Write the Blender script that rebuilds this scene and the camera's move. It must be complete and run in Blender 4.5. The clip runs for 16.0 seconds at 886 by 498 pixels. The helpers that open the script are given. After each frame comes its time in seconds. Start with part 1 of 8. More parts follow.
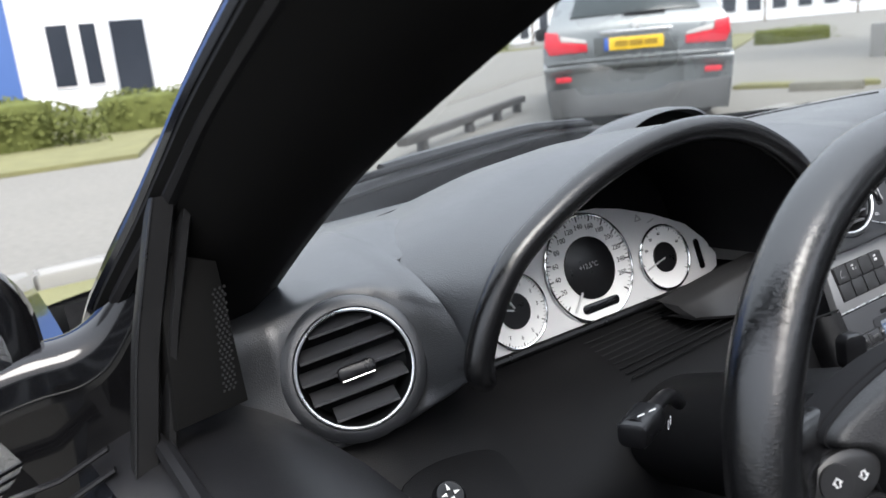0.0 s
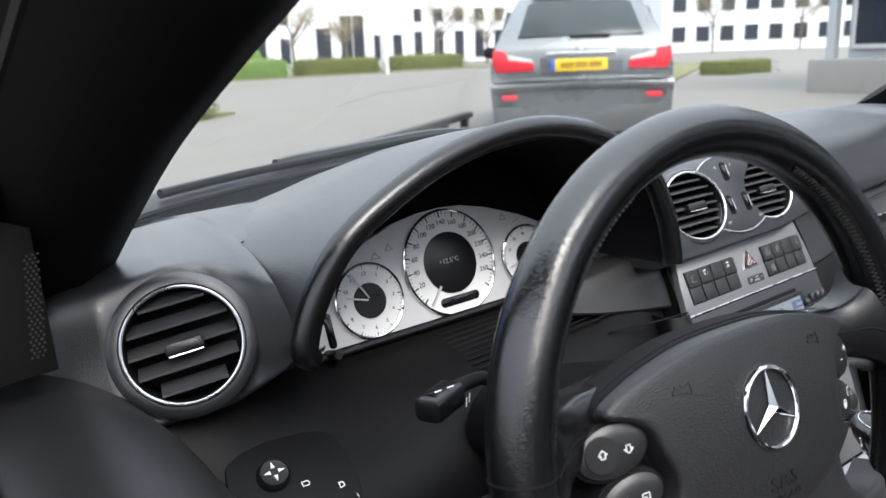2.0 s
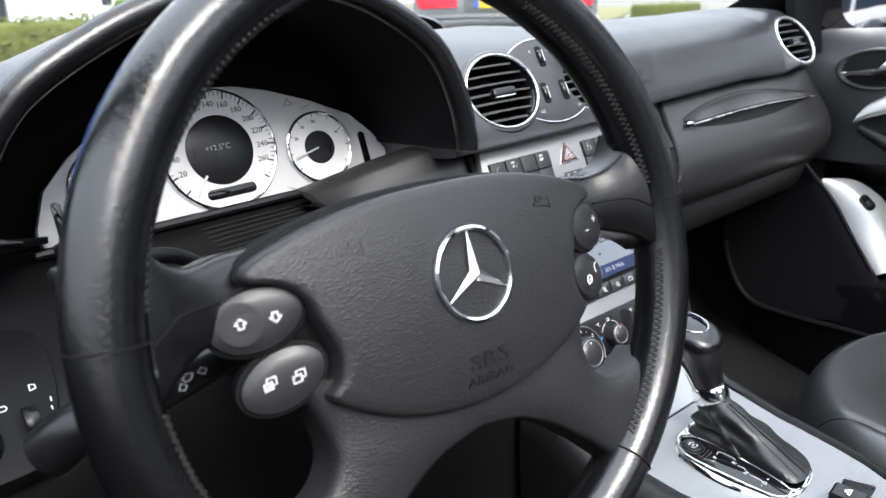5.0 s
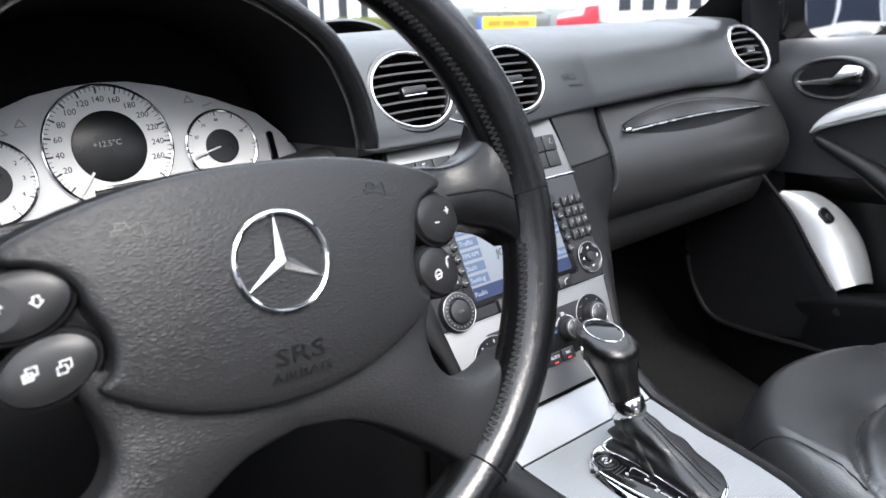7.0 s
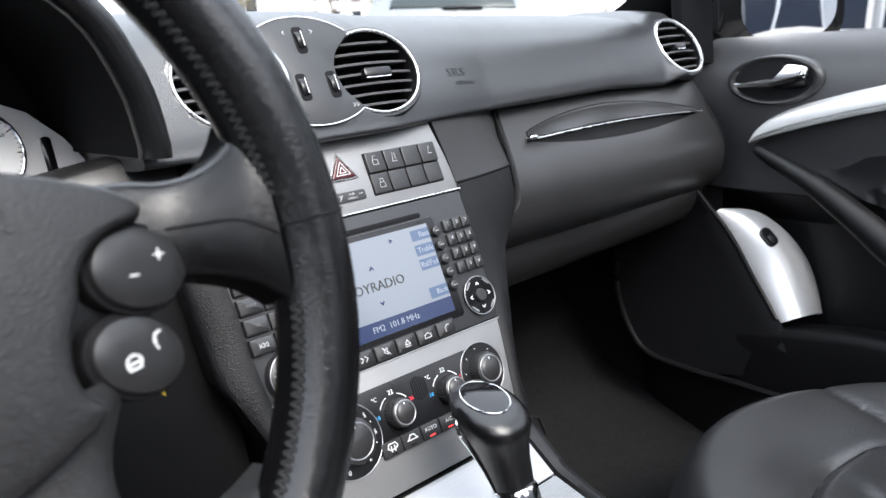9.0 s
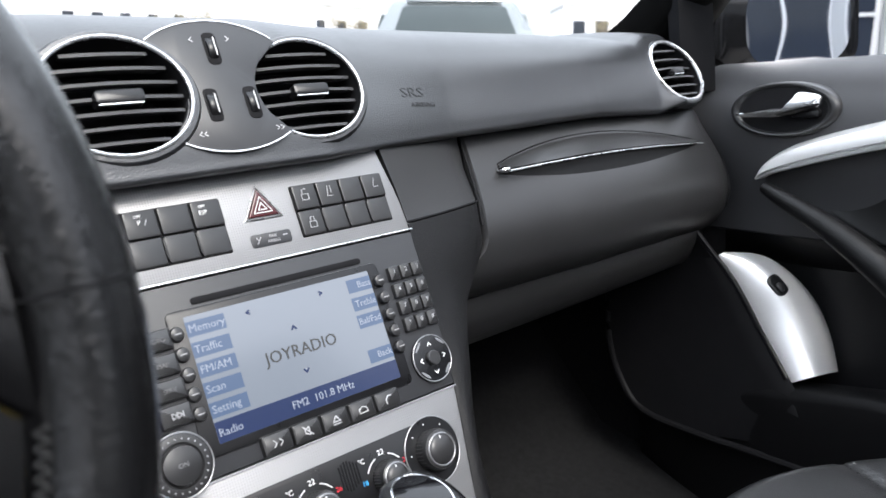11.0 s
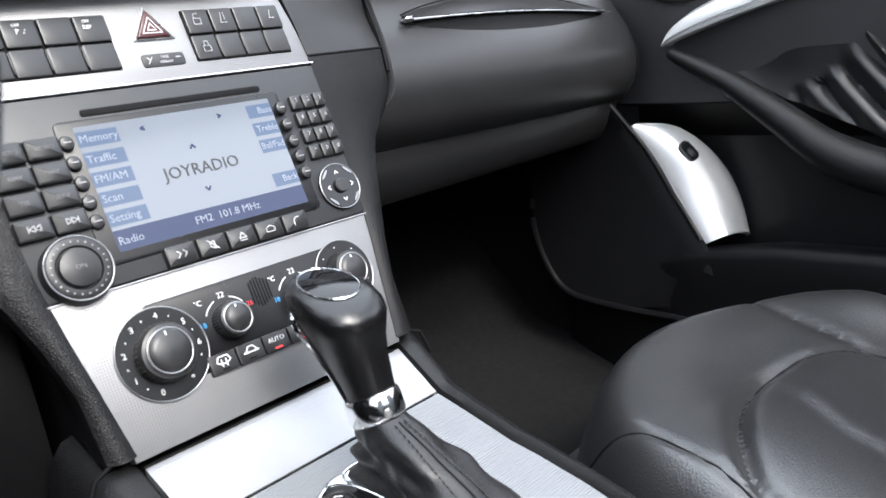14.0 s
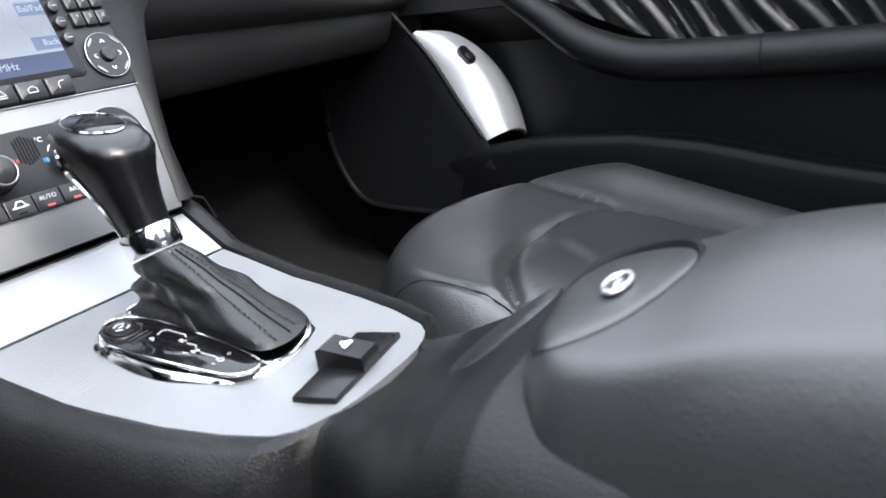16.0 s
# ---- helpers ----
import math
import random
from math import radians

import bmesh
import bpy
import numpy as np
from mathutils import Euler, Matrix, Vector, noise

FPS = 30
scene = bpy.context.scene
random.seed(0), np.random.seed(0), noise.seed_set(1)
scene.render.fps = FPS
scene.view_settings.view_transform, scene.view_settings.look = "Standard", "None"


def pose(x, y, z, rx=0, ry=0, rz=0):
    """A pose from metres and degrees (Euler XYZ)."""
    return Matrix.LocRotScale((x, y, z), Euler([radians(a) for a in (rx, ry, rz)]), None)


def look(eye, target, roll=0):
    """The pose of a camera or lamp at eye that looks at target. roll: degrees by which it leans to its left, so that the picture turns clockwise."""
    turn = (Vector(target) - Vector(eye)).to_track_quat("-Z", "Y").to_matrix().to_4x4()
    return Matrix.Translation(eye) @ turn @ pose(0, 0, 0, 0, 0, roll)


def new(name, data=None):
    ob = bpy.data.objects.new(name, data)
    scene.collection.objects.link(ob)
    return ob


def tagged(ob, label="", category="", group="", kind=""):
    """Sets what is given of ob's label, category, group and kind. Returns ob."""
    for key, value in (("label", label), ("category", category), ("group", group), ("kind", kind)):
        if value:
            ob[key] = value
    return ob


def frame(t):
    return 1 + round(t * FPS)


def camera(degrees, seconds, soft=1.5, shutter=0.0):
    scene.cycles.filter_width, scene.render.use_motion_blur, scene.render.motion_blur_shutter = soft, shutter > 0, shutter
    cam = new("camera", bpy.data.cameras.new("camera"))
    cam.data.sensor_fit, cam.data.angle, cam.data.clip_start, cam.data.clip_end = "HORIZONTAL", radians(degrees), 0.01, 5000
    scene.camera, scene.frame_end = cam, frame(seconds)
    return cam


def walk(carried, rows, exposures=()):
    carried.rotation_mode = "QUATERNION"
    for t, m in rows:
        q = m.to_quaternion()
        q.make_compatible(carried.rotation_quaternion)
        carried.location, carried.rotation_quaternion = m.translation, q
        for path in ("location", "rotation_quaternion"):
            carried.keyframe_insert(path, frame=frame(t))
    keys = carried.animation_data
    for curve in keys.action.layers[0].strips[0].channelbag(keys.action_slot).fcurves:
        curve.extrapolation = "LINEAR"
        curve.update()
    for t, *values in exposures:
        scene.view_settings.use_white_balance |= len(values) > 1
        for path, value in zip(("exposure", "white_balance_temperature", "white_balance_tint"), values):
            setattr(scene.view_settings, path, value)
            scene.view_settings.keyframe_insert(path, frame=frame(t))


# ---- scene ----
from mathutils.bvhtree import BVHTree

cam = camera(59.0, 16.0)
PATH = [
    (0, (-0.7968, -0.2009, 1.0829), (0.1599, 1.4943, 0.6237), -9.18),
    (0.5, (-0.7770, -0.2173, 1.0754), (0.2059, 1.4691, 0.6394), -7.60),
    (1, (-0.7723, -0.2248, 1.0800), (0.1731, 1.4865, 0.6580), -8.17),
    (1.5, (-0.7590, -0.2413, 1.0723), (0.2406, 1.4387, 0.6502), -7.29),
    (2, (-0.7387, -0.2600, 1.0542), (0.3348, 1.3686, 0.6126), -6.05),
    (2.5, (-0.7168, -0.2836, 1.0438), (0.4329, 1.2752, 0.5453), -6.00),
    (3, (-0.7034, -0.2977, 1.0374), (0.4752, 1.2226, 0.4898), -6.92),
    (3.5, (-0.6719, -0.2984, 1.0250), (0.4739, 1.2423, 0.4652), -5.83),
    (4, (-0.6372, -0.2956, 1.0025), (0.5312, 1.2218, 0.4262), -5.11),
    (4.2, (-0.6242, -0.2922, 0.9968), (0.5444, 1.2196, 0.4062), -5.41),
    (6.3, (-0.5500, -0.3226, 0.9423), (0.6172, 1.1993, 0.3751), -4.93),
    (6.5, (-0.5380, -0.3306, 0.9424), (0.6331, 1.1920, 0.3854), -4.73),
    (7, (-0.5040, -0.3353, 0.9388), (0.6559, 1.2045, 0.4061), -5.05),
    (7.5, (-0.4690, -0.3246, 0.9330), (0.6771, 1.2308, 0.4160), -4.48),
    (8, (-0.4330, -0.3020, 0.9295), (0.6842, 1.2914, 0.4681), -3.81),
    (8.5, (-0.3790, -0.2781, 0.9141), (0.8180, 1.2477, 0.4250), -3.92),
    (9, (-0.3330, -0.2537, 0.9028), (0.9256, 1.2169, 0.3996), -4.66),
    (9.5, (-0.2970, -0.2452, 0.8987), (0.9859, 1.2091, 0.4096), -3.72),
    (10, (-0.2700, -0.2150, 0.8901), (1.0259, 1.2451, 0.4559), -4.00),
    (10.2, (-0.2600, -0.2081, 0.8909), (1.0170, 1.2677, 0.4534), -3.34),
    (12.3, (-0.2160, -0.1916, 0.8525), (1.0561, 1.3004, 0.4581), -4.87),
    (12.5, (-0.2190, -0.1936, 0.8432), (1.0611, 1.2865, 0.4303), -5.02),
    (13, (-0.2240, -0.2043, 0.8219), (1.0695, 1.2540, 0.3742), -4.90),
    (13.5, (-0.2310, -0.2172, 0.8033), (1.0978, 1.1978, 0.3218), -5.57),
    (14, (-0.2370, -0.2285, 0.7869), (1.1188, 1.1498, 0.2751), -6.51),
    (14.5, (-0.2450, -0.2356, 0.7700), (1.1617, 1.0833, 0.2394), -6.21),
    (15, (-0.2510, -0.2494, 0.7493), (1.1916, 1.0166, 0.1871), -6.49),
    (15.5, (-0.2560, -0.2645, 0.7315), (1.2514, 0.9049, 0.1313), -6.99),
    (16, (-0.2690, -0.2858, 0.7160), (1.3287, 0.7361, 0.0812), -6.97),
]
# The car's own axes: x to its right, y ahead, z up, from the ground under the steering wheel. It stands on slightly sloping ground.
CAR = Matrix.Rotation(radians(-0.8), 4, (0.731, -0.682, 0)) @ Matrix.Rotation(radians(-4.0), 4, (0.682, 0.731, 0))
cam.data.dof.use_dof = True
cam.data.dof.focus_distance = 0.62
cam.data.dof.aperture_fstop = 11.0
walk(cam, [(t, CAR @ look(eye, target, roll)) for t, eye, target, roll in PATH], [(0.0, 0.77), (0.5, 0.84), (1.3, 0.76), (3.3, 0.84), (4.0, 1.10), (6.5, 1.24), (8.5, 1.20), (10.0, 1.11), (12.5, 0.88), (13.0, 0.94), (13.5, 1.20), (14.0, 1.30), (14.5, 1.26), (15.5, 1.32), (16.0, 1.40)])

# ---- light: a bright overcast sky over the open cabin ----
world = bpy.data.worlds.new("overcast_sky")
scene.world = world
world.use_nodes = True
wn = world.node_tree.nodes
sky = wn.new("ShaderNodeTexSky")
sky.sky_type = "NISHITA"
sky.sun_disc = False
sky.sun_elevation = radians(50)
sky.sun_rotation = radians(192)
sky.dust_density = 4.0
sky.air_density = 1.0
haze = wn.new("ShaderNodeMix")
haze.data_type = "RGBA"
haze.inputs[0].default_value = 0.72
lift = wn.new("ShaderNodeMix")
lift.data_type = "RGBA"
lift.inputs[6].default_value = (3.8, 3.9, 4.1, 1)
lift.inputs[7].default_value = (15.0, 16.0, 17.8, 1)
where, axis = wn.new("ShaderNodeTexCoord"), wn.new("ShaderNodeSeparateXYZ")
world.node_tree.links.new(where.outputs["Generated"], axis.inputs[0])
world.node_tree.links.new(axis.outputs[2], lift.inputs[0])
world.node_tree.links.new(lift.outputs[2], haze.inputs[7])
world.node_tree.links.new(sky.outputs[0], haze.inputs[6])
world.node_tree.links.new(haze.outputs[2], wn["Background"].inputs[0])
wn["Background"].inputs[1].default_value = 0.17
sun = new("sun", bpy.data.lights.new("sun", "SUN"))
sun.data.energy = 2.2
sun.data.angle = radians(26)
sun.data.color = (1.0, 0.97, 0.93)
sun.matrix_world = look((0, 0, 0), (math.sin(radians(192)) * -0.643, math.cos(radians(192)) * -0.643, -0.766))


# ---- materials ----
def material(name, color, rough=0.5, metal=0.0, spread=0.12, scale=40.0, bump=0.0, bump_scale=600.0, kind="noise", coat=0.0, spec=0.5, fine=0.0, rough_spread=0.08, stretch=None, lean=0.0, uv=False):
    """A surface with two scales of variation: a broad one in colour and gloss, a fine one in relief."""
    m = bpy.data.materials.new(name)
    m.use_nodes = True
    nt = m.node_tree
    n, l = nt.nodes, nt.links
    b = n["Principled BSDF"]
    b.inputs["Roughness"].default_value = rough
    b.inputs["Metallic"].default_value = metal
    b.inputs["Specular IOR Level"].default_value = spec
    b.inputs["Coat Weight"].default_value = coat
    b.inputs["Coat Roughness"].default_value = 0.04
    co = n.new("ShaderNodeTexCoord")
    src = co.outputs["UV" if uv else "Object"]
    if stretch or lean:
        mp = n.new("ShaderNodeMapping")
        mp.inputs["Scale"].default_value = stretch or (1, 1, 1)
        mp.inputs["Rotation"].default_value = (radians(lean), 0, 0)
        l.new(src, mp.inputs[0])
        src = mp.outputs[0]
    nz = n.new("ShaderNodeTexNoise")
    nz.inputs["Scale"].default_value = scale
    nz.inputs["Detail"].default_value = 6
    l.new(src, nz.inputs["Vector"])
    mix = n.new("ShaderNodeMix")
    mix.data_type = "RGBA"
    mix.inputs[6].default_value = (*[c * (1 - spread) for c in color], 1)
    mix.inputs[7].default_value = (*[min(1, c * (1 + spread)) for c in color], 1)
    l.new(nz.outputs[0], mix.inputs[0])
    out = mix.outputs[2]
    if fine:
        n2 = n.new("ShaderNodeTexNoise")
        n2.inputs["Scale"].default_value = scale * 25
        n2.inputs["Detail"].default_value = 3
        l.new(src, n2.inputs["Vector"])
        m2 = n.new("ShaderNodeMix")
        m2.data_type, m2.blend_type = "RGBA", "OVERLAY"
        m2.inputs[0].default_value = fine
        l.new(out, m2.inputs[6])
        l.new(n2.outputs[0], m2.inputs[7])
        out = m2.outputs[2]
    l.new(out, b.inputs["Base Color"])
    mr = n.new("ShaderNodeMapRange")
    mr.inputs[3].default_value = max(0.02, rough - rough_spread)
    mr.inputs[4].default_value = min(1, rough + rough_spread)
    l.new(nz.outputs[0], mr.inputs[0])
    l.new(mr.outputs[0], b.inputs["Roughness"])
    if bump:
        bp = n.new("ShaderNodeBump")
        bp.inputs["Strength"].default_value = bump
        if kind == "leather":
            warp = n.new("ShaderNodeTexNoise")
            warp.inputs["Scale"].default_value = bump_scale * 0.35
            l.new(src, warp.inputs["Vector"])
            add = n.new("ShaderNodeVectorMath")
            add.operation = "MULTIPLY_ADD"
            add.inputs[1].default_value = (1.6 / bump_scale,) * 3
            l.new(warp.outputs["Color"], add.inputs[0])
            l.new(src, add.inputs[2])
            tx = n.new("ShaderNodeTexVoronoi")
            tx.feature = "DISTANCE_TO_EDGE"
            tx.inputs["Scale"].default_value = bump_scale
            l.new(add.outputs[0], tx.inputs["Vector"])
            pad_ = n.new("ShaderNodeMapRange")
            pad_.interpolation_type = "SMOOTHSTEP"
            pad_.inputs[2].default_value = 0.38
            l.new(tx.outputs["Distance"], pad_.inputs[0])
            pore = n.new("ShaderNodeTexNoise")
            pore.inputs["Scale"].default_value = bump_scale * 2.5
            pore.inputs["Detail"].default_value = 1
            l.new(src, pore.inputs["Vector"])
            both = n.new("ShaderNodeMath")
            both.operation = "MULTIPLY_ADD"
            both.inputs[1].default_value = 0.35
            l.new(pore.outputs[0], both.inputs[0])
            l.new(pad_.outputs[0], both.inputs[2])
            h = both.outputs[0]
            bp.inputs["Distance"].default_value = 0.16 / bump_scale
        elif kind == "check":
            tx = n.new("ShaderNodeTexVoronoi")
            tx.inputs["Scale"].default_value = bump_scale
            tx.inputs["Randomness"].default_value = 0.0
            l.new(src, tx.inputs["Vector"])
            h = tx.outputs["Distance"]
            bp.inputs["Distance"].default_value = 0.35 / bump_scale
        elif kind == "wave":
            tx = n.new("ShaderNodeTexWave")
            tx.inputs["Scale"].default_value = bump_scale
            tx.bands_direction = "Y"
            l.new(src, tx.inputs["Vector"])
            h = tx.outputs["Fac"]
            bp.inputs["Distance"].default_value = 0.1 / bump_scale
        else:
            tx = n.new("ShaderNodeTexNoise")
            tx.inputs["Scale"].default_value = bump_scale
            tx.inputs["Detail"].default_value = 2
            l.new(src, tx.inputs["Vector"])
            h = tx.outputs[0]
            bp.inputs["Distance"].default_value = 0.5 / bump_scale
        l.new(h, bp.inputs["Height"])
        l.new(bp.outputs[0], b.inputs["Normal"])
    return m


def glow(name, color, strength):
    m = material(name, [0.05 * c for c in color], 0.2)
    b = m.node_tree.nodes["Principled BSDF"]
    b.inputs["Emission Color"].default_value = (*color, 1)
    b.inputs["Emission Strength"].default_value = strength
    return m


def glass(name, color=(1, 1, 1)):
    """Thin clear glass: light goes straight through, and the surface mirrors by its angle."""
    m = bpy.data.materials.new(name)
    m.use_nodes = True
    n, l = m.node_tree.nodes, m.node_tree.links
    n.remove(n["Principled BSDF"])
    tr, gl, lw, mx = n.new("ShaderNodeBsdfTransparent"), n.new("ShaderNodeBsdfGlossy"), n.new("ShaderNodeLayerWeight"), n.new("ShaderNodeMixShader")
    po, sc = n.new("ShaderNodeMath"), n.new("ShaderNodeMath")
    po.operation, po.inputs[1].default_value = "POWER", 5.0
    sc.operation, sc.inputs[1].default_value, sc.inputs[2].default_value = "MULTIPLY_ADD", 0.8, 0.04
    tr.inputs[0].default_value = (*color, 1)
    gl.inputs["Roughness"].default_value = 0.01
    l.new(lw.outputs["Facing"], po.inputs[0])
    l.new(po.outputs[0], sc.inputs[0])
    l.new(sc.outputs[0], mx.inputs[0])
    l.new(tr.outputs[0], mx.inputs[1])
    l.new(gl.outputs[0], mx.inputs[2])
    l.new(mx.outputs[0], n["Material Output"].inputs[0])
    return m


LEATHER = material("black_rim_leather", (0.005, 0.005, 0.0055), 0.22, bump=0.22, bump_scale=800, kind="leather", spread=0.25, scale=25, rough_spread=0.06, spec=0.55)
RIMHIDE = material("worn_rim_leather", (0.004, 0.004, 0.0044), 0.22, bump=0.26, bump_scale=760, kind="leather", spread=0.25, scale=25, rough_spread=0.06, spec=0.75, stretch=(1.0, 0.42, 1), uv=True)
SPOKE = material("smooth_spoke_leather", (0.005, 0.005, 0.0055), 0.24, bump=0.24, bump_scale=700, kind="leather", spread=0.2, scale=30, rough_spread=0.06, spec=0.45)
EMBOSS = material("embossed_cover_print", (0.008, 0.008, 0.0085), 0.30, spread=0.1, scale=80, spec=0.5)
COVER = material("black_grained_cover", (0.016, 0.016, 0.017), 0.42, bump=0.48, bump_scale=640, kind="leather", spread=0.12, scale=30, stretch=(0.40, 1, 1), spec=0.45)
CONSOLE = material("black_console_skin", (0.007, 0.007, 0.0076), 0.40, bump=0.55, bump_scale=620, kind="leather", spread=0.12, scale=30, spec=0.28)
SOFT = material("soft_black_dash_skin", (0.016, 0.017, 0.0195), 0.34, bump=0.32, bump_scale=560, kind="leather", spread=0.12, scale=14, spec=1.0)
PLASTIC = material("charcoal_plastic", (0.022, 0.022, 0.023), 0.33, bump=0.2, bump_scale=700, kind="leather", spread=0.12, scale=24, spec=0.5)
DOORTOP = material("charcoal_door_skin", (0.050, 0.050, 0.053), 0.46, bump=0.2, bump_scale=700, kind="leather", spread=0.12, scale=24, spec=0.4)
# Knee panel black; also paints the shade under the glovebox handle.
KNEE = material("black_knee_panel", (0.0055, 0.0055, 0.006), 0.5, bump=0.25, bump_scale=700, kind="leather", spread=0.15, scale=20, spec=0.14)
TRIMSILVER = material("silver_lacquer", (0.84, 0.84, 0.84), 0.36, metal=0.55, spread=0.05, scale=20, rough_spread=0.05, bump=0.04, bump_scale=900)
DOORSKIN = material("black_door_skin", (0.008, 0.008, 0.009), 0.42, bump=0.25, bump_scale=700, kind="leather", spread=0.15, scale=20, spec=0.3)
SMOOTH = material("satin_black_plastic", (0.007, 0.007, 0.008), 0.30, spread=0.15, scale=60, spec=0.38)
DEEP = material("matt_black_plastic", (0.011, 0.011, 0.012), 0.6, spread=0.2, scale=50, spec=0.05)
GLOSS = material("piano_black_plastic", (0.005, 0.005, 0.006), 0.06, spread=0.2, scale=50, rough_spread=0.03, spec=0.5)
HEADUNIT = material("anthracite_unit_plastic", (0.029, 0.030, 0.033), 0.40, spread=0.1, scale=50, bump=0.05, bump_scale=2500, spec=0.4)
KEYCAP = material("black_key_plastic", (0.020, 0.020, 0.021), 0.34, spread=0.12, scale=90, bump=0.05, bump_scale=2500)
SLAT = material("black_vent_slat", (0.050, 0.050, 0.053), 0.36, spread=0.12, scale=60, spec=0.5)
PILLAR = material("black_pillar_trim", (0.005, 0.005, 0.005), 0.7, spread=0.2, scale=25, bump=0.3, bump_scale=1800, spec=0.08)
RUBBER = material("black_rubber_seal", (0.010, 0.010, 0.011), 0.42, spread=0.2, scale=60, spec=0.10)
SEAL = material("satin_rubber_guide", (0.009, 0.009, 0.0095), 0.36, spread=0.2, scale=60, spec=0.35)
PAINT = material("black_car_paint", (0.008, 0.009, 0.012), 0.15, coat=1.0, spread=0.15, scale=8, rough_spread=0.04)
CHROME = material("bright_chrome", (0.82, 0.83, 0.84), 0.1, metal=1, spread=0.05, scale=50, rough_spread=0.05)
SATIN = material("satin_silver_ring", (0.72, 0.73, 0.75), 0.28, metal=0.85, spread=0.05, scale=50)
ALU = material("embossed_aluminium", (0.25, 0.25, 0.255), 0.40, metal=0.6, spread=0.06, scale=30, bump=0.6, bump_scale=600, kind="check", lean=22.2)
ALU_LID = material("dotted_aluminium", (0.31, 0.31, 0.32), 0.38, metal=0.6, spread=0.08, scale=30, bump=0.3, bump_scale=600, kind="check", lean=-60.0)
ALU_RIB = material("ribbed_aluminium", (0.27, 0.277, 0.288), 0.40, metal=0.6, spread=0.06, scale=30, bump=0.6, bump_scale=155, kind="wave")
ALU_FLAT = material("satin_silver_paint", (0.62, 0.62, 0.62), 0.36, metal=0.35, spread=0.06, scale=20, bump=0.05, bump_scale=800)
DIAL = material("silver_white_dial", (0.84, 0.84, 0.84), 0.5, spread=0.04, scale=60, fine=0.05)
CLUSTER = material("silver_cluster_face", (0.64, 0.64, 0.65), 0.5, metal=0.1, spread=0.05, scale=40)
WHITE = material("white_print", (0.75, 0.75, 0.75), 0.5, spread=0.05)
GREY = material("grey_print", (0.36, 0.36, 0.37), 0.5, spread=0.1)
DIMPRINT = material("faded_key_print", (0.16, 0.16, 0.165), 0.5, spread=0.1)
DIMRING = material("dull_silver_ring", (0.30, 0.305, 0.315), 0.34, metal=0.8, spread=0.05, scale=50)
PALE = material("pale_grey_print", (0.50, 0.50, 0.51), 0.5, spread=0.08)
INK = material("dark_print", (0.03, 0.03, 0.03), 0.5, spread=0.1)
RED = material("red_print", (0.6, 0.03, 0.05), 0.4, spread=0.1)
BLUE = material("blue_print", (0.05, 0.35, 0.7), 0.4, spread=0.1)
HAZARD = material("red_hazard_lens", (0.055, 0.008, 0.010), 0.25, spread=0.1)
SCREEN = glow("lit_display", (0.50, 0.57, 0.69), 0.27)
SCREEN.node_tree.nodes["Principled BSDF"].inputs["Coat Weight"].default_value = 0.8
SCREEN.node_tree.nodes["Principled BSDF"].inputs["Coat Roughness"].default_value = 0.12
SCREEN_BAR = glow("blue_display_band", (0.05, 0.08, 0.22), 0.32)
SCREEN_KEY = glow("blue_display_key", (0.22, 0.32, 0.54), 0.28)
SCREEN_TEXT = glow("pale_display_text", (0.60, 0.68, 0.85), 0.34)
LED = glow("red_indicator", (0.9, 0.05, 0.05), 1.5)
CARPET = material("black_carpet", (0.014, 0.014, 0.0145), 0.95, spread=0.4, scale=120, bump=0.6, bump_scale=900, spec=0.02)
ARMHIDE = material("smooth_armrest_leather", (0.016, 0.0165, 0.0178), 0.34, bump=0.22, bump_scale=520, kind="leather", spread=0.12, scale=12, spec=1.0)
SEAT = material("black_seat_leather", (0.020, 0.0205, 0.022), 0.33, bump=0.25, bump_scale=380, kind="leather", spread=0.15, scale=9, rough_spread=0.04, spec=1.0)
STITCH = material("grey_thread", (0.022, 0.022, 0.023), 0.8, spread=0.2, scale=300)
THREAD = material("black_thread", (0.012, 0.012, 0.012), 0.6, spread=0.3, scale=300)
GLASS = glass("clear_glass", (0.97, 0.99, 0.985))
BOOT = material("black_boot_leather", (0.010, 0.0102, 0.011), 0.34, bump=0.35, bump_scale=560, kind="leather", spread=0.2, scale=14, rough_spread=0.08, spec=0.5)
MIRRORCASE = material("black_mirror_lacquer", (0.004, 0.004, 0.0045), 0.08, spread=0.1, scale=20, rough_spread=0.03, spec=0.5)
MIRROR = material("mirror_glass", (0.85, 0.87, 0.9), 0.02, metal=1, spread=0.02, rough_spread=0.01)


# ---- building helpers ----
def thing(name, label, category, group="", kind="", m=None):
    ob = new(name)
    ob.empty_display_size = 0.05
    ob.matrix_world = CAR if m is None else m
    return tagged(ob, label, category, group, kind)


def finish(bm, mat, sharp=38):
    bmesh.ops.recalc_face_normals(bm, faces=bm.faces)
    for f in bm.faces:
        f.smooth = True
    for e in bm.edges:
        e.smooth = not (len(e.link_faces) == 2 and e.calc_face_angle(0) > radians(sharp))
    me = bpy.data.meshes.new("mesh")
    bm.to_mesh(me)
    bm.free()
    me.materials.append(mat)
    return me


def part(name, bm, mat, parent, label="", sharp=38):
    """Links a bmesh as one mesh object under a thing or a part."""
    me = finish(bm, mat, sharp) if isinstance(bm, bmesh.types.BMesh) else bm
    ob = new(name, me)
    ob.parent = parent
    if label:
        tagged(ob, label)
    return ob


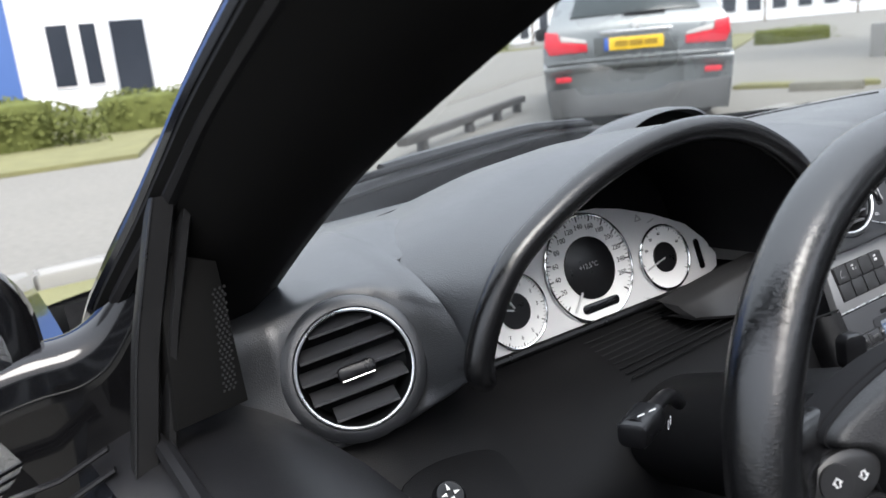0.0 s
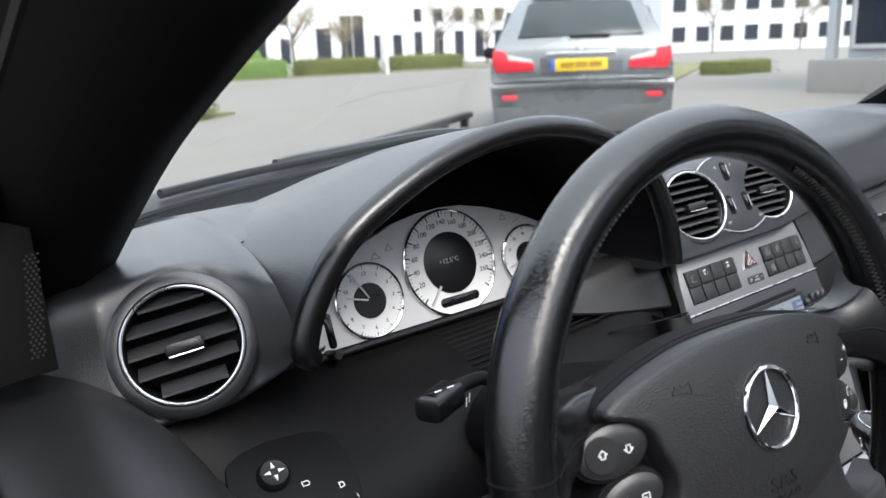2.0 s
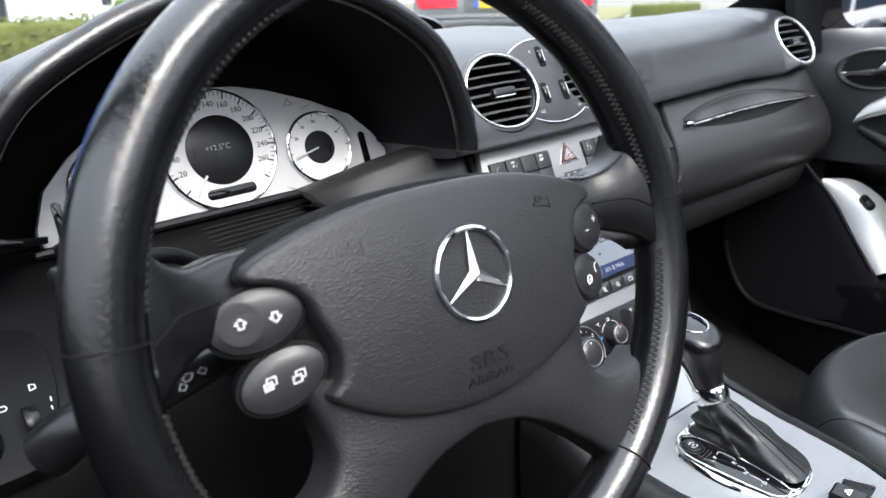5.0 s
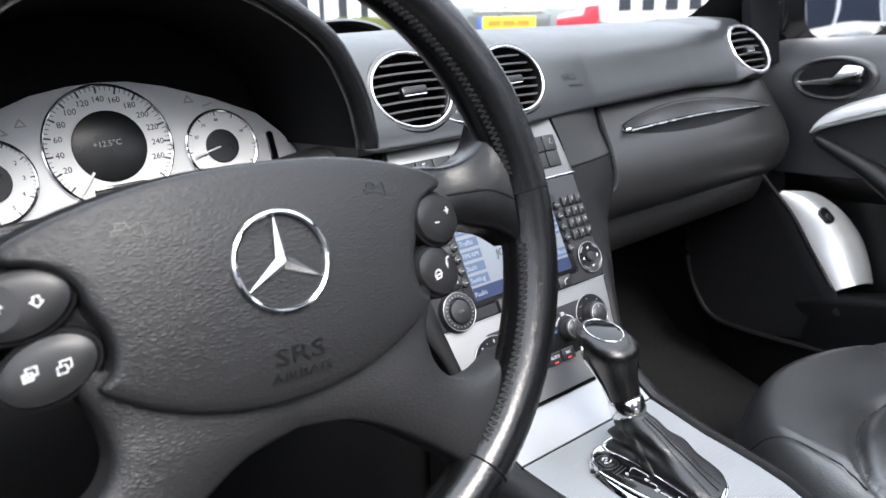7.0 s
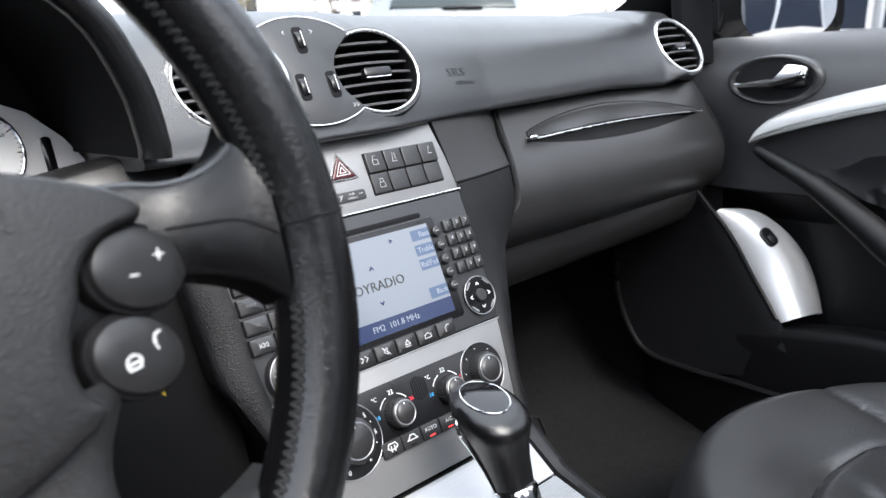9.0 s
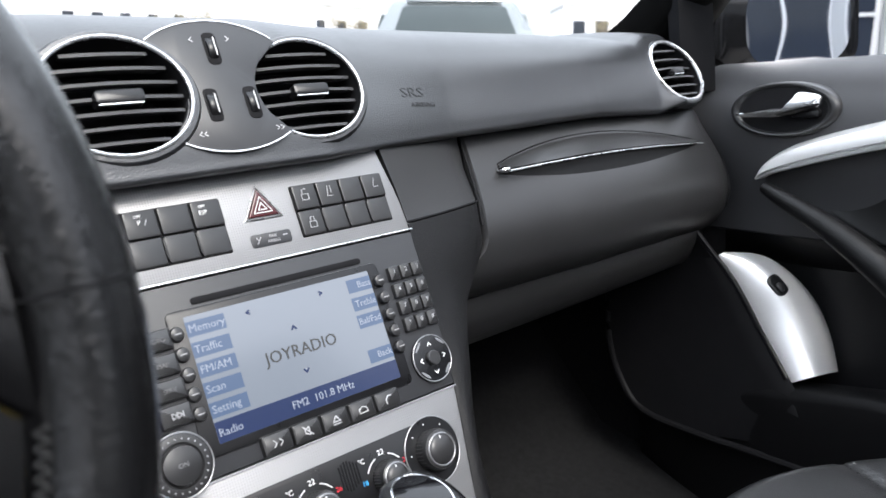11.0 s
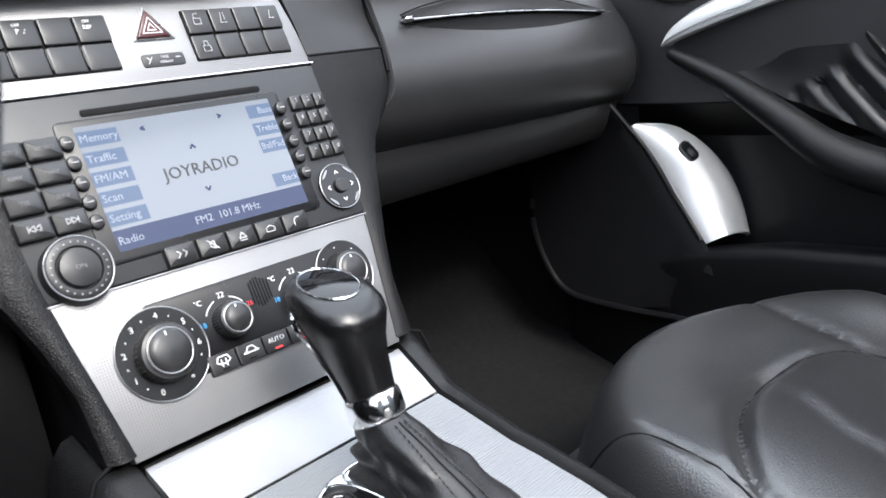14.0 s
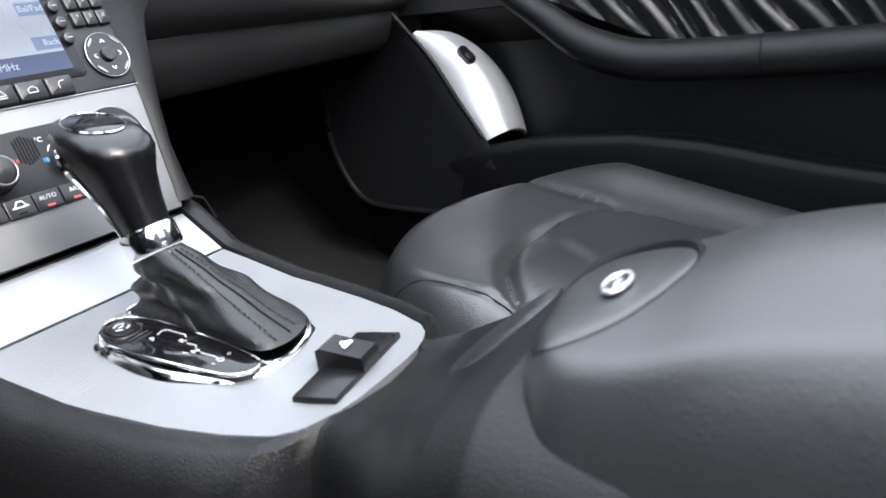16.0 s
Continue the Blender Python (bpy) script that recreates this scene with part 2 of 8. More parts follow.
def frame_at(origin, normal, up=(0, 0, 1), turn=0):
    """A local frame on a panel: x to the right, y up along it, z out of it."""
    z = Vector(normal).normalized()
    x = Vector(up).cross(z).normalized()
    y = z.cross(x)
    m = Matrix((x, y, z)).transposed().to_4x4()
    return Matrix.Translation(origin) @ m @ Matrix.Rotation(radians(turn), 4, "Z")


def grid(rows, closed=False, ends=False, bm=None):
    """A skin over rows of points; closed: each row is a loop; ends: cap the first and last rows."""
    bm = bm or bmesh.new()
    vs = [[bm.verts.new(p) for p in r] for r in rows]
    for a, b in zip(vs, vs[1:]):
        n = len(a)
        for i in range(n if closed else n - 1):
            j = (i + 1) % n
            bm.faces.new((a[i], a[j], b[j], b[i]))
    if ends:
        bm.faces.new(vs[0])
        bm.faces.new(vs[-1])
    return bm


def smooth_path(pts, n, closed=False):
    """Catmull-Rom through the points."""
    pts = [Vector(p) for p in pts]
    k = len(pts)
    out = []
    segs = k if closed else k - 1
    for i in range(segs):
        g = (lambda j: pts[j % k]) if closed else (lambda j: pts[min(max(j, 0), k - 1)])
        a, b, c, d = g(i - 1), g(i), g(i + 1), g(i + 2)
        for s in range(n):
            t = s / n
            out.append(0.5 * ((2 * b) + (c - a) * t + (2 * a - 5 * b + 4 * c - d) * t * t + (3 * b - a - 3 * c + d) * t ** 3))
    if not closed:
        out.append(pts[-1])
    return out


def tube(pts, r, n=12, closed=False, bm=None, flat=1.0, up=(0, 0, 1)):
    """A round bar along a path; r may be a list; flat squeezes it along up."""
    pts = [Vector(p) for p in pts]
    k = len(pts)
    rows = []
    for i, p in enumerate(pts):
        d = (pts[(i + 1) % k] - pts[i - 1]) if closed else (pts[min(i + 1, k - 1)] - pts[max(i - 1, 0)])
        d.normalize()
        s = d.cross(Vector(up))
        if s.length < 1e-4:
            s = d.cross(Vector((1, 0, 0)))
        s.normalize()
        u = s.cross(d)
        q = r[i] if isinstance(r, (list, tuple)) else r
        rows.append([p + q * (math.cos(a) * s + flat * math.sin(a) * u) for a in (2 * math.pi * j / n for j in range(n))])
    if closed:
        rows.append(rows[0])
        bm = grid(rows, True, False, bm)
        bmesh.ops.remove_doubles(bm, verts=bm.verts, dist=1e-6)
        return bm
    return grid(rows, True, True, bm)


def rrect(w, h, r, n=4, cx=0.0, cy=0.0):
    out = []
    for qx, qy, a0 in ((1, 1, 0), (-1, 1, 90), (-1, -1, 180), (1, -1, 270)):
        for i in range(n + 1):
            a = radians(a0 + 90 * i / n)
            out.append((cx + qx * (w / 2 - r) + r * math.cos(a), cy + qy * (h / 2 - r) + r * math.sin(a)))
    return out


def ellipse(a, b, n=32, cx=0.0, cy=0.0, turn=0.0):
    c, s = math.cos(radians(turn)), math.sin(radians(turn))
    return [(cx + a * math.cos(t) * c - b * math.sin(t) * s, cy + a * math.cos(t) * s + b * math.sin(t) * c) for t in (2 * math.pi * i / n for i in range(n))]


def inset(poly, d):
    """The outline moved inwards by d (outline runs anticlockwise)."""
    out, k = [], len(poly)
    for i in range(k):
        a, b, c = Vector(poly[i - 1]), Vector(poly[i]), Vector(poly[(i + 1) % k])
        e, f = (b - a), (c - b)
        n1, n2 = Vector((-e.y, e.x)), Vector((-f.y, f.x))
        n1 = n1.normalized() if n1.length > 1e-9 else n2.normalized()
        n2 = n2.normalized() if n2.length > 1e-9 else n1
        m = (n1 + n2)
        m = m.normalized() if m.length > 1e-6 else n1
        out.append(tuple(b + m * d / max(0.5, m.dot(n1))))
    return out


def slab(m, poly, z0, z1, bevel=0.0, bm=None, dome=0.0):
    """A plate on the frame m from z0 up to z1 with a rounded front edge; dome lifts its middle."""
    bm = bm or bmesh.new()
    loops = [(poly, z0), (poly, z1 - bevel)]
    if bevel:
        loops += [(inset(poly, bevel * 0.3), z1 - bevel * 0.3), (inset(poly, bevel), z1)]
    if dome:
        base = loops[-1][0]
        cx, cy = sum(p[0] for p in base) / len(base), sum(p[1] for p in base) / len(base)
        for s, h in ((0.85, 0.45), (0.65, 0.75), (0.4, 0.93), (0.15, 1.0)):
            loops.append(([(cx + (x - cx) * s, cy + (y - cy) * s) for x, y in base], z1 + dome * h))
    grid([[m @ Vector((x, y, z)) for x, y in p] for p, z in loops], True, True, bm)
    return bm


def lathe(m, profile, n=40, bm=None, cap=True, sx=1.0, sy=1.0):
    """Turns (radius, height) pairs about the frame's z."""
    rows = [[m @ Vector((r * sx * math.cos(a), r * sy * math.sin(a), z)) for a in (2 * math.pi * i / n for i in range(n))] for r, z in profile]
    return grid(rows, True, cap, bm)


def ring(m, radius, r, n=48, sx=1.0, sy=1.0, flat=1.0, k=8):
    rows = []
    for i in range(n + 1):
        a = 2 * math.pi * (i % n) / n
        rows.append([m @ Vector((sx * math.cos(a) * (radius + r * math.cos(b)), sy * math.sin(a) * (radius + r * math.cos(b)), flat * r * math.sin(b))) for b in (2 * math.pi * j / k for j in range(k))])
    bm = grid(rows, True)
    bmesh.ops.remove_doubles(bm, verts=bm.verts, dist=1e-7)
    return bm


def box(m, w, d, h, bevel=0.0, at=(0, 0, 0)):
    """A block centred in x and y on the frame, its bottom at z = 0."""
    return slab(m @ Matrix.Translation(at), rrect(w, d, max(bevel, 1e-4), 2 if bevel else 1), 0, h, bevel)


def strokes(m, lines, width, bm=None, z=0.0, h=0.0003):
    """Flat printed lines (each a list of points) on the frame."""
    bm = bm or bmesh.new()
    for ln in lines:
        for (x0, y0), (x1, y1) in zip(ln, ln[1:]):
            d = Vector((x1 - x0, y1 - y0))
            if d.length < 1e-7:
                continue
            d.normalize()
            q = Vector((-d.y, d.x)) * width / 2
            e = d * width * 0.3
            p = [(x0 - e.x + q.x, y0 - e.y + q.y), (x0 - e.x - q.x, y0 - e.y - q.y), (x1 + e.x - q.x, y1 + e.y - q.y), (x1 + e.x + q.x, y1 + e.y + q.y)]
            grid([[m @ Vector((x, y, z + k)) for x, y in p] for k in (0, h)], True, True, bm)
    return bm


def marks(name, m, lines, width, mat, parent, z=0.0, h=0.0003):
    """Printed symbols, each stroke a part of its own."""
    for ln in lines:
        part(name, strokes(m, [ln], width, None, z, h), mat, parent)


def writing(name, m, text, size, mat, parent, depth=0.0002, align="CENTER", sx=1.0):
    cu = bpy.data.curves.new("text", "FONT")
    cu.body, cu.size, cu.extrude = text, size, depth
    cu.align_x, cu.align_y = align, "CENTER"
    cu.resolution_u = 2
    tmp = bpy.data.objects.new("text", cu)
    me = bpy.data.meshes.new_from_object(tmp)
    bpy.data.objects.remove(tmp)
    me.transform(m @ Matrix.Diagonal((sx, 1, 1, 1)))
    me.materials.clear()
    me.materials.append(mat)
    ob = new(name, me)
    ob.parent = parent
    return ob


def lay_on(ob, target, normal, lift):
    """Moves flat lettering along the normal until it lies on the skin below it, a little proud."""
    me = target.data
    tree = BVHTree.FromPolygons([v.co for v in me.vertices], [tuple(p.vertices) for p in me.polygons])
    n = Vector(normal).normalized()
    mean = sum((v.co for v in ob.data.vertices), Vector()) / len(ob.data.vertices)
    for v in ob.data.vertices:
        at = tree.ray_cast(v.co + n * 0.05, -n, 0.2)[0]
        if at is not None:
            v.co = at + n * (lift if (v.co - mean).dot(n) > 0 else -0.0004)
    return ob


def T(x, y, z=0.0):
    return Matrix.Translation((x, y, z))


def lerp_rows(stations, xs):
    """Cross-sections between given stations (x, [(y, z), ...]) at the places xs."""
    at = [s[0] for s in stations]
    k = len(stations[0][1])
    rows = []
    for x in xs:
        rows.append([Vector((x, np.interp(x, at, [s[1][i][0] for s in stations]), np.interp(x, at, [s[1][i][1] for s in stations]))) for i in range(k)])
    return rows


def ease(rows):
    """Rounds the corners along each cross-section."""
    return [smooth_path(r, 3) for r in rows]
# ---- dashboard ----
VENTS = [((-0.604, 0.294, 0.883), (-0.27, -0.91, 0.30), 0.0420, 0.0420), ((-0.0705, 0.2655, 0.8895), (-0.03, -0.91, 0.40), 0.0432, 0.0368), ((0.058, 0.2690, 0.8865), (-0.06, -0.91, 0.40), 0.0405, 0.0355), ((0.563, 0.308, 0.878), (-0.04, -0.84, 0.53), 0.0385, 0.0385)]
dash = thing("dashboard", "black soft-skinned dashboard with a hooded instrument bay", "dashboard")
FAR = [(0.80, 0.895), (0.62, 0.928), (0.50, 0.945)]
CUT = [(0.425, 0.952), (0.414, 0.945), (0.412, 0.90), (0.412, 0.87), (0.412, 0.85), (0.412, 0.84), (0.412, 0.83)]
STATIONS = [
    (-0.70, [(0.56, 0.895), (0.52, 0.915), (0.46, 0.928), (0.42, 0.932), (0.37, 0.925), (0.35, 0.91), (0.34, 0.88), (0.33, 0.845), (0.325, 0.826), (0.35, 0.82)]),
    (-0.65, [(0.64, 0.895), (0.56, 0.922), (0.47, 0.936), (0.42, 0.940), (0.345, 0.931), (0.322, 0.918), (0.312, 0.88), (0.302, 0.845), (0.298, 0.828), (0.33, 0.825)]),
    (-0.60, [(0.70, 0.895), (0.58, 0.925), (0.48, 0.940), (0.43, 0.943), (0.340, 0.937), (0.322, 0.928), (0.318, 0.88), (0.306, 0.842), (0.298, 0.825), (0.33, 0.825)]),
    (-0.575, [(0.72, 0.895), (0.59, 0.9255), (0.485, 0.942), (0.43, 0.945), (0.337, 0.9375), (0.312, 0.925), (0.305, 0.882), (0.294, 0.848), (0.290, 0.829), (0.33, 0.826)]),
    (-0.555, [(0.74, 0.895), (0.60, 0.926), (0.49, 0.944), (0.43, 0.947), (0.333, 0.938), (0.296, 0.920), (0.285, 0.885), (0.277, 0.855), (0.276, 0.842), (0.33, 0.832)]),
    (-0.545, [(0.745, 0.895), (0.60, 0.926), (0.49, 0.945), (0.43, 0.949), (0.333, 0.940), (0.283, 0.919), (0.264, 0.886), (0.257, 0.865), (0.262, 0.853), (0.33, 0.838)]),
    (-0.538, [(0.75, 0.895), (0.60, 0.926), (0.49, 0.945), (0.43, 0.950), (0.333, 0.940), (0.275, 0.918), (0.248, 0.890), (0.243, 0.873), (0.250, 0.866), (0.335, 0.840)]),
    (-0.536, FAR + [(0.43, 0.951), (0.34, 0.941), (0.36, 0.935), (0.41, 0.93), (0.412, 0.85), (0.412, 0.84), (0.412, 0.83)]),
    (-0.495, FAR + [(0.43, 0.953), (0.345, 0.943), (0.36, 0.938), (0.41, 0.93), (0.412, 0.85), (0.412, 0.84), (0.412, 0.83)]),
    (-0.490, FAR + CUT),
    (-0.150, FAR + CUT),
    (-0.148, FAR + [(0.40, 0.946), (0.325, 0.938), (0.287, 0.922), (0.266, 0.890), (0.250, 0.851), (0.257, 0.839), (0.33, 0.836)]),
    (-0.08, FAR + [(0.40, 0.946), (0.33, 0.940), (0.290, 0.925), (0.267, 0.890), (0.251, 0.850), (0.257, 0.838), (0.33, 0.836)]),
    (0.06, FAR + [(0.40, 0.944), (0.333, 0.936), (0.293, 0.920), (0.270, 0.888), (0.254, 0.850), (0.260, 0.838), (0.33, 0.836)]),
    (0.115, FAR[:1] + [(0.62, 0.926), (0.48, 0.938), (0.40, 0.938), (0.335, 0.930), (0.299, 0.912), (0.279, 0.882), (0.264, 0.850), (0.270, 0.839), (0.33, 0.837)]),
    (0.20, FAR[:1] + [(0.62, 0.925), (0.48, 0.936), (0.40, 0.935), (0.335, 0.925), (0.305, 0.905), (0.289, 0.872), (0.281, 0.849), (0.286, 0.839), (0.33, 0.837)]),
    (0.40, FAR[:1] + [(0.62, 0.922), (0.48, 0.931), (0.40, 0.928), (0.338, 0.917), (0.310, 0.899), (0.296, 0.872), (0.288, 0.850), (0.294, 0.840), (0.33, 0.84)]),
    (0.515, [(0.77, 0.895), (0.60, 0.920), (0.48, 0.928), (0.42, 0.925), (0.348, 0.914), (0.322, 0.900), (0.305, 0.872), (0.296, 0.846), (0.299, 0.834), (0.34, 0.834)]),
    (0.545, [(0.76, 0.895), (0.60, 0.920), (0.48, 0.929), (0.42, 0.929), (0.358, 0.923), (0.334, 0.913), (0.309, 0.876), (0.287, 0.848), (0.297, 0.840), (0.34, 0.832)]),
    (0.585, [(0.72, 0.895), (0.58, 0.917), (0.48, 0.927), (0.43, 0.929), (0.362, 0.923), (0.336, 0.913), (0.311, 0.876), (0.289, 0.848), (0.299, 0.840), (0.34, 0.831)]),
    (0.606, [(0.69, 0.895), (0.58, 0.914), (0.48, 0.922), (0.43, 0.923), (0.380, 0.914), (0.352, 0.902), (0.325, 0.872), (0.302, 0.848), (0.309, 0.840), (0.35, 0.830)]),
    (0.622, [(0.67, 0.895), (0.57, 0.911), (0.47, 0.917), (0.43, 0.917), (0.405, 0.908), (0.385, 0.893), (0.360, 0.868), (0.338, 0.840), (0.335, 0.830), (0.37, 0.830)]),
    (0.70, [(0.56, 0.895), (0.52, 0.905), (0.46, 0.912), (0.43, 0.912), (0.415, 0.905), (0.405, 0.893), (0.395, 0.868), (0.385, 0.845), (0.38, 0.832), (0.39, 0.83)]),
]
XS = sorted({round(s[0], 4) for s in STATIONS} | {round(-0.7 + 0.005 * i, 4) for i in range(281)})
pad = grid([smooth_path(r, 8) for r in lerp_rows(STATIONS, XS)])
for at, nrm, rx, ry in VENTS:
    inv = frame_at(at, nrm).inverted()
    gone = []
    for f in pad.faces:
        p = inv @ f.calc_center_median()
        if (p.x / rx) ** 2 + (p.y / ry) ** 2 < 1.06 and abs(p.z) < 0.03:
            gone.append(f)
    bmesh.ops.delete(pad, geom=gone, context="FACES")
top_pad = part("top_pad", pad, SOFT, dash)
part("rear_cowl", grid([[Vector((x, y, z)) for y, z in ((0.37, 0.72), (0.75, 0.70), (0.82, 0.885))] for x in np.linspace(-0.7, 0.7, 8)]), DEEP, dash)
part("dash_seam", tube(smooth_path([(-0.60, 0.445, 0.9405), (-0.525, 0.475, 0.9425), (-0.435, 0.512, 0.944), (-0.326, 0.559, 0.9385), (-0.197, 0.599, 0.9335), (-0.05, 0.625, 0.929), (0.1, 0.625, 0.928), (0.3, 0.59, 0.927), (0.45, 0.53, 0.9285)], 6), 0.0016, 6), DEEP, dash)
# The hood over the instruments.
LIP = [(-0.534, 0.864), (-0.538, 0.876), (-0.524, 0.909), (-0.496, 0.945), (-0.452, 0.972), (-0.402, 0.993), (-0.344, 1.005), (-0.285, 1.004), (-0.227, 0.986), (-0.172, 0.946), (-0.149, 0.90), (-0.142, 0.862), (-0.142, 0.848)]
lip = smooth_path([(x, 0.24, z) for x, z in LIP], 4)


def arch(y, wide, top, drop):
    """A section of the hood; its flank flows out into the dash skin beside the vent."""
    out = []
    for p in lip:
        low = min(1.0, max(0.0, (0.985 - p.z) / 0.06)) if p.x < -0.341 else 0.0
        out.append(Vector((-0.341 + (p.x + 0.341) * wide - FLARE(y) * low, y, 0.85 + (p.z - 0.85) * top - drop)))
    return out


def FLARE(y):
    return float(np.interp(y, [0.25, 0.28, 0.33, 0.40, 0.48], [0.0, 0.006, 0.036, 0.062, 0.075])) if y > 0.25 else 0.0


part("gauge_hood", grid([arch(0.236, 1.0, 0.985, 0), arch(0.25, 1.02, 0.990, 0), arch(0.28, 1.035, 0.985, 0), arch(0.33, 1.06, 0.955, 0), arch(0.40, 1.08, 0.89, 0), arch(0.48, 1.1, 0.78, 0), arch(0.56, 1.1, 0.62, 0), arch(0.64, 1.1, 0.4, 0)]), SOFT, dash)
edge = arch(0.238, 0.99, 0.960, 0)[1:]
part("hood_lip", tube([Vector((-0.500, 0.302, 0.842)), Vector((-0.514, 0.279, 0.849)), Vector((-0.528, 0.256, 0.858))] + edge, [0.002, 0.003, 0.0065] + [0.0095] + [0.0105] * (len(edge) - 1), 10, up=(0, 1, 0)), LEATHER, dash, "rolled black edge of the instrument hood")
def inner(y, wide, top):
    return [Vector((-0.341 + (p.x + 0.341) * wide, y, 0.85 + (p.z - 0.85) * top)) for p in lip]


part("hood_foot", grid(ease([[Vector(a), Vector(a).lerp(Vector(b), 0.5) + Vector((0, -0.004, -0.002)), Vector(b)] for a, b in (((-0.540, 0.243, 0.869), (-0.550, 0.30, 0.838)), ((-0.528, 0.258, 0.861), (-0.53, 0.31, 0.835)), ((-0.505, 0.295, 0.847), (-0.505, 0.335, 0.830)), ((-0.475, 0.340, 0.834), (-0.475, 0.356, 0.826)))])), SOFT, dash)
part("hood_lining", grid([inner(0.24, 0.965, 0.955), inner(0.30, 0.95, 0.92), inner(0.362, 0.93, 0.86), inner(0.41, 0.9, 0.82)]), DEEP, dash)
part("hood_back", grid([inner(0.407, 0.91, 0.83), [Vector((p.x, 0.407, 0.79)) for p in inner(0.407, 0.91, 0.83)]]), DEEP, dash)
part("knee_trim", grid(ease(lerp_rows([
    (-0.70, [(0.34, 0.83), (0.33, 0.818), (0.315, 0.80), (0.295, 0.775), (0.25, 0.745), (0.235, 0.69), (0.24, 0.60), (0.26, 0.45)]),
    (-0.60, [(0.31, 0.832), (0.300, 0.822), (0.286, 0.808), (0.262, 0.778), (0.217, 0.745), (0.2, 0.69), (0.21, 0.60), (0.24, 0.45)]),
    (-0.53, [(0.34, 0.826), (0.32, 0.818), (0.295, 0.802), (0.264, 0.778), (0.219, 0.745), (0.2, 0.69), (0.21, 0.60), (0.24, 0.45)]),
    (-0.48, [(0.372, 0.818), (0.35, 0.812), (0.31, 0.800), (0.264, 0.774), (0.219, 0.742), (0.2, 0.69), (0.21, 0.60), (0.24, 0.45)]),
    (-0.20, [(0.372, 0.818), (0.35, 0.812), (0.31, 0.805), (0.275, 0.79), (0.245, 0.75), (0.23, 0.69), (0.23, 0.60), (0.24, 0.45)]),
    (-0.12, [(0.372, 0.83), (0.34, 0.83), (0.31, 0.828), (0.288, 0.81), (0.268, 0.77), (0.24, 0.69), (0.22, 0.60), (0.22, 0.45)]),
], np.linspace(-0.70, -0.12, 30)))), KNEE, dash)
for i in range(9):
    y = 0.338 - 0.0075 * i
    part("vent_rib", tube([(-0.36, y, 0.8105 - 0.0022 * i), (-0.19, y, 0.8115 - 0.0014 * i)], 0.0009, 6), KNEE, dash)

# ---- instruments ----
CL = frame_at((-0.32, 0.368, 0.869), (0, -math.cos(radians(15)), math.sin(radians(15))))
cluster = thing("instrument_cluster", "silver instrument cluster with three white dials", "gauges")
face = [(-0.157, -0.0495), (-0.03, -0.0505), (0.08, -0.0505), (0.150, -0.0495), (0.168, -0.043), (0.172, -0.030), (0.160, -0.010), (0.14, 0.011), (0.10, 0.031), (0.06, 0.046), (0.03, 0.0535), (0.005, 0.0555), (-0.02, 0.0545), (-0.05, 0.050), (-0.086, 0.038), (-0.12, 0.018), (-0.146, -0.006), (-0.158, -0.035)]
part("face_plate", slab(CL, face, -0.012, 0, 0.001), CLUSTER, cluster)
part("lower_edge", tube([CL @ Vector((x, -0.053, 0.004)) for x in (-0.165, 0, 0.175)], 0.004, 8), SMOOTH, cluster)


def dial(name, cx, cy, r, hub, first, last, n_major, n_minor, numbers, num_r, num_size, needles, label):
    m = CL @ T(cx, cy)
    d = part(name, lathe(m, [(r, 0), (r, 0.0015)], 56), DIAL, cluster, label)
    part("dial_rim", ring(m @ T(0, 0, 0.002), r, 0.0016, 56), CHROME, d)
    part("dial_hub", lathe(m, [(hub, 0.0016), (hub, 0.003), (hub * 0.97, 0.0034)], 40), SMOOTH, d)
    lines, thick = [], []
    total = n_major * n_minor
    for i in range(total + 1):
        a = radians(first + (last - first) * i / total)
        c, s = math.cos(a), math.sin(a)
        (thick if i % n_minor == 0 else lines).append([(c * r * (0.88 if i % n_minor == 0 else 0.92), s * r * (0.88 if i % n_minor == 0 else 0.92)), (c * r * 0.965, s * r * 0.965)])
    part("dial_scale", strokes(m, lines, r * 0.010, strokes(m, thick, r * 0.028, None, 0.0016), 0.0016), INK, d)
    for k, txt in enumerate(numbers):
        if txt:
            a = radians(first + (last - first) * k / (len(numbers) - 1))
            writing("numeral", m @ T(math.cos(a) * num_r, math.sin(a) * num_r, 0.0018), txt, num_size, INK, d)
    for ang, ln in needles:
        a = radians(ang)
        part("needle", strokes(m, [[(math.cos(a) * hub * 0.2, math.sin(a) * hub * 0.2), (math.cos(a) * ln, math.sin(a) * ln)]], r * 0.045, None, 0.0042, 0.001), ALU_FLAT, d)
    return m, d


m, d = dial("speedometer", 0.001, 0.0, 0.0525, 0.0305, 220, -40, 14, 4, ["", "20", "40", "60", "80", "100", "120", "140", "160", "180", "200", "220", "240", "260", ""], 0.0405, 0.0072, [], "round white speed dial with a dark centre display")
part("needle", strokes(m, [[(-0.019, -0.021), (-0.032, -0.036)]], 0.0022, None, 0.0042, 0.001), ALU_FLAT, d)
part("trip_window", slab(m, rrect(0.046, 0.009, 0.004, 3, 0.001, -0.0375), 0.0016, 0.0028, 0.0004), GLOSS, d)
writing("temperature_text", m @ T(-0.002, 0.002, 0.0037), "+12.5\u00b0C", 0.007, GREY, d)
m, d = dial("clock", -0.095, -0.015, 0.0345, 0.0165, 90, -270, 12, 5, ["12", "1", "2", "3", "4", "5", "6", "7", "8", "9", "10", "11", ""], 0.0255, 0.0052, [(118, 0.031), (163, 0.024)], "round white clock with dark centre")
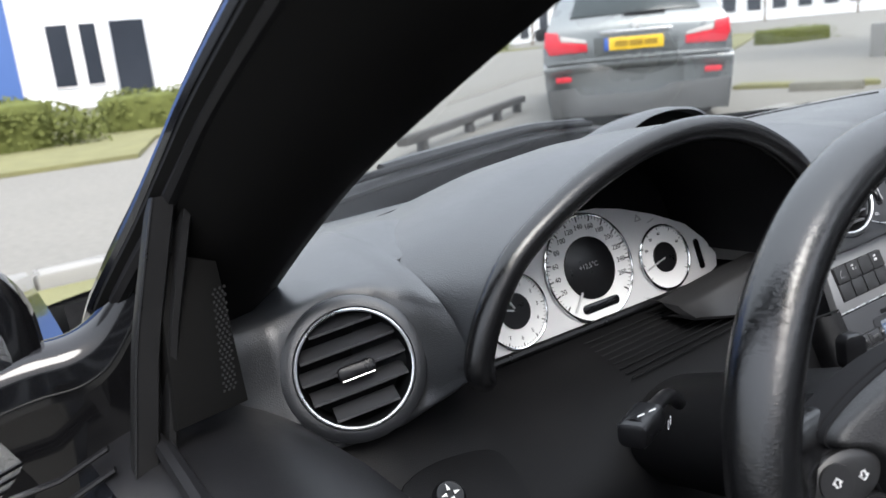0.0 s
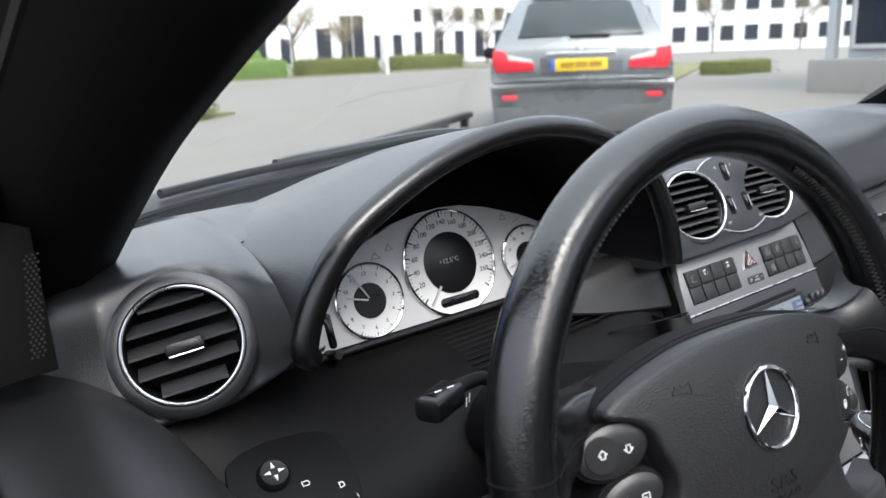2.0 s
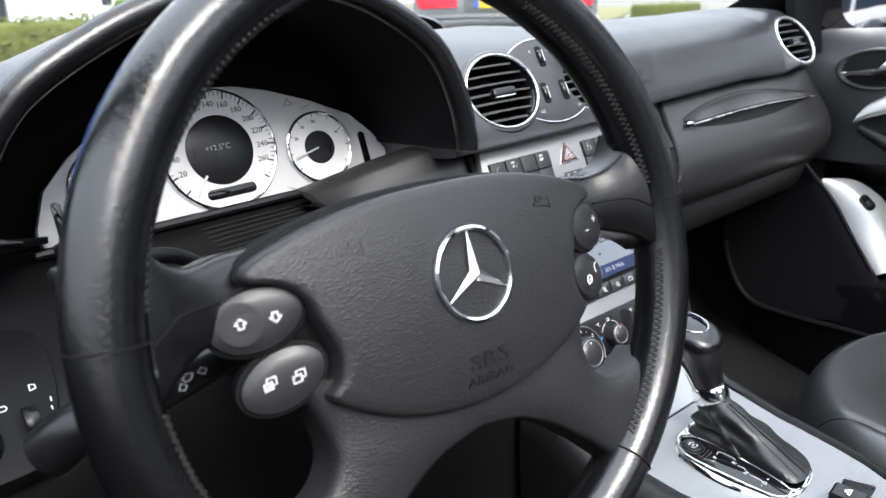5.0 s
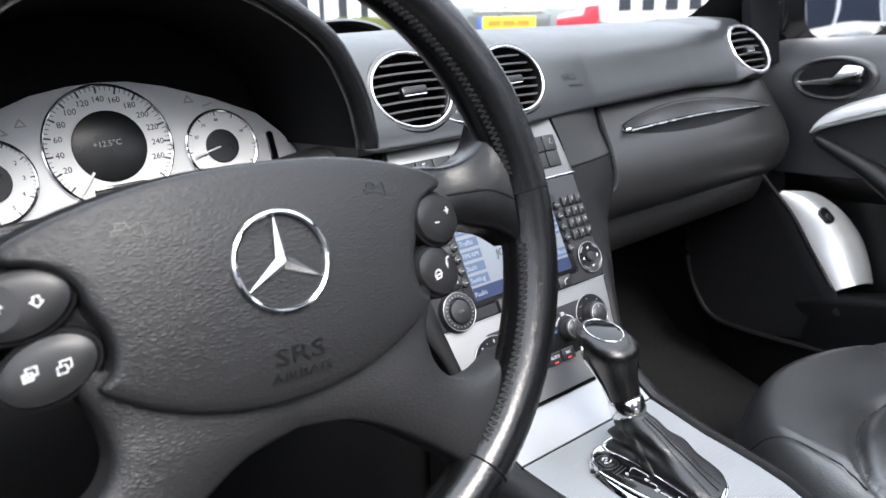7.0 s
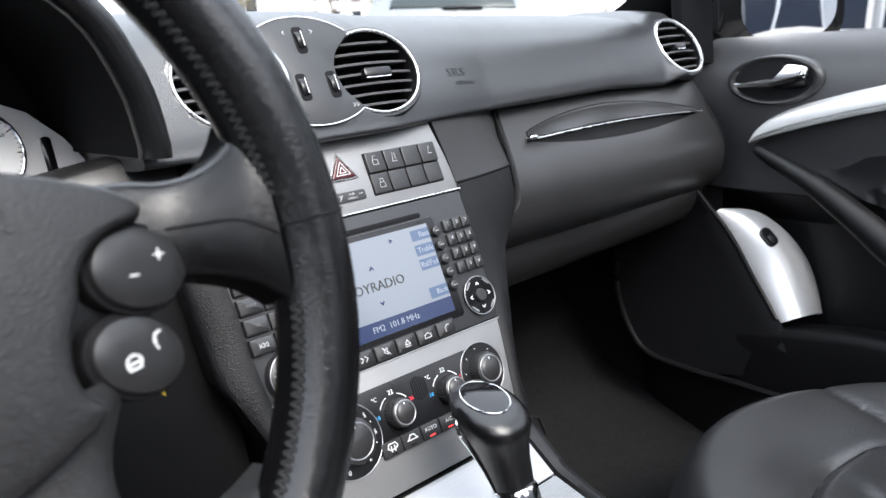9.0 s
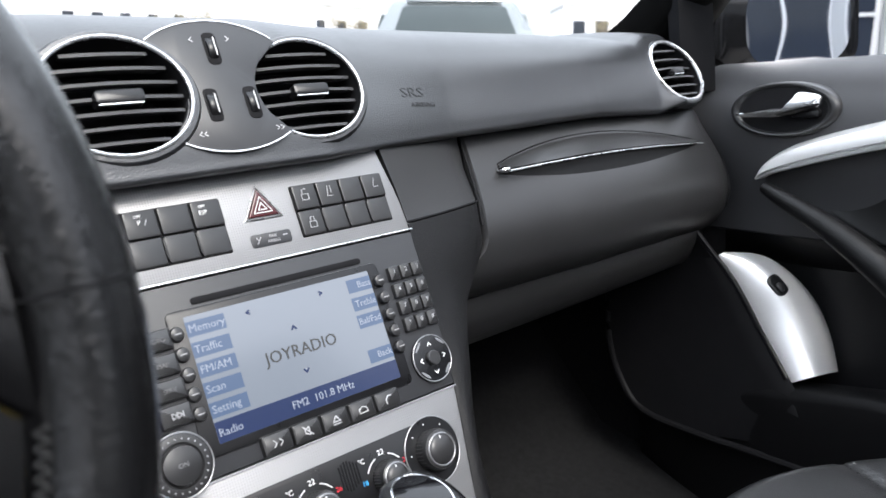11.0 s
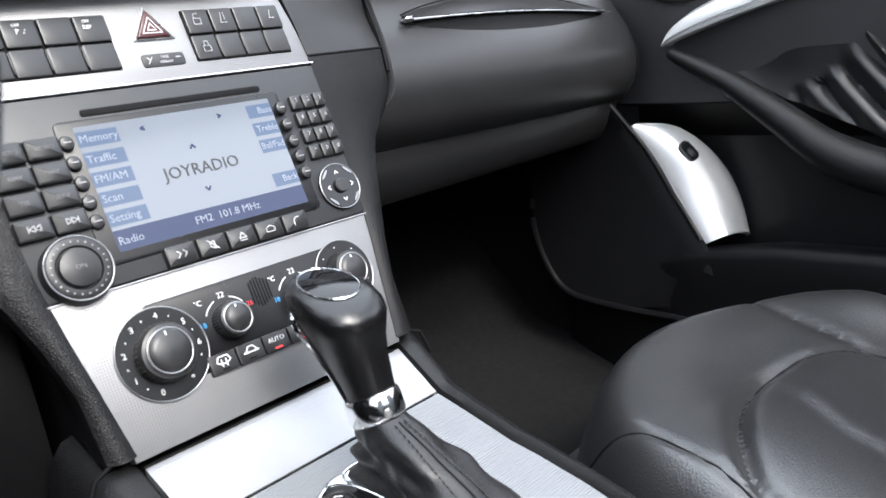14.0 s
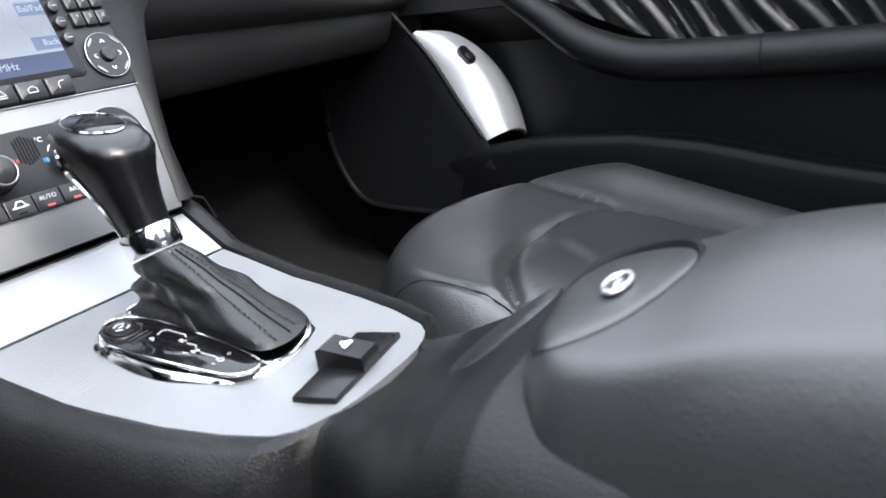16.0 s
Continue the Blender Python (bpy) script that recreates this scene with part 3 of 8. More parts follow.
m, d = dial("fuel_gauge", 0.098, -0.015, 0.033, 0.0155, 215, -35, 8, 5, ["", "", "20", "30", "40", "", "60", "", ""], 0.0245, 0.0042, [(193, 0.028)], "round white fuel gauge with dark centre")
for x, y in ((-0.1405, -0.032), (0.147, -0.024)):
    part("side_slot", slab(CL, rrect(0.0075, 0.032, 0.003, 3, x, y), 0, 0.001, 0.0003), GLOSS, cluster)
marks("warning_icon", CL, [[(-0.083, 0.021), (-0.078, 0.027), (-0.073, 0.021), (-0.083, 0.021)], [(-0.066, 0.026), (-0.062, 0.032), (-0.058, 0.026), (-0.066, 0.026)], [(0.074, 0.029), (0.078, 0.035), (0.082, 0.029), (0.074, 0.029)], [(0.09, 0.024), (0.099, 0.026)]], 0.0012, GREY, cluster, 0.0002)
for x in (-0.1475, 0.163):
    part("trip_button", lathe(CL @ T(x, -0.052, 0), [(0.0045, 0), (0.0045, 0.022), (0.004, 0.0235), (0.0, 0.0235)], 16), SMOOTH, cluster)

# ---- air vents ----
def air_vent(at, normal, rx, ry, slats, label, turn=0, rim=0.30, ring_w=0.0013, tab=0.66):
    v = thing("air_vent", label, "air vent", "round air vents in the dashboard")
    m = frame_at(at, normal, turn=turn)
    part("collar", lathe(m, [(1 + rim, -0.010), (1 + 0.9 * rim, -0.003), (1 + 0.6 * rim, 0.0), (1 + 0.2 * rim, 0.0004), (1.01, -0.002)], 48, cap=False, sx=rx, sy=ry), SOFT, v)
    part("trim_ring", grid([[m @ Vector((math.cos(a) * (rx + ring_w * math.cos(b)), math.sin(a) * (ry + ring_w * math.cos(b)), 0.0005 + (0.0003 + ring_w) * math.sin(b))) for b in (2 * math.pi * q / 8 for q in range(8))] for a in (2 * math.pi * (k % 56) / 56 for k in range(57))], True), SATIN, v, "bright silver ring")
    part("duct", lathe(m, [(0.985, 0.0), (0.95, -0.012), (0.9, -0.045), (0.0, -0.045)], 40, cap=False, sx=rx, sy=ry), DEEP, v)
    rise = 1.48 * ry / (slats - 1) * 0.52
    for i in range(slats):
        y = ry * (-0.74 + 1.48 * i / (slats - 1))
        w = rx * math.sqrt(max(0.0, 0.93 ** 2 - (y / ry) ** 2))
        rows = []
        for k in range(13):
            x = -w + 2 * w * k / 12
            bow = -0.004 * (x / rx) ** 2
            rows.append([m @ Vector((x, y + dy, zz + bow)) for dy, zz in ((-0.0013, -0.002), (0.0006, -0.0016), (0.0006 + rise, -0.018), (-0.0010 + rise, -0.018))])
        part("slat", grid(rows, True, True), SLAT, v)
    part("tab", slab(m, rrect(rx * tab, ry * 0.36 * tab, ry * 0.12 * tab, 4, rx * 0.02, -ry * 0.03), -0.006, 0.003, 0.002), SMOOTH, v)
    part("tab_line", tube([m @ Vector((rx * 0.02 + x * rx * tab, -ry * 0.03 - ry * 0.18 * tab, 0.0016)) for x in (-0.44, 0, 0.44)], 0.0006, 6), SATIN, v)
    return v


air_vent(*VENTS[0], 5, "large round air vent with silver ring beside the pillar", 7, 0.28)
air_vent(*VENTS[1], 7, "round air vent with silver ring above the switch plate", 0, 0.16)
air_vent(*VENTS[2], 7, "round air vent with silver ring above the switch plate", 0, 0.16)
air_vent(*VENTS[3], 6, "small round air vent with silver ring beside the passenger door", 0, 0.14, 0.0020, 0.5)
# The panel between the two middle vents.
pod = thing("vent_control_panel", "dark oval panel with thumbwheels between two air vents", "control panel")
PM = frame_at((-0.0045, 0.2672, 0.8890), (-0.045, -0.90, 0.42))
pod_edge = []
for a in (2 * math.pi * k / 72 for k in range(72)):
    x, y = 0.058 * math.cos(a), 0.003 + 0.0445 * math.sin(a)
    for s in np.linspace(0.25, 1.0, 60):
        px, py = s * x, s * y
        if ((px + 0.066) / 0.0425) ** 2 + ((py - 0.001) / 0.037) ** 2 < 1 or ((px - 0.063) / 0.0415) ** 2 + ((py + 0.002) / 0.0355) ** 2 < 1:
            break
    pod_edge.append((px, py))
part("pod_plate", slab(PM, pod_edge, -0.02, 0.0008, 0.0006), HEADUNIT, pod)
for a0, a1 in ((44, 136), (231, 308)):
    part("silver_line", tube([PM @ Vector((0.058 * math.cos(radians(a)), 0.003 + 0.0445 * math.sin(radians(a)), 0.0008)) for a in np.linspace(a0, a1, 24)], 0.0006, 6), SATIN, pod)
for x, y in ((0.0, 0.028), (-0.010, -0.010), (0.016, -0.010)):
    part("wheel_slot", slab(PM, rrect(0.009, 0.022, 0.003, 3, x, y), -0.002, 0.0012, 0.0002), DEEP, pod)
    w = part("thumbwheel", lathe(PM @ T(x, y, -0.006) @ Matrix.Rotation(radians(90), 4, "Y"), [(0.0, -0.003), (0.0095, -0.003), (0.0102, -0.002), (0.0102, 0.002), (0.0095, 0.003), (0.0, 0.003)], 28), SMOOTH, pod)
    part("thumbwheel_mark", strokes(PM, [[(x + 0.0012, y - 0.006), (x + 0.0012, y + 0.006)]], 0.0008, None, 0.0042), PALE, w)
marks("arrow_symbol", PM, [[(-0.022, -0.027), (-0.024, -0.0285), (-0.022, -0.030)], [(-0.019, -0.027), (-0.021, -0.0285), (-0.019, -0.030)], [(0.027, -0.027), (0.029, -0.0285), (0.027, -0.030)], [(0.030, -0.027), (0.032, -0.0285), (0.030, -0.030)], [(-0.011, 0.033), (-0.013, 0.0345), (-0.011, 0.036)], [(0.011, 0.033), (0.013, 0.0345), (0.011, 0.036)]], 0.0004, PALE, pod, 0.0009)
lay_on(writing("airbag_text", frame_at((0.160, 0.2832, 0.8781), (0.03, -0.93, 0.37)), "SRS", 0.0115, EMBOSS, dash, 0.0003, sx=1.5), top_pad, (0.03, -0.93, 0.37), 0.0003)
lay_on(writing("airbag_text", frame_at((0.168, 0.2812, 0.8680), (0.03, -0.93, 0.37)), "AIRBAG", 0.0058, EMBOSS, dash, 0.0003, sx=1.4), top_pad, (0.03, -0.93, 0.37), 0.0003)
# Light sensor bulge on the dash top.
BX, BW, BH = 0.066, 0.104, 0.044
hump = lambda y, w, h, z0=0.924: [Vector((BX + w * math.cos(a), y, z0 + h * math.sin(a) ** 0.8)) for a in (math.pi * k / 28 for k in range(29))]
part("sensor_bulge", grid([hump(0.630, BW * 0.80, BH * 0.86), hump(0.612, BW * 0.82, BH * 0.93), hump(0.618, BW * 0.92, BH), hump(0.645, BW * 1.03, BH * 1.0), hump(0.68, BW, BH * 0.85), hump(0.73, BW * 0.85, BH * 0.4), hump(0.76, BW * 0.6, 0.002)]), SOFT, dash, "hooded light sensor on the dash top")
part("sensor_window", grid([hump(0.631, BW * 0.81, BH * 0.87), hump(0.65, BW * 0.72, BH * 0.70), hump(0.665, BW * 0.30, BH * 0.2)], False), DEEP, dash)

# ---- steering wheel ----
wheel = thing("steering_wheel", "black leather steering wheel with grained airbag cover", "steering wheel")
WT = radians(15)
WM = frame_at((-0.351, 0.006, 0.833), (0, -math.cos(WT), math.sin(WT)), turn=-2.5)
WR = radians(11.4)
RW = frame_at((-0.351, 0.0129, 0.8315), (0, -math.cos(WR), math.sin(WR)), turn=-2.5)
RR, RT, RZ = 0.1745, 0.0162, 0.0180


def on_rim(a, b, swell=1.0):
    """A point of the rim: a round the wheel, b round its section (degrees; 0 outwards, 90 to the driver)."""
    a, b = radians(a), radians(b)
    r = RR + RT * swell * math.cos(b)
    return RW @ Vector((math.cos(a) * r, math.sin(a) * r, RZ * swell * math.sin(b)))


rows = []
NR = 144
for i in range(NR + 1):
    a = 360.0 * (i % NR) / NR
    swell = 1 + 0.06 * math.exp(-((a - 25) / 14) ** 2) + 0.06 * math.exp(-((a - 155) / 14) ** 2)
    rows.append([on_rim(a, 22.5 * j, swell) for j in range(16)])
rim = grid(rows, True)
bmesh.ops.remove_doubles(rim, verts=rim.verts, dist=1e-7)
rim_uv = rim.loops.layers.uv.new("hide")
for f in rim.faces:
    qs = []
    for lp in f.loops:
        p = RW.inverted() @ lp.vert.co
        a = math.atan2(p.y, p.x) % (2 * math.pi)
        b = math.atan2(p.z / RZ, (math.hypot(p.x, p.y) - RR) / RT) % (2 * math.pi)
        qs.append([a, b])
    for k in (0, 1):
        if max(q[k] for q in qs) - min(q[k] for q in qs) > math.pi:
            for q in qs:
                q[k] += 2 * math.pi if q[k] < math.pi else 0
    for lp, (a, b) in zip(f.loops, qs):
        lp[rim_uv].uv = (a * RR, b * RT)
part("rim", rim, RIMHIDE, wheel, "worn black leather rim")
for a in (5.5, 174.5, -52, -128):
    part("rim_seam", tube([on_rim(a, b, 1.012) for b in range(0, 360, 15)], 0.0006, 5, closed=True, up=(0.3, 0.5, 0.2)), DEEP, wheel)
for side in (1, -1):
    for a0, a1 in ((10, 62), (-48, -4)):
        bm = bmesh.new()
        for k in range(int(abs(a1 - a0) / 1.3)):
            a = a0 + k * 1.3
            for q0, c0, q1, c1 in ((0.0, 142, 0.6, 156), (0.6, 156, 1.2, 142)):
                tube([on_rim(a + q if side > 0 else 180 - a - q, c, 1.02) for q, c in ((q0, c0), (q1, c1))], 0.0008, 5, bm=bm)
        part("stitching", bm, THREAD, wheel)
chalf = [(0.0, 0.0545), (0.04, 0.053), (0.075, 0.047), (0.098, 0.0405), (0.110, 0.0355), (0.1135, 0.0308), (0.110, 0.0270), (0.101, 0.0246), (0.0925, 0.0196), (0.0870, 0.0120), (0.0848, 0.0036), (0.0815, -0.0042), (0.0795, -0.0105), (0.0790, -0.0185), (0.0814, -0.0268), (0.0865, -0.0338), (0.064, -0.048), (0.034, -0.058), (0.0, -0.0615)]
cov = [(x, y) for x, y in chalf] + [(-x, y) for x, y in reversed(chalf[1:-1])]
cov = [tuple(p)[:2] for p in smooth_path([(x, y, 0) for x, y in cov[::-1]], 3, True)]
part("hub", slab(WM, inset(cov, -0.003), -0.034, -0.016, 0.002), DEEP, wheel)


def arm(side, low, high, lift):
    """A padded arm between two edge lines, its face rising to the rim; the edges roll back."""
    rows = []
    for (x0, y0), (x1, y1), z in zip(low, high, lift):
        a, b = Vector((x0, y0)), Vector((x1, y1))
        row = [(0.0, -0.030), (0.0, -0.012)] + [(0.5 - 0.5 * math.cos(math.pi * k / 10), -0.012 * (1 - math.sin(math.pi * k / 10) ** 0.5)) for k in range(1, 10)] + [(1.0, -0.012), (1.0, -0.030)]
        rows.append([WM @ Vector((side * (a.x + (b.x - a.x) * u), a.y + (b.y - a.y) * u, z + d)) for u, d in row])
    return grid([smooth_path(r, 2) for r in zip(*[smooth_path(c, 3) for c in zip(*rows)])], False)


for s in (1, -1):
    spoke = part("spoke", arm(s, [(0.080, -0.030), (0.100, -0.016), (0.114, -0.004), (0.1281, 0.003), (0.1400, 0.000), (0.1500, -0.005), (0.160, -0.014)], [(0.080, 0.046), (0.100, 0.0435), (0.1144, 0.0430), (0.1266, 0.0408), (0.1390, 0.0425), (0.1490, 0.0500), (0.156, 0.064)], [-0.012, -0.014, -0.014, -0.012, -0.006, 0.001, 0.004]), SPOKE, wheel, "smooth black leather wheel spoke")
    tree = BVHTree.FromPolygons([v.co for v in spoke.data.vertices], [tuple(p.vertices) for p in spoke.data.polygons])
    wn = WM.to_3x3() @ Vector((0, 0, 1))
    line = [tree.ray_cast(WM @ Vector((s * p.x, p.y, 0.04)), -wn, 0.12)[0] for p in smooth_path([(0.1225, 0.0225, 0), (0.1290, 0.0222, 0), (0.1439, 0.0211, 0), (0.1530, 0.0165, 0), (0.1580, 0.0130, 0)], 5)]
    part("spoke_seam", tube([p + wn * 0.0001 for p in line if p is not None], 0.0007, 6), DEEP, spoke)
    part("leg", arm(s, [(-0.030, -0.045), (-0.014, -0.0735), (0.026, -0.0825), (0.052, -0.0960), (0.068, -0.108), (0.082, -0.119), (0.098, -0.134), (0.110, -0.146)], [(0.100, -0.022), (0.089, -0.045), (0.0865, -0.060), (0.0895, -0.0705), (0.097, -0.0790), (0.110, -0.0848), (0.128, -0.0840), (0.146, -0.076)], [-0.003, -0.003, -0.003, -0.004, -0.005, -0.006, -0.007, -0.009]), COVER, wheel, "grained black lower wheel spoke")
def cover_z(x, y):
    """The bulge of the airbag cover, falling away to the sides."""
    return 0.0119 - 0.0085 * (abs(x) / 0.090) ** 2.2 - 0.0070 * (abs(y + 0.0035) / 0.058) ** 2.4


loops = [[(x, y, -0.024) for x, y in cov], [(x, y, cover_z(x, y) - 0.0034) for x, y in cov]]
for d, dz in ((0.0005, 0.0018), (0.0014, 0.0007), (0.0028, 0.0)):
    loops.append([(x, y, cover_z(x, y) - dz) for x, y in inset(cov, d)])
for q in (0.94, 0.88, 0.80, 0.70, 0.60, 0.50, 0.40, 0.30, 0.20, 0.10, 0.03):
    loops.append([(x * q, y * q, cover_z(x * q, y * q)) for x, y in inset(cov, 0.0028)])
airbag_cover = part("airbag_cover", grid([[WM @ Vector(p) for p in r] for r in loops], True, True), COVER, wheel, "grained black airbag cover")
part("cover_gap", slab(WM, inset(cov, -0.0014), -0.026, -0.0120, 0.001), DEEP, wheel)
E0 = WM @ T(0.0005, 0.0052, 0.0125)
em = part("emblem", ring(E0, 0.0236, 0.0015, 56), CHROME, wheel, "chrome ring badge with three-pointed blades")
part("badge_dish", lathe(E0 @ T(0, 0, -0.0016), [(0.0, 0.0), (0.018, 0.0002), (0.0252, 0.0002), (0.0262, -0.002)], 48, cap=False), COVER, em)
for a in (90, 210, 330):
    c, s = math.cos(radians(a)), math.sin(radians(a))
    tip, l, r, o = (c * 0.0232, s * 0.0232), (math.cos(radians(a + 60)) * 0.0036, math.sin(radians(a + 60)) * 0.0036), (math.cos(radians(a - 60)) * 0.0036, math.sin(radians(a - 60)) * 0.0036), (0, 0)
    bm = bmesh.new()
    v = [bm.verts.new(E0 @ Vector((*p, z))) for p, z in ((tip, 0.0006), (l, 0.0006), (r, 0.0006), (o, 0.0042), (o, -0.001))]
    for f in ((0, 1, 3), (0, 3, 2), (0, 4, 1), (0, 2, 4), (1, 4, 3), (2, 3, 4)):
        bm.faces.new([v[i] for i in f])
    part("blade", bm, CHROME, em, sharp=5)
WN = WM.to_3x3() @ Vector((0, 0, 1))
lay_on(writing("airbag_text", WM @ T(0.001, -0.0395, 0.0094), "SRS", 0.012, EMBOSS, wheel, 0.0007, sx=1.5), airbag_cover, WN, 0.0006)
lay_on(writing("airbag_text", WM @ T(0.001, -0.0490, 0.0076), "AIRBAG", 0.0068, EMBOSS, wheel, 0.0007, sx=1.35), airbag_cover, WN, 0.0006)
for sx in (-1, 1):
    q = WM @ T(sx * 0.063, 0.0315, 0.0092)
    lay_on(part("horn_mark", strokes(q, [[(-0.0070, -0.0008), (-0.0070, 0.0012), (0.0020, 0.0018), (0.0060, 0.0038), (0.0060, -0.0034), (0.0020, -0.0014), (-0.0070, -0.0008)], [(-0.0050, 0.0014), (-0.0046, 0.0040), (-0.0005, 0.0042), (0.0000, 0.0018)]], 0.0006, None, 0, 0.0009), EMBOSS, wheel), airbag_cover, WN, 0.0005)
# Buttons on the spokes: arrows and pages on one side, plus, minus and telephone on the other.
for sx in (-1, 1):
    for cx, cy, ra, rb, tr in ((0.1075, 0.0105, 0.0225, 0.0150, 8), (0.1010, -0.0190, 0.0215, 0.0140, 18)):
        BF = WM @ T(sx * cx, cy, -0.0160) @ Matrix.Rotation(radians(17 * sx), 4, "Y")
        bmn = slab(BF, ellipse(ra if sx < 0 else ra * 0.86, rb, 32, turn=-sx * tr), -0.015, 0.0085, 0.0035, dome=0.0012)
        btn = part("spoke_button", bmn, KEYCAP, wheel)
        part("button_gap", slab(BF, ellipse((ra if sx < 0 else ra * 0.86) + 0.0016, rb + 0.0016, 32, turn=-sx * tr), -0.015, 0.0048, 0.001), DEEP, btn)
        q = BF @ T(0, 0, 0.0098) @ Matrix.Diagonal((0.78, 0.78, 1, 1))
        if sx < 0 and cy > 0:
            part("button_dimple", lathe(BF @ T(-0.007, 0, 0.0090), [(0.0102, 0.0), (0.0100, 0.0008), (0.0090, 0.0009), (0.0, 0.0001)], 24), KEYCAP, btn)
            up = lambda x, f: [(x - 0.0016, -0.0024 * f), (x - 0.0016, 0.0002 * f), (x - 0.0034, 0.0002 * f), (x, 0.0034 * f), (x + 0.0034, 0.0002 * f), (x + 0.0016, 0.0002 * f), (x + 0.0016, -0.0024 * f), (x - 0.0016, -0.0024 * f)]
            marks("button_symbol", q, [up(-0.009, 1), up(0.011, -1)], 0.0008, WHITE, btn)
        elif sx < 0:
            pg = lambda x: [[(x - 0.0035, -0.0035), (x - 0.0035, 0.0005), (x + 0.0015, 0.0012), (x + 0.0015, -0.0028), (x - 0.0035, -0.0035)], [(x - 0.0015, 0.0006), (x - 0.0015, 0.0034), (x + 0.0040, 0.0040), (x + 0.0040, -0.0004), (x + 0.0015, -0.0008)]]
            marks("button_symbol", q, pg(-0.0085) + [[(-0.0112, -0.0008), (-0.0078, -0.0004)], [(-0.0112, -0.0022), (-0.0078, -0.0018)]] + pg(0.0085), 0.0007, WHITE, btn)
        elif cy > 0:
            marks("button_symbol", q, [[(0.0055, 0.0045), (0.0105, 0.0045)], [(0.008, 0.002), (0.008, 0.007)], [(-0.0085, -0.003), (-0.0040, -0.003)]], 0.0008, WHITE, btn)
        else:
            arc = [(-0.006 + 0.004 * math.cos(a), -0.003 + 0.004 * math.sin(a)) for a in np.linspace(0.2, 3.4, 9)]
            marks("button_symbol", q, [arc, [(-0.009, -0.0055), (-0.003, -0.0045), (-0.003, -0.002), (-0.009, -0.003), (-0.009, -0.0055)], [(0.007, 0.001), (0.0055, 0.004), (0.0065, 0.0075), (0.0095, 0.0085)], [(0.0055, 0.004), (0.0065, 0.0045)]], 0.0010, WHITE, btn)
# Column and stalks.
column = thing("steering_column", "black plastic steering column cover with control stalks", "steering column")
CM = frame_at((-0.351, 0.006, 0.833), (0, -math.cos(WT), math.sin(WT)))
part("column_cover", lathe(CM @ T(0, -0.014, 0), [(0.05, -0.24), (0.056, -0.10), (0.05, -0.05), (0.040, -0.034), (0.03, -0.024)], 28, sx=1.15, sy=0.85), KNEE, column)
part("hub_collar", lathe(CM, [(0.046, -0.032), (0.042, -0.020), (0.03, -0.014)], 32), DEEP, column)
UP = [(-0.42, 0.168, 0.826), (-0.445, 0.152, 0.846), (-0.474, 0.134, 0.856), (-0.494, 0.122, 0.859), (-0.513, 0.113, 0.859)]
st = part("indicator_stalk", tube(smooth_path(UP, 5), [0.0048] * 11 + [0.0048 + 0.0005 * i for i in range(10)], 12), SMOOTH, column)
IH = frame_at((-0.514, 0.113, 0.859), (-0.9, -0.42, 0.02))
part("stalk_head", slab(IH, rrect(0.019, 0.016, 0.005), -0.026, 0.004, 0.003), SMOOTH, st)
marks("stalk_symbol", frame_at((-0.503, 0.112, 0.8665), (-0.1, -0.25, 0.96)), [[(-0.006, 0.000), (-0.002, 0.001)], [(0.002, 0.002), (0.006, 0.003)]], 0.0008, WHITE, st, 0.0012)
marks("stalk_symbol", frame_at((-0.491, 0.1105, 0.858), (0.42, -0.9, 0.0)), [[(0.0, -0.004), (0.0015, 0.001)], [(0.004, -0.003), (0.0055, 0.002)]], 0.0008, WHITE, st, 0.0012)
SY = frame_at((-0.484, 0.0500, 0.8165), (0.0, -0.88, 0.47))
st = part("lower_stalk", tube(smooth_path([(-0.40, 0.09, 0.815), (-0.44, 0.072, 0.815), (-0.487, 0.063, 0.811), (-0.526, 0.069, 0.804), (-0.546, 0.080, 0.791)], 5), [0.008] * 4 + [0.008 + 0.0004 * i for i in range(12)] + [0.0125] * 5, 14, flat=1.0), SMOOTH, column)
marks("wiper_symbol", SY, [[(-0.0036, 0.0), (-0.0012, 0.0018), (0.0018, 0.0012), (0.0006, -0.0012), (-0.0024, -0.0018), (-0.0036, 0.0)], [(0.0042, 0.0006), (0.0066, 0.0024), (0.0088, 0.0006), (0.0072, -0.0012), (0.0042, 0.0006)], [(-0.0066, -0.0042), (-0.0048, -0.0018), (-0.0024, -0.0036), (-0.0042, -0.0054), (-0.0066, -0.0042)]], 0.0005, GREY, st, 0.0002)
# Keys with a yellow tag hanging from the ignition.
keys = thing("ignition_key", "car key with yellow paper tag in the ignition", "key")
part("key_head", slab(frame_at((-0.2120, 0.170, 0.795), (-0.3, -0.95, 0.1)), rrect(0.022, 0.03, 0.007), -0.006, 0.006, 0.003), SMOOTH, keys)
part("key_ring", ring(frame_at((-0.2060, 0.162, 0.779), (-1, -0.2, 0)), 0.008, 0.0009, 24), CHROME, keys)
part("tag", slab(frame_at((-0.1965, 0.158, 0.745), (-0.35, -0.92, 0.1), turn=6), [(-0.002, -0.013), (0.003, -0.018), (0.001, 0.018), (-0.001, 0.018)], 0, 0.0006), material("yellow_card", (0.62, 0.42, 0.03), 0.7), keys, "small yellow tag")
part("cord", tube(smooth_path([(-0.2050, 0.160, 0.772), (-0.1980, 0.158, 0.768), (-0.1900, 0.158, 0.765), (-0.1860, 0.158, 0.762)], 4), 0.0011, 6), material("dark_red_cord", (0.35, 0.02, 0.04), 0.7), keys)
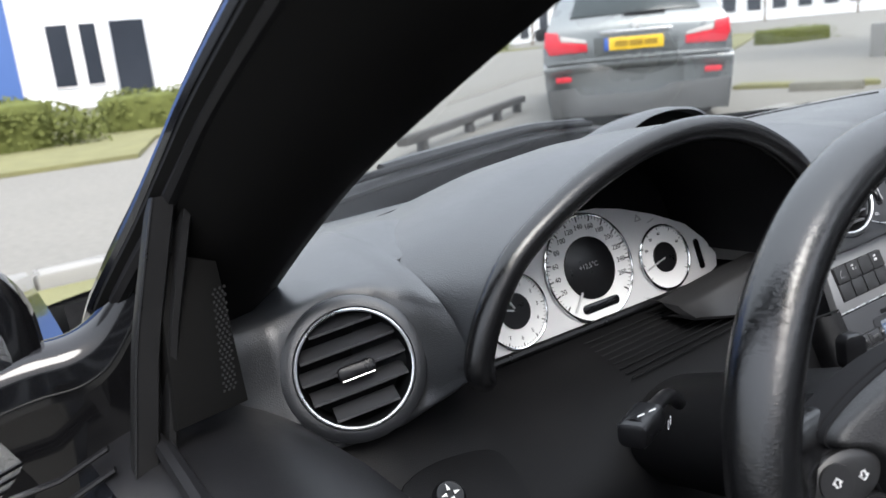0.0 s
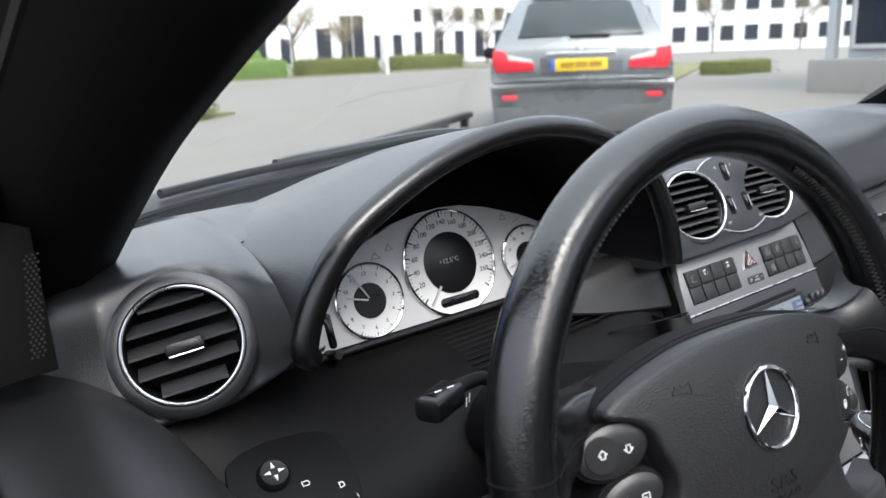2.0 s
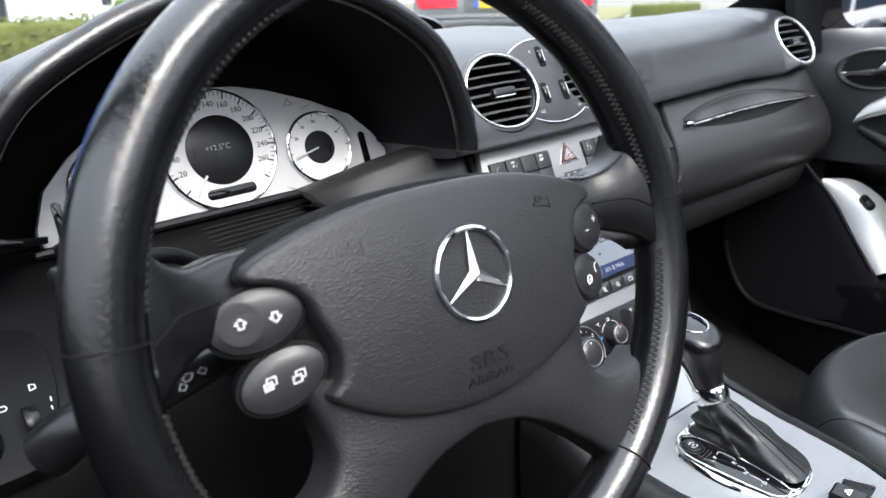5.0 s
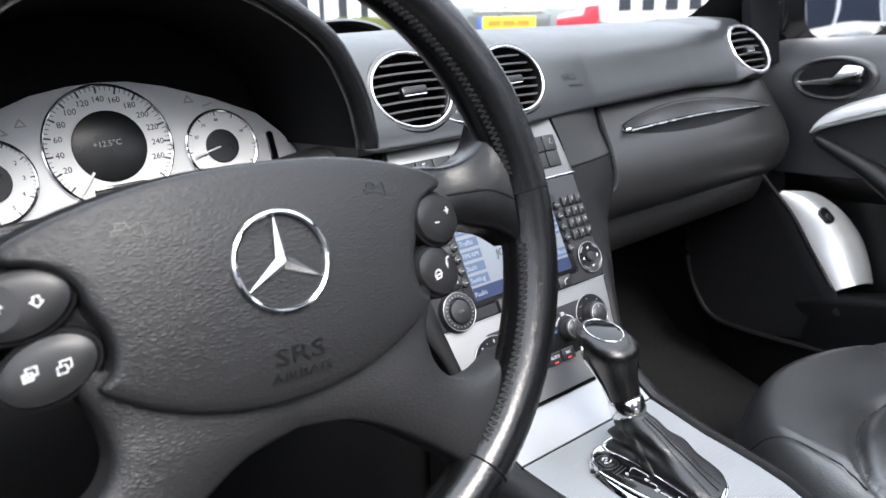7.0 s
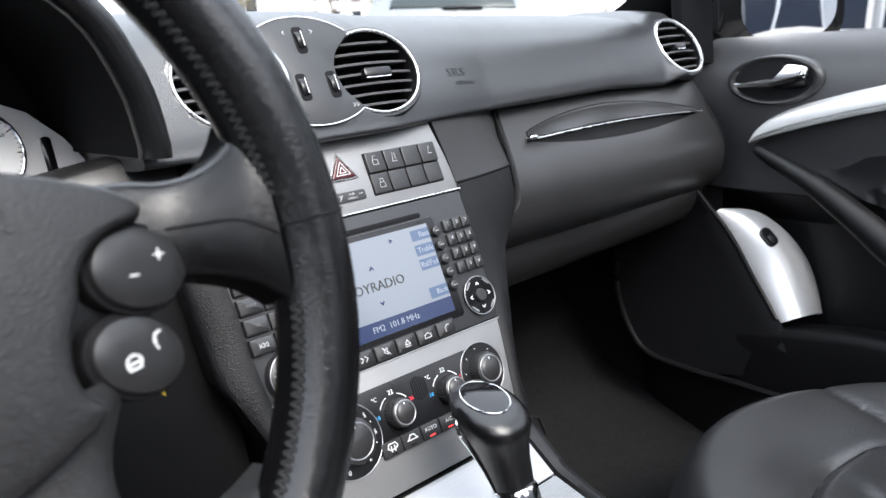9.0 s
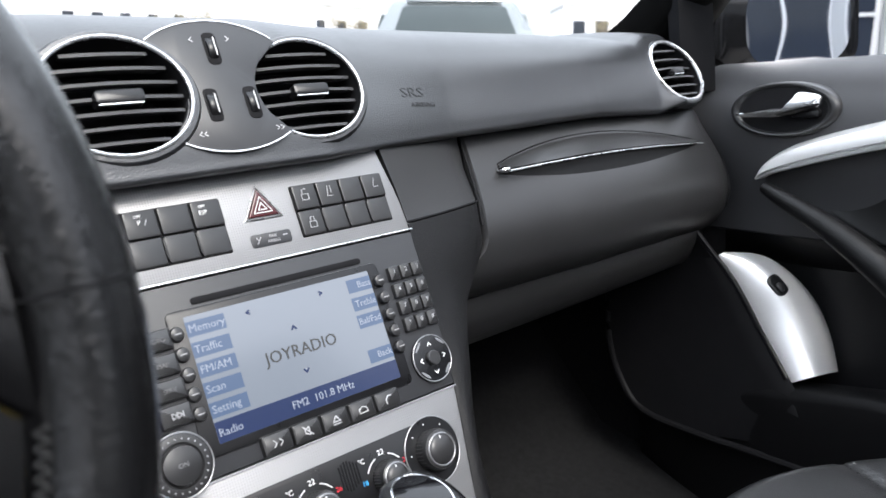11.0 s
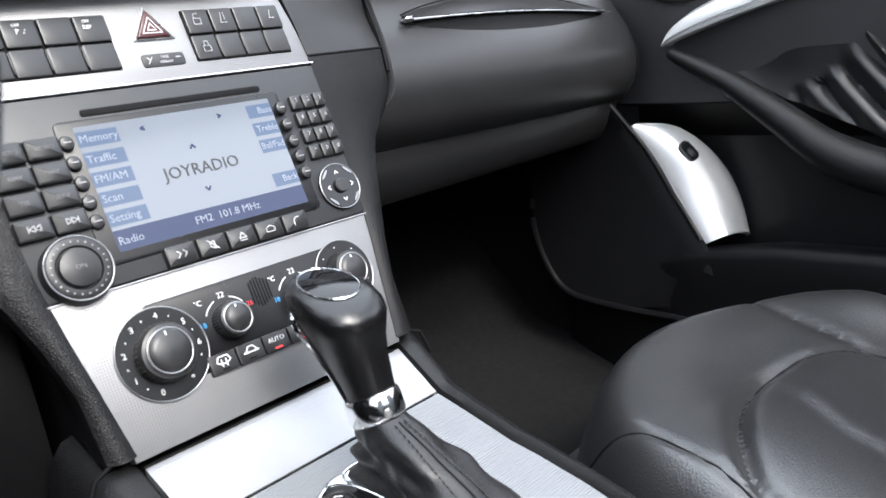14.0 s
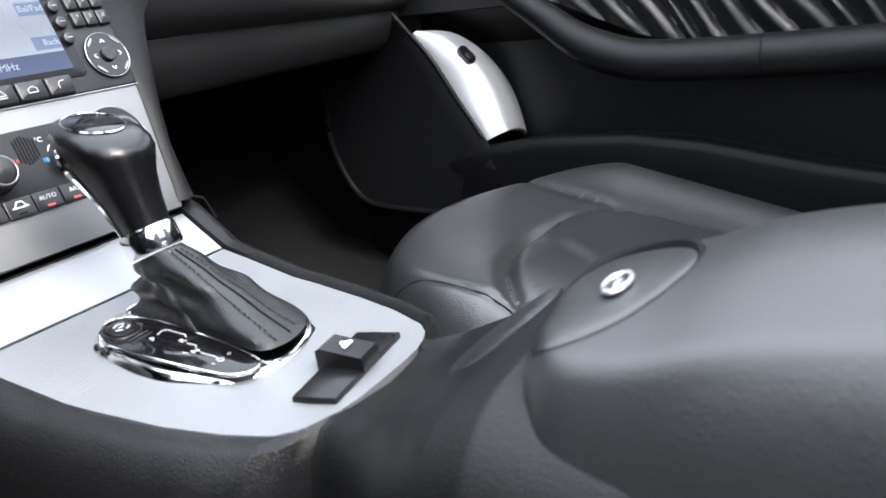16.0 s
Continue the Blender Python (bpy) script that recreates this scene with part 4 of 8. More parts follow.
part("cord", tube(smooth_path([(-0.2050, 0.160, 0.780), (-0.2000, 0.158, 0.776), (-0.1960, 0.158, 0.762)], 4), 0.0010, 6), WHITE, keys)

# ---- light switch panel ----
lights = thing("light_switch_panel", "black light switch panel with mirror joystick and white symbols", "switch panel")
LM = frame_at((-0.545, 0.2445, 0.7675), (0.02, -0.58, 0.81), (0.05, 0.5, 0.8))
part("panel", slab(LM, [tuple(p)[:2] for p in smooth_path([(-0.058, -0.066, 0), (0.016, -0.066, 0), (0.0245, -0.050, 0), (0.0342, -0.0157, 0), (0.0352, 0.020, 0), (0.0250, 0.0385, 0), (-0.0166, 0.0440, 0), (-0.0465, 0.0375, 0), (-0.0557, 0.0238, 0), (-0.0595, -0.02, 0)], 4, True)], -0.01, 0.004, 0.0015), KNEE, lights)
k = part("mirror_joystick", lathe(LM @ T(-0.0239, 0.014, 0.004), [(0.0125, 0), (0.012, 0.004), (0.010, 0.006), (0.006, 0.0055), (0.0, 0.0058)], 32), SMOOTH, lights)
for a in (0, 90, 180, 270):
    q = LM @ T(-0.0239, 0.014, 0.0105) @ Matrix.Rotation(radians(a), 4, "Z")
    part("joystick_mark", slab(q, [(0.003, -0.0015), (0.0080, 0.0), (0.003, 0.0015)], -0.0006, 0.0006), WHITE, k)
k = part("light_knob", lathe(LM @ T(-0.0225, -0.0405, 0.004), [(0.0195, 0), (0.018, 0.010), (0.015, 0.014), (0.0, 0.015)], 40), SMOOTH, lights)
part("knob_grip", slab(LM @ T(-0.0225, -0.0405, 0.018), rrect(0.010, 0.034, 0.005, 4), 0, 0.009, 0.003), SMOOTH, k)
part("knob_line", strokes(LM @ T(-0.0225, -0.0405, 0.0272), [[(0.0, 0.008), (0.0, 0.014)]], 0.001), WHITE, k)
sq = lambda x, y, s: [(x - 1.5 * s, y - s), (x - 1.5 * s, y + s), (x + s, y + s), (x + 1.6 * s, y), (x + s, y - s), (x - 1.5 * s, y - s)]
marks("panel_symbol", LM, [sq(-0.0449, -0.0049, 0.0018), sq(-0.0038, 0.0005, 0.0018), [(-0.039, -0.020), (-0.039, -0.0155), (-0.0365, -0.0155), (-0.0365, -0.018), (-0.039, -0.018)], [(-0.0345, -0.0165), (-0.0310, -0.0160)], [(-0.0345, -0.0190), (-0.0315, -0.0190)], sq(0.0010, -0.0196, 0.0018), [(-0.0060, -0.0180), (-0.0035, -0.0178)], [(-0.0060, -0.0205), (-0.0035, -0.0205)], [(0.0190, -0.0120), (0.0190, -0.0075), (0.0222, -0.0080), (0.0226, -0.0110), (0.0190, -0.0120)], [(0.0285, -0.0205), (0.0285, -0.0235)], [(0.0275, -0.0270), (0.0275, -0.0300)], [(0.0262, -0.0335), (0.0262, -0.0365)]], 0.0007, WHITE, lights, 0.0041)
writing("switch_text", LM @ T(-0.0217, -0.0139, 0.0042), "0", 0.0062, WHITE, lights)
writing("switch_text", LM @ T(-0.0112, -0.0126, 0.0042), "Auto", 0.0044, WHITE, lights)
part("range_wheel", lathe(LM @ T(0.0145, -0.0340, 0.001) @ Matrix.Rotation(radians(90), 4, "Y"), [(0.0, -0.0042), (0.011, -0.0042), (0.0115, -0.0035), (0.0115, 0.0035), (0.011, 0.0042), (0.0, 0.0042)], 28), SMOOTH, lights)
# ---- centre stack ----
KT = radians(22.2)
KM = frame_at((0, 0.204, 0.682), (0, -math.cos(KT), math.sin(KT)))
stack = thing("centre_stack", "black leather-look side cheeks of the centre stack", "console")
GP = [(0.318, 0.843), (0.303, 0.842), (0.297, 0.836), (0.283, 0.814), (0.267, 0.790), (0.257, 0.768), (0.254, 0.748), (0.258, 0.730), (0.268, 0.714), (0.282, 0.703), (0.30, 0.698)]
CHEEK = [(0.592, 0.095, 0.1115, 0.167), (0.628, 0.101, 0.113, 0.181), (0.656, 0.106, 0.121, 0.193), (0.6867, 0.1105, 0.1336, 0.207), (0.7077, 0.112, 0.1465, 0.221), (0.7236, 0.112, 0.162, 0.235), (0.744, 0.113, 0.1965, 0.2535), (0.760, 0.1135, 0.2015, 0.2555), (0.787, 0.1140, 0.2065, 0.2655), (0.812, 0.1130, 0.2135, 0.2865), (0.836, 0.110, 0.2195, 0.2985), (0.845, 0.109, 0.221, 0.304)]


def cheek(z, u, s, push=0.0):
    """A point of the side cheek between the plate edge (u = 0) and its outer edge (u = 1)."""
    xi, xo, yo = (float(np.interp(z, [c[0] for c in CHEEK], [c[k] for c in CHEEK])) for k in (1, 2, 3))
    yi = 0.204 + (z - 0.682) * math.tan(KT) - 0.003
    if s < 0 and z >= 0.7865:
        k = float(np.interp(z, [0.787, 0.845], [0.2065, 0.2065]))
        yo, xo = yi + (yo - yi) * (k - xi) / (xo - xi), k
    elif s < 0:
        yo = yi + (yo - yi) * min(1.0, 0.026 / (xo - xi))
        xo = min(xo, xi + 0.026)
    if s < 0 and z > 0.787:
        z = z - (z - 0.787) * 0.62 * u
    return Vector((s * (xi + (xo - xi) * u), yi + (yo - yi) * u - 0.003 * math.sin(math.pi * u) + push, z))


for s in (1, -1):
    for nm, z0, z1, mt in (("stack_panel", 0.788, 0.845, PLASTIC), ("stack_cheek", 0.592, 0.786, CONSOLE)):
        if s < 0 and nm == "stack_panel":
            continue
        rows = []
        for z in np.linspace(z0, z1, 8 if nm == "stack_panel" else 22):
            row = [cheek(z, 0, s, 0.03)] + [cheek(z, u, s) for u in (0.0, 0.08, 0.3, 0.55, 0.8, 0.93)] + [cheek(z, 1, s, 0.003), cheek(z, 1, s, 0.012), cheek(z, 1, s, 0.08) - Vector((s * 0.01, 0, 0))]
            rows.append(row)
        part(nm, grid(rows), mt, stack)
    part("panel_seam", tube([cheek(0.787, u, s, 0.0012) for u in np.linspace(0, 1, 7)], 0.0011, 6), DEEP, stack)
rows = []
for x in np.linspace(-0.106, -0.268, 24):
    col = lambda vals: float(np.interp(x, [-0.27, -0.235, -0.20, -0.15, -0.106], vals))
    zt, zb, y = col([0.826, 0.832, 0.838, 0.845, 0.844]), col([0.816, 0.808, 0.800, 0.792, 0.787]), col([0.302, 0.298, 0.294, 0.288, 0.280])
    rows.append([Vector((x, y + 0.03, zt + 0.001)), Vector((x, y + 0.004, zt)), Vector((x, y, zt - 0.003)), Vector((x, y - 0.008, (zt + zb) / 2)), Vector((x, y - 0.016, zb + 0.003)), Vector((x, y - 0.014, zb)), Vector((x, y + 0.03, zb - 0.004))])
part("column_side_panel", grid([[p + Vector((0.002, 0.02, 0)) for p in rows[0]]] + rows + [[p + Vector((-0.001, 0.02, 0)) for p in rows[-1]]]), PLASTIC, stack)
part("stack_core", slab(KM, [(-0.11, -0.10), (0.11, -0.10), (0.115, 0.17), (-0.115, 0.17)], -0.12, -0.006), DEEP, stack)

plate = thing("switch_plate", "aluminium plate with black push-button rows and hazard switch", "switch panel")
pp = [(-0.1165, 0.1065), (0.1165, 0.1065), (0.112, 0.140), (0.106, 0.1705), (-0.106, 0.1705), (-0.112, 0.140)]
part("plate", slab(KM, pp, -0.006, 0.002, 0.001), ALU, plate)
part("plate_edge", tube([KM @ Vector((x, 0.1072, 0.0022)) for x in (-0.1165, 0, 0.1165)], 0.0007, 6), SATIN, plate)
for x0, x1 in ((0.0285, 0.1025), (-0.1025, -0.0215)):
    part("switch_frame", slab(KM, rrect(x1 - x0, 0.0355, 0.001, 2, (x0 + x1) / 2, 0.1345), 0, 0.0025, 0.0003), DEEP, plate)
    w = (x1 - x0) / 4
    for i in range(4):
        for j in range(2):
            part("push_switch", slab(KM, rrect(w - 0.0012, 0.0168, 0.0012, 2, x0 + w * (i + 0.5), 0.1345 + (j - 0.5) * 0.0174), 0.0, 0.0052 if j else 0.0040, 0.0009), KEYCAP, plate)
            if not j and i:
                part("switch_lamp", slab(KM, rrect(0.0011, 0.013, 0.0004, 2, x0 + w * i, 0.1262), 0.002, 0.0046, 0.0002), SMOOTH, plate)
hz = part("hazard_button", slab(KM, [(-0.0062, 0.1355), (0.0160, 0.1355), (0.0049, 0.1535)], 0, 0.0042, 0.0012), HAZARD, plate, "dark red triangular hazard switch")
part("hazard_rim", tube([KM @ Vector((x, y, 0.0026)) for x, y in ((-0.0082, 0.1342), (0.0180, 0.1342), (0.0049, 0.1556))], 0.0009, 6, closed=True, up=(0.3, 0.5, 0.2)), SATIN, hz)
tri = lambda s: [(0.0049 - 0.0111 * s, 0.1412 - 0.0057 * s), (0.0049 + 0.0111 * s, 0.1412 - 0.0057 * s), (0.0049, 0.1412 + 0.0123 * s), (0.0049 - 0.0111 * s, 0.1412 - 0.0057 * s)]
part("hazard_mark", strokes(KM, [tri(0.58), tri(0.26)], 0.0005, None, 0.0044), WHITE, hz)
part("airbag_lamp", slab(KM, rrect(0.0285, 0.0085, 0.002, 3, 0.0062, 0.1205), 0, 0.0028, 0.0006), HEADUNIT, plate)
writing("lamp_text", KM @ T(0.0072, 0.1222, 0.0030), "PASS", 0.0026, GREY, plate)
writing("lamp_text", KM @ T(0.0072, 0.1190, 0.0030), "AIRBAG", 0.0026, GREY, plate)
marks("airbag_lamp_symbol", KM, [[(-0.0045, 0.1185), (-0.0015, 0.1225)], [(-0.0045, 0.1225), (-0.0030, 0.1205)], [(0.0145, 0.1215), (0.0175, 0.1215)]], 0.0006, GREY, plate, 0.0029)
writing("switch_text", KM @ T(-0.0345, 0.1478, 0.0054), "OFF", 0.0025, WHITE, plate)
writing("switch_text", KM @ T(-0.0345, 0.1440, 0.0054), "ESP", 0.0037, WHITE, plate)
writing("switch_text", KM @ T(-0.0735, 0.1478, 0.0054), "OFF", 0.0025, WHITE, plate)
writing("switch_text", KM @ T(-0.0735, 0.1440, 0.0054), "P", 0.0040, WHITE, plate)
marks("switch_symbol", KM, [[(-0.0965, 0.140), (-0.0950, 0.146), (-0.0915, 0.147)], [(-0.0965, 0.140), (-0.0905, 0.140)], [(-0.0705, 0.1425), (-0.0690, 0.1455)], [(0.0345, 0.141), (0.0345, 0.145), (0.0395, 0.145), (0.0395, 0.141), (0.0345, 0.141)], [(0.0355, 0.145), (0.0355, 0.148), (0.0385, 0.1485)], [(0.0540, 0.141), (0.0555, 0.148)], [(0.0540, 0.141), (0.0585, 0.141)], [(0.0575, 0.143), (0.0575, 0.148)], [(0.0925, 0.142), (0.0945, 0.148)], [(0.0925, 0.142), (0.0965, 0.142)], [(0.0345, 0.122), (0.0345, 0.126), (0.0395, 0.126), (0.0395, 0.122), (0.0345, 0.122)], [(0.0355, 0.126), (0.0358, 0.129), (0.0385, 0.129), (0.0385, 0.126)]], 0.0004, GREY, plate, 0.0054)

unit = thing("head_unit", "anthracite radio navigation unit with lit colour screen", "car radio")
up = [(-0.1105, -0.0075), (0.1105, -0.0075), (0.1155, 0.050), (0.1160, 0.1055), (-0.1160, 0.1055), (-0.1155, 0.050)]
part("fascia", slab(KM, up, -0.006, 0.0025, 0.0015), HEADUNIT, unit)
part("disc_slot", slab(KM, rrect(0.1215, 0.0042, 0.0020, 4, 0.004, 0.0932), 0.002, 0.0031, 0.0003), DEEP, unit)
part("screen_bezel", slab(KM, rrect(0.150, 0.0865, 0.004, 4, 0.001, 0.0465), 0.0, 0.0034, 0.0008), SMOOTH, unit)
scr = part("screen", slab(KM, rrect(0.1310, 0.0755, 0.0008, 2, 0.0015, 0.0475), 0.003, 0.0037), SCREEN, unit, "lit pale blue display showing a radio station")
part("screen_footer", slab(KM, [(-0.064, 0.0098), (0.067, 0.0098), (0.067, 0.0222), (-0.064, 0.0222)], 0.0037, 0.0039), SCREEN_BAR, scr)
for y in (0.0775, 0.0650, 0.0530, 0.0410, 0.0290):
    part("soft_key", slab(KM, [(-0.064, y - 0.0045), (-0.040, y - 0.0045), (-0.040, y + 0.0045), (-0.064, y + 0.0045)], 0.0037, 0.0039), SCREEN_KEY, scr)
for y in (0.0775, 0.0650, 0.0530, 0.0290):
    part("soft_key", slab(KM, [(0.048, y - 0.0045), (0.067, y - 0.0045), (0.067, y + 0.0045), (0.048, y + 0.0045)], 0.0037, 0.0039), SCREEN_KEY, scr)
for x, y, txt in ((-0.063, 0.0775, "Memory"), (-0.063, 0.0650, "Traffic"), (-0.063, 0.0530, "FM/AM"), (-0.063, 0.0410, "Scan"), (-0.063, 0.0290, "Setting"), (-0.063, 0.0155, "Radio")):
    writing("screen_text", KM @ T(x, y, 0.0040), txt, 0.0066, SCREEN_TEXT, scr, align="LEFT")
for y, txt in ((0.0775, "Bass"), (0.0650, "Treble"), (0.0530, "Bal/Fad"), (0.0290, "Back")):
    writing("screen_text", KM @ T(0.0665, y, 0.0040), txt, 0.0062, SCREEN_TEXT, scr, align="RIGHT")
writing("screen_text", KM @ T(0.003, 0.0475, 0.0040), "JOYRADIO", 0.0108, INK, scr)
writing("screen_text", KM @ T(0.008, 0.0160, 0.0040), "FM2  101.8 MHz", 0.0068, SCREEN_TEXT, scr)
marks("screen_arrow", KM, [[(0.0, 0.061), (0.0015, 0.063), (0.003, 0.061)], [(0.0, 0.035), (0.0015, 0.033), (0.003, 0.035)], [(-0.024, 0.0775), (-0.026, 0.0785), (-0.024, 0.0795)], [(0.026, 0.0775), (0.028, 0.0785), (0.026, 0.0795)]], 0.0012, SCREEN_BAR, scr, 0.0039)
for i, y in enumerate((0.0765, 0.0645, 0.0525, 0.0410, 0.0295)):
    for sx in (-0.0705, 0.0735):
        b = part("oval_key", slab(KM, ellipse(0.0042, 0.0045, 20, sx, y), 0.002, 0.0068, 0.0018), KEYCAP, unit)
        part("key_mark", strokes(KM, [[(sx - 0.0018, y), (sx + 0.0018, y)]], 0.0006, None, 0.0069), GREY, b)
for r in range(4):
    for c in range(2):
        x, y = -0.1010 + c * 0.0195, 0.0755 - r * 0.0142
        b = part("wide_key", slab(KM, rrect(0.0188, 0.0122, 0.0012, 3, x - 0.002, y), 0.0, 0.0072 - 0.0004 * c, 0.0016), KEYCAP, unit)
for r, (a, b_) in enumerate((("AUDIO", "VIDEO"), ("NAV", "MAP"), ("TEL", "SERV"))):
    writing("key_text", KM @ T(-0.1030, 0.0755 - r * 0.0142, 0.0074), a, 0.0036, DIMPRINT, unit)
    writing("key_text", KM @ T(-0.0835, 0.0755 - r * 0.0142, 0.0070), b_, 0.0036, DIMPRINT, unit)
sk = lambda x, f: [[(x - 0.003 * f, -0.0017), (x, 0.0), (x - 0.003 * f, 0.0017), (x - 0.003 * f, -0.0017)], [(x, -0.0017), (x + 0.003 * f, 0.0), (x, 0.0017), (x, -0.0017)], [(x + 0.0034 * f, -0.0017), (x + 0.0034 * f, 0.0017)]]
marks("key_symbol", KM @ T(0, 0.0329, 0.0074), sk(-0.1030, -1) + sk(-0.0835, 1), 0.0006, GREY, unit)
for r in range(4):
    for c in range(3):
        x, y = 0.0870 + c * 0.0100, 0.0785 - r * 0.0122
        part("number_key", slab(KM, rrect(0.0090, 0.0102, 0.0012, 3, x, y), 0.0, 0.0062, 0.0014), KEYCAP, unit)
        writing("key_text", KM @ T(x, y + 0.001, 0.0064), "123456789*0#"[r * 3 + c], 0.0044, GREY, unit)
nv = part("cursor_pad", lathe(KM @ T(0.0965, 0.0145, 0), [(0.0165, 0.0), (0.0165, 0.0042), (0.0155, 0.0050), (0.0, 0.0050)], 40), GLOSS, unit)
part("pad_ring", ring(KM @ T(0.0965, 0.0145, 0.0046), 0.0162, 0.0005, 48), DIMRING, nv)
for a in (45, 135, 225, 315):
    q = KM @ T(0.0965, 0.0145, 0.005) @ Matrix.Rotation(radians(a), 4, "Z")
    part("pad_notch", slab(q, ellipse(0.0009, 0.0042, 16, 0.0140, 0), 0, 0.0006), DIMRING, nv)
part("ok_key", lathe(KM @ T(0.0965, 0.0145, 0.004), [(0.0052, 0), (0.0052, 0.003), (0.0045, 0.0036), (0.0, 0.0036)], 24), KEYCAP, nv)
marks("pad_symbol", KM @ T(0.0965, 0.0145, 0.0052), [[(-0.0015, 0.009), (0, 0.011), (0.0015, 0.009)], [(-0.0015, -0.009), (0, -0.011), (0.0015, -0.009)], [(-0.009, -0.0015), (-0.011, 0), (-0.009, 0.0015)], [(0.009, -0.0015), (0.011, 0), (0.009, 0.0015)]], 0.0007, WHITE, nv)
vk = part("volume_knob", lathe(KM @ T(-0.0895, 0.0065, 0), [(0.0195, 0.0), (0.0190, 0.006), (0.0178, 0.009), (0.0165, 0.0098), (0.0125, 0.0098), (0.0115, 0.0085), (0.0112, 0.0085), (0.0105, 0.0115), (0.006, 0.0125), (0.0, 0.0127)], 48), KEYCAP, unit)
part("knob_ring", ring(KM @ T(-0.0895, 0.0065, 0.0092), 0.0178, 0.0005, 48), DIMRING, vk)
bm = bmesh.new()
for i in range(24):
    a = 2 * math.pi * i / 24
    lathe(KM @ T(-0.0895 + 0.0146 * math.cos(a), 0.0065 + 0.0146 * math.sin(a), 0.0098), [(0.0005, 0), (0.0005, 0.0003)], 6, bm)
part("knob_dots", bm, GREY, vk)
writing("key_text", KM @ T(-0.0895, 0.0065, 0.0127), "ON", 0.0038, DIMPRINT, vk)
for i in range(5):
    x = -0.0375 + i * 0.0205
    part("lower_key", slab(KM, rrect(0.0195, 0.0125, 0.0015, 3, x + 0.006, -0.0010), 0.0, 0.0068, 0.0018), KEYCAP, unit)
LKX = [-0.0315 + i * 0.0205 for i in range(5)]
marks("key_symbol", KM @ T(0, -0.001, 0.0069), [[(LKX[0] - 0.003, -0.002), (LKX[0] - 0.001, 0.0), (LKX[0] - 0.003, 0.002)], [(LKX[0] + 0.001, -0.002), (LKX[0] + 0.003, 0), (LKX[0] + 0.001, 0.002)], [(LKX[1] - 0.002, -0.001), (LKX[1] - 0.002, 0.001), (LKX[1] + 0.001, 0.0025), (LKX[1] + 0.001, -0.0025), (LKX[1] - 0.002, -0.001)], [(LKX[1] - 0.003, 0.003), (LKX[1] + 0.003, -0.003)], [(LKX[2] - 0.0025, -0.001), (LKX[2], 0.0025), (LKX[2] + 0.0025, -0.001), (LKX[2] - 0.0025, -0.001)], [(LKX[2] - 0.0025, -0.0025), (LKX[2] + 0.0025, -0.0025)], [(LKX[3] - 0.003, -0.002), (LKX[3] - 0.003, 0.0005), (LKX[3], 0.002), (LKX[3] + 0.003, 0.0005), (LKX[3] + 0.003, -0.002), (LKX[3] - 0.003, -0.002)], [(LKX[4] - 0.002, -0.0025), (LKX[4] - 0.002, 0.0005), (LKX[4], 0.0025), (LKX[4] + 0.0025, 0.0025)]], 0.0006, PALE, unit)

climate = thing("climate_panel", "aluminium climate control panel with round fan dials", "climate control")
cp = [(-0.0965, -0.1020), (0.0965, -0.1020), (0.1050, -0.050), (0.1105, -0.0085), (-0.1105, -0.0085), (-0.1050, -0.050)]
part("plate", slab(KM, cp, -0.006, 0.002, 0.0008), ALU, climate)
part("plate_edge", tube([KM @ Vector((x, -0.0088, 0.0025)) for x in (-0.1105, 0, 0.1105)], 0.0007, 6), DIMRING, climate)
part("black_strip", slab(KM, rrect(0.138, 0.0490, 0.003, 3, 0.0045, -0.0475), 0.0, 0.0026, 0.0004), SMOOTH, climate)


def round_knob(x, y, r0, r1, r2, marks, txts):
    k = part("fan_dial" if r0 > 0.02 else "temperature_knob", lathe(KM @ T(x, y, 0), [(r0, 0), (r0, 0.0032), (r0 * 0.98, 0.0037), (r1, 0.0037)], 56, cap=False), SMOOTH, climate)
    if r0 > 0.02:
        part("dial_ring", ring(KM @ T(x, y, 0.0034), r0, 0.0005, 56), DIMRING, k)
    part("knob", lathe(KM @ T(x, y, 0), [(r1, 0.0), (r1, 0.010), (r1 * 0.93, 0.0135), (r2 * 1.08, 0.0140), (r2, 0.0150), (r2 * 0.7, 0.0163), (0, 0.0166)], 48), KEYCAP, k)
    part("knob_rim", ring(KM @ T(x, y, 0.0142), r2 * 1.08, 0.0006, 40), DIMRING, k)
    part("knob_pointer", strokes(KM @ T(x, y, 0.0150), [[(0, r2 * 0.55), (0, r2 * 0.92)]], 0.0008, None, 0.0008), WHITE, k)
    bm = bmesh.new()
    for i in range(36):
        a = 2 * math.pi * i / 36
        tube([KM @ Vector((x + r1 * math.cos(a), y + r1 * math.sin(a), 0.002)), KM @ Vector((x + r1 * 0.985 * math.cos(a), y + r1 * 0.985 * math.sin(a), 0.0105))], 0.0005, 4, bm=bm)
    part("knob_ribs", bm, KEYCAP, k)
    for a, s in txts:
        writing("dial_text", KM @ T(x + (r0 + r1) / 2 * math.cos(radians(a)), y + (r0 + r1) / 2 * math.sin(radians(a)), 0.0039), s, 0.0050, WHITE, k)
    bm = bmesh.new()
    for a in marks:
        lathe(KM @ T(x + (r0 + r1) / 2 * math.cos(radians(a)), y + (r0 + r1) / 2 * math.sin(radians(a)), 0.0037), [(0.0005, 0), (0.0005, 0.0003)], 6, bm)
    if marks:
        part("dial_dots", bm, WHITE, k)


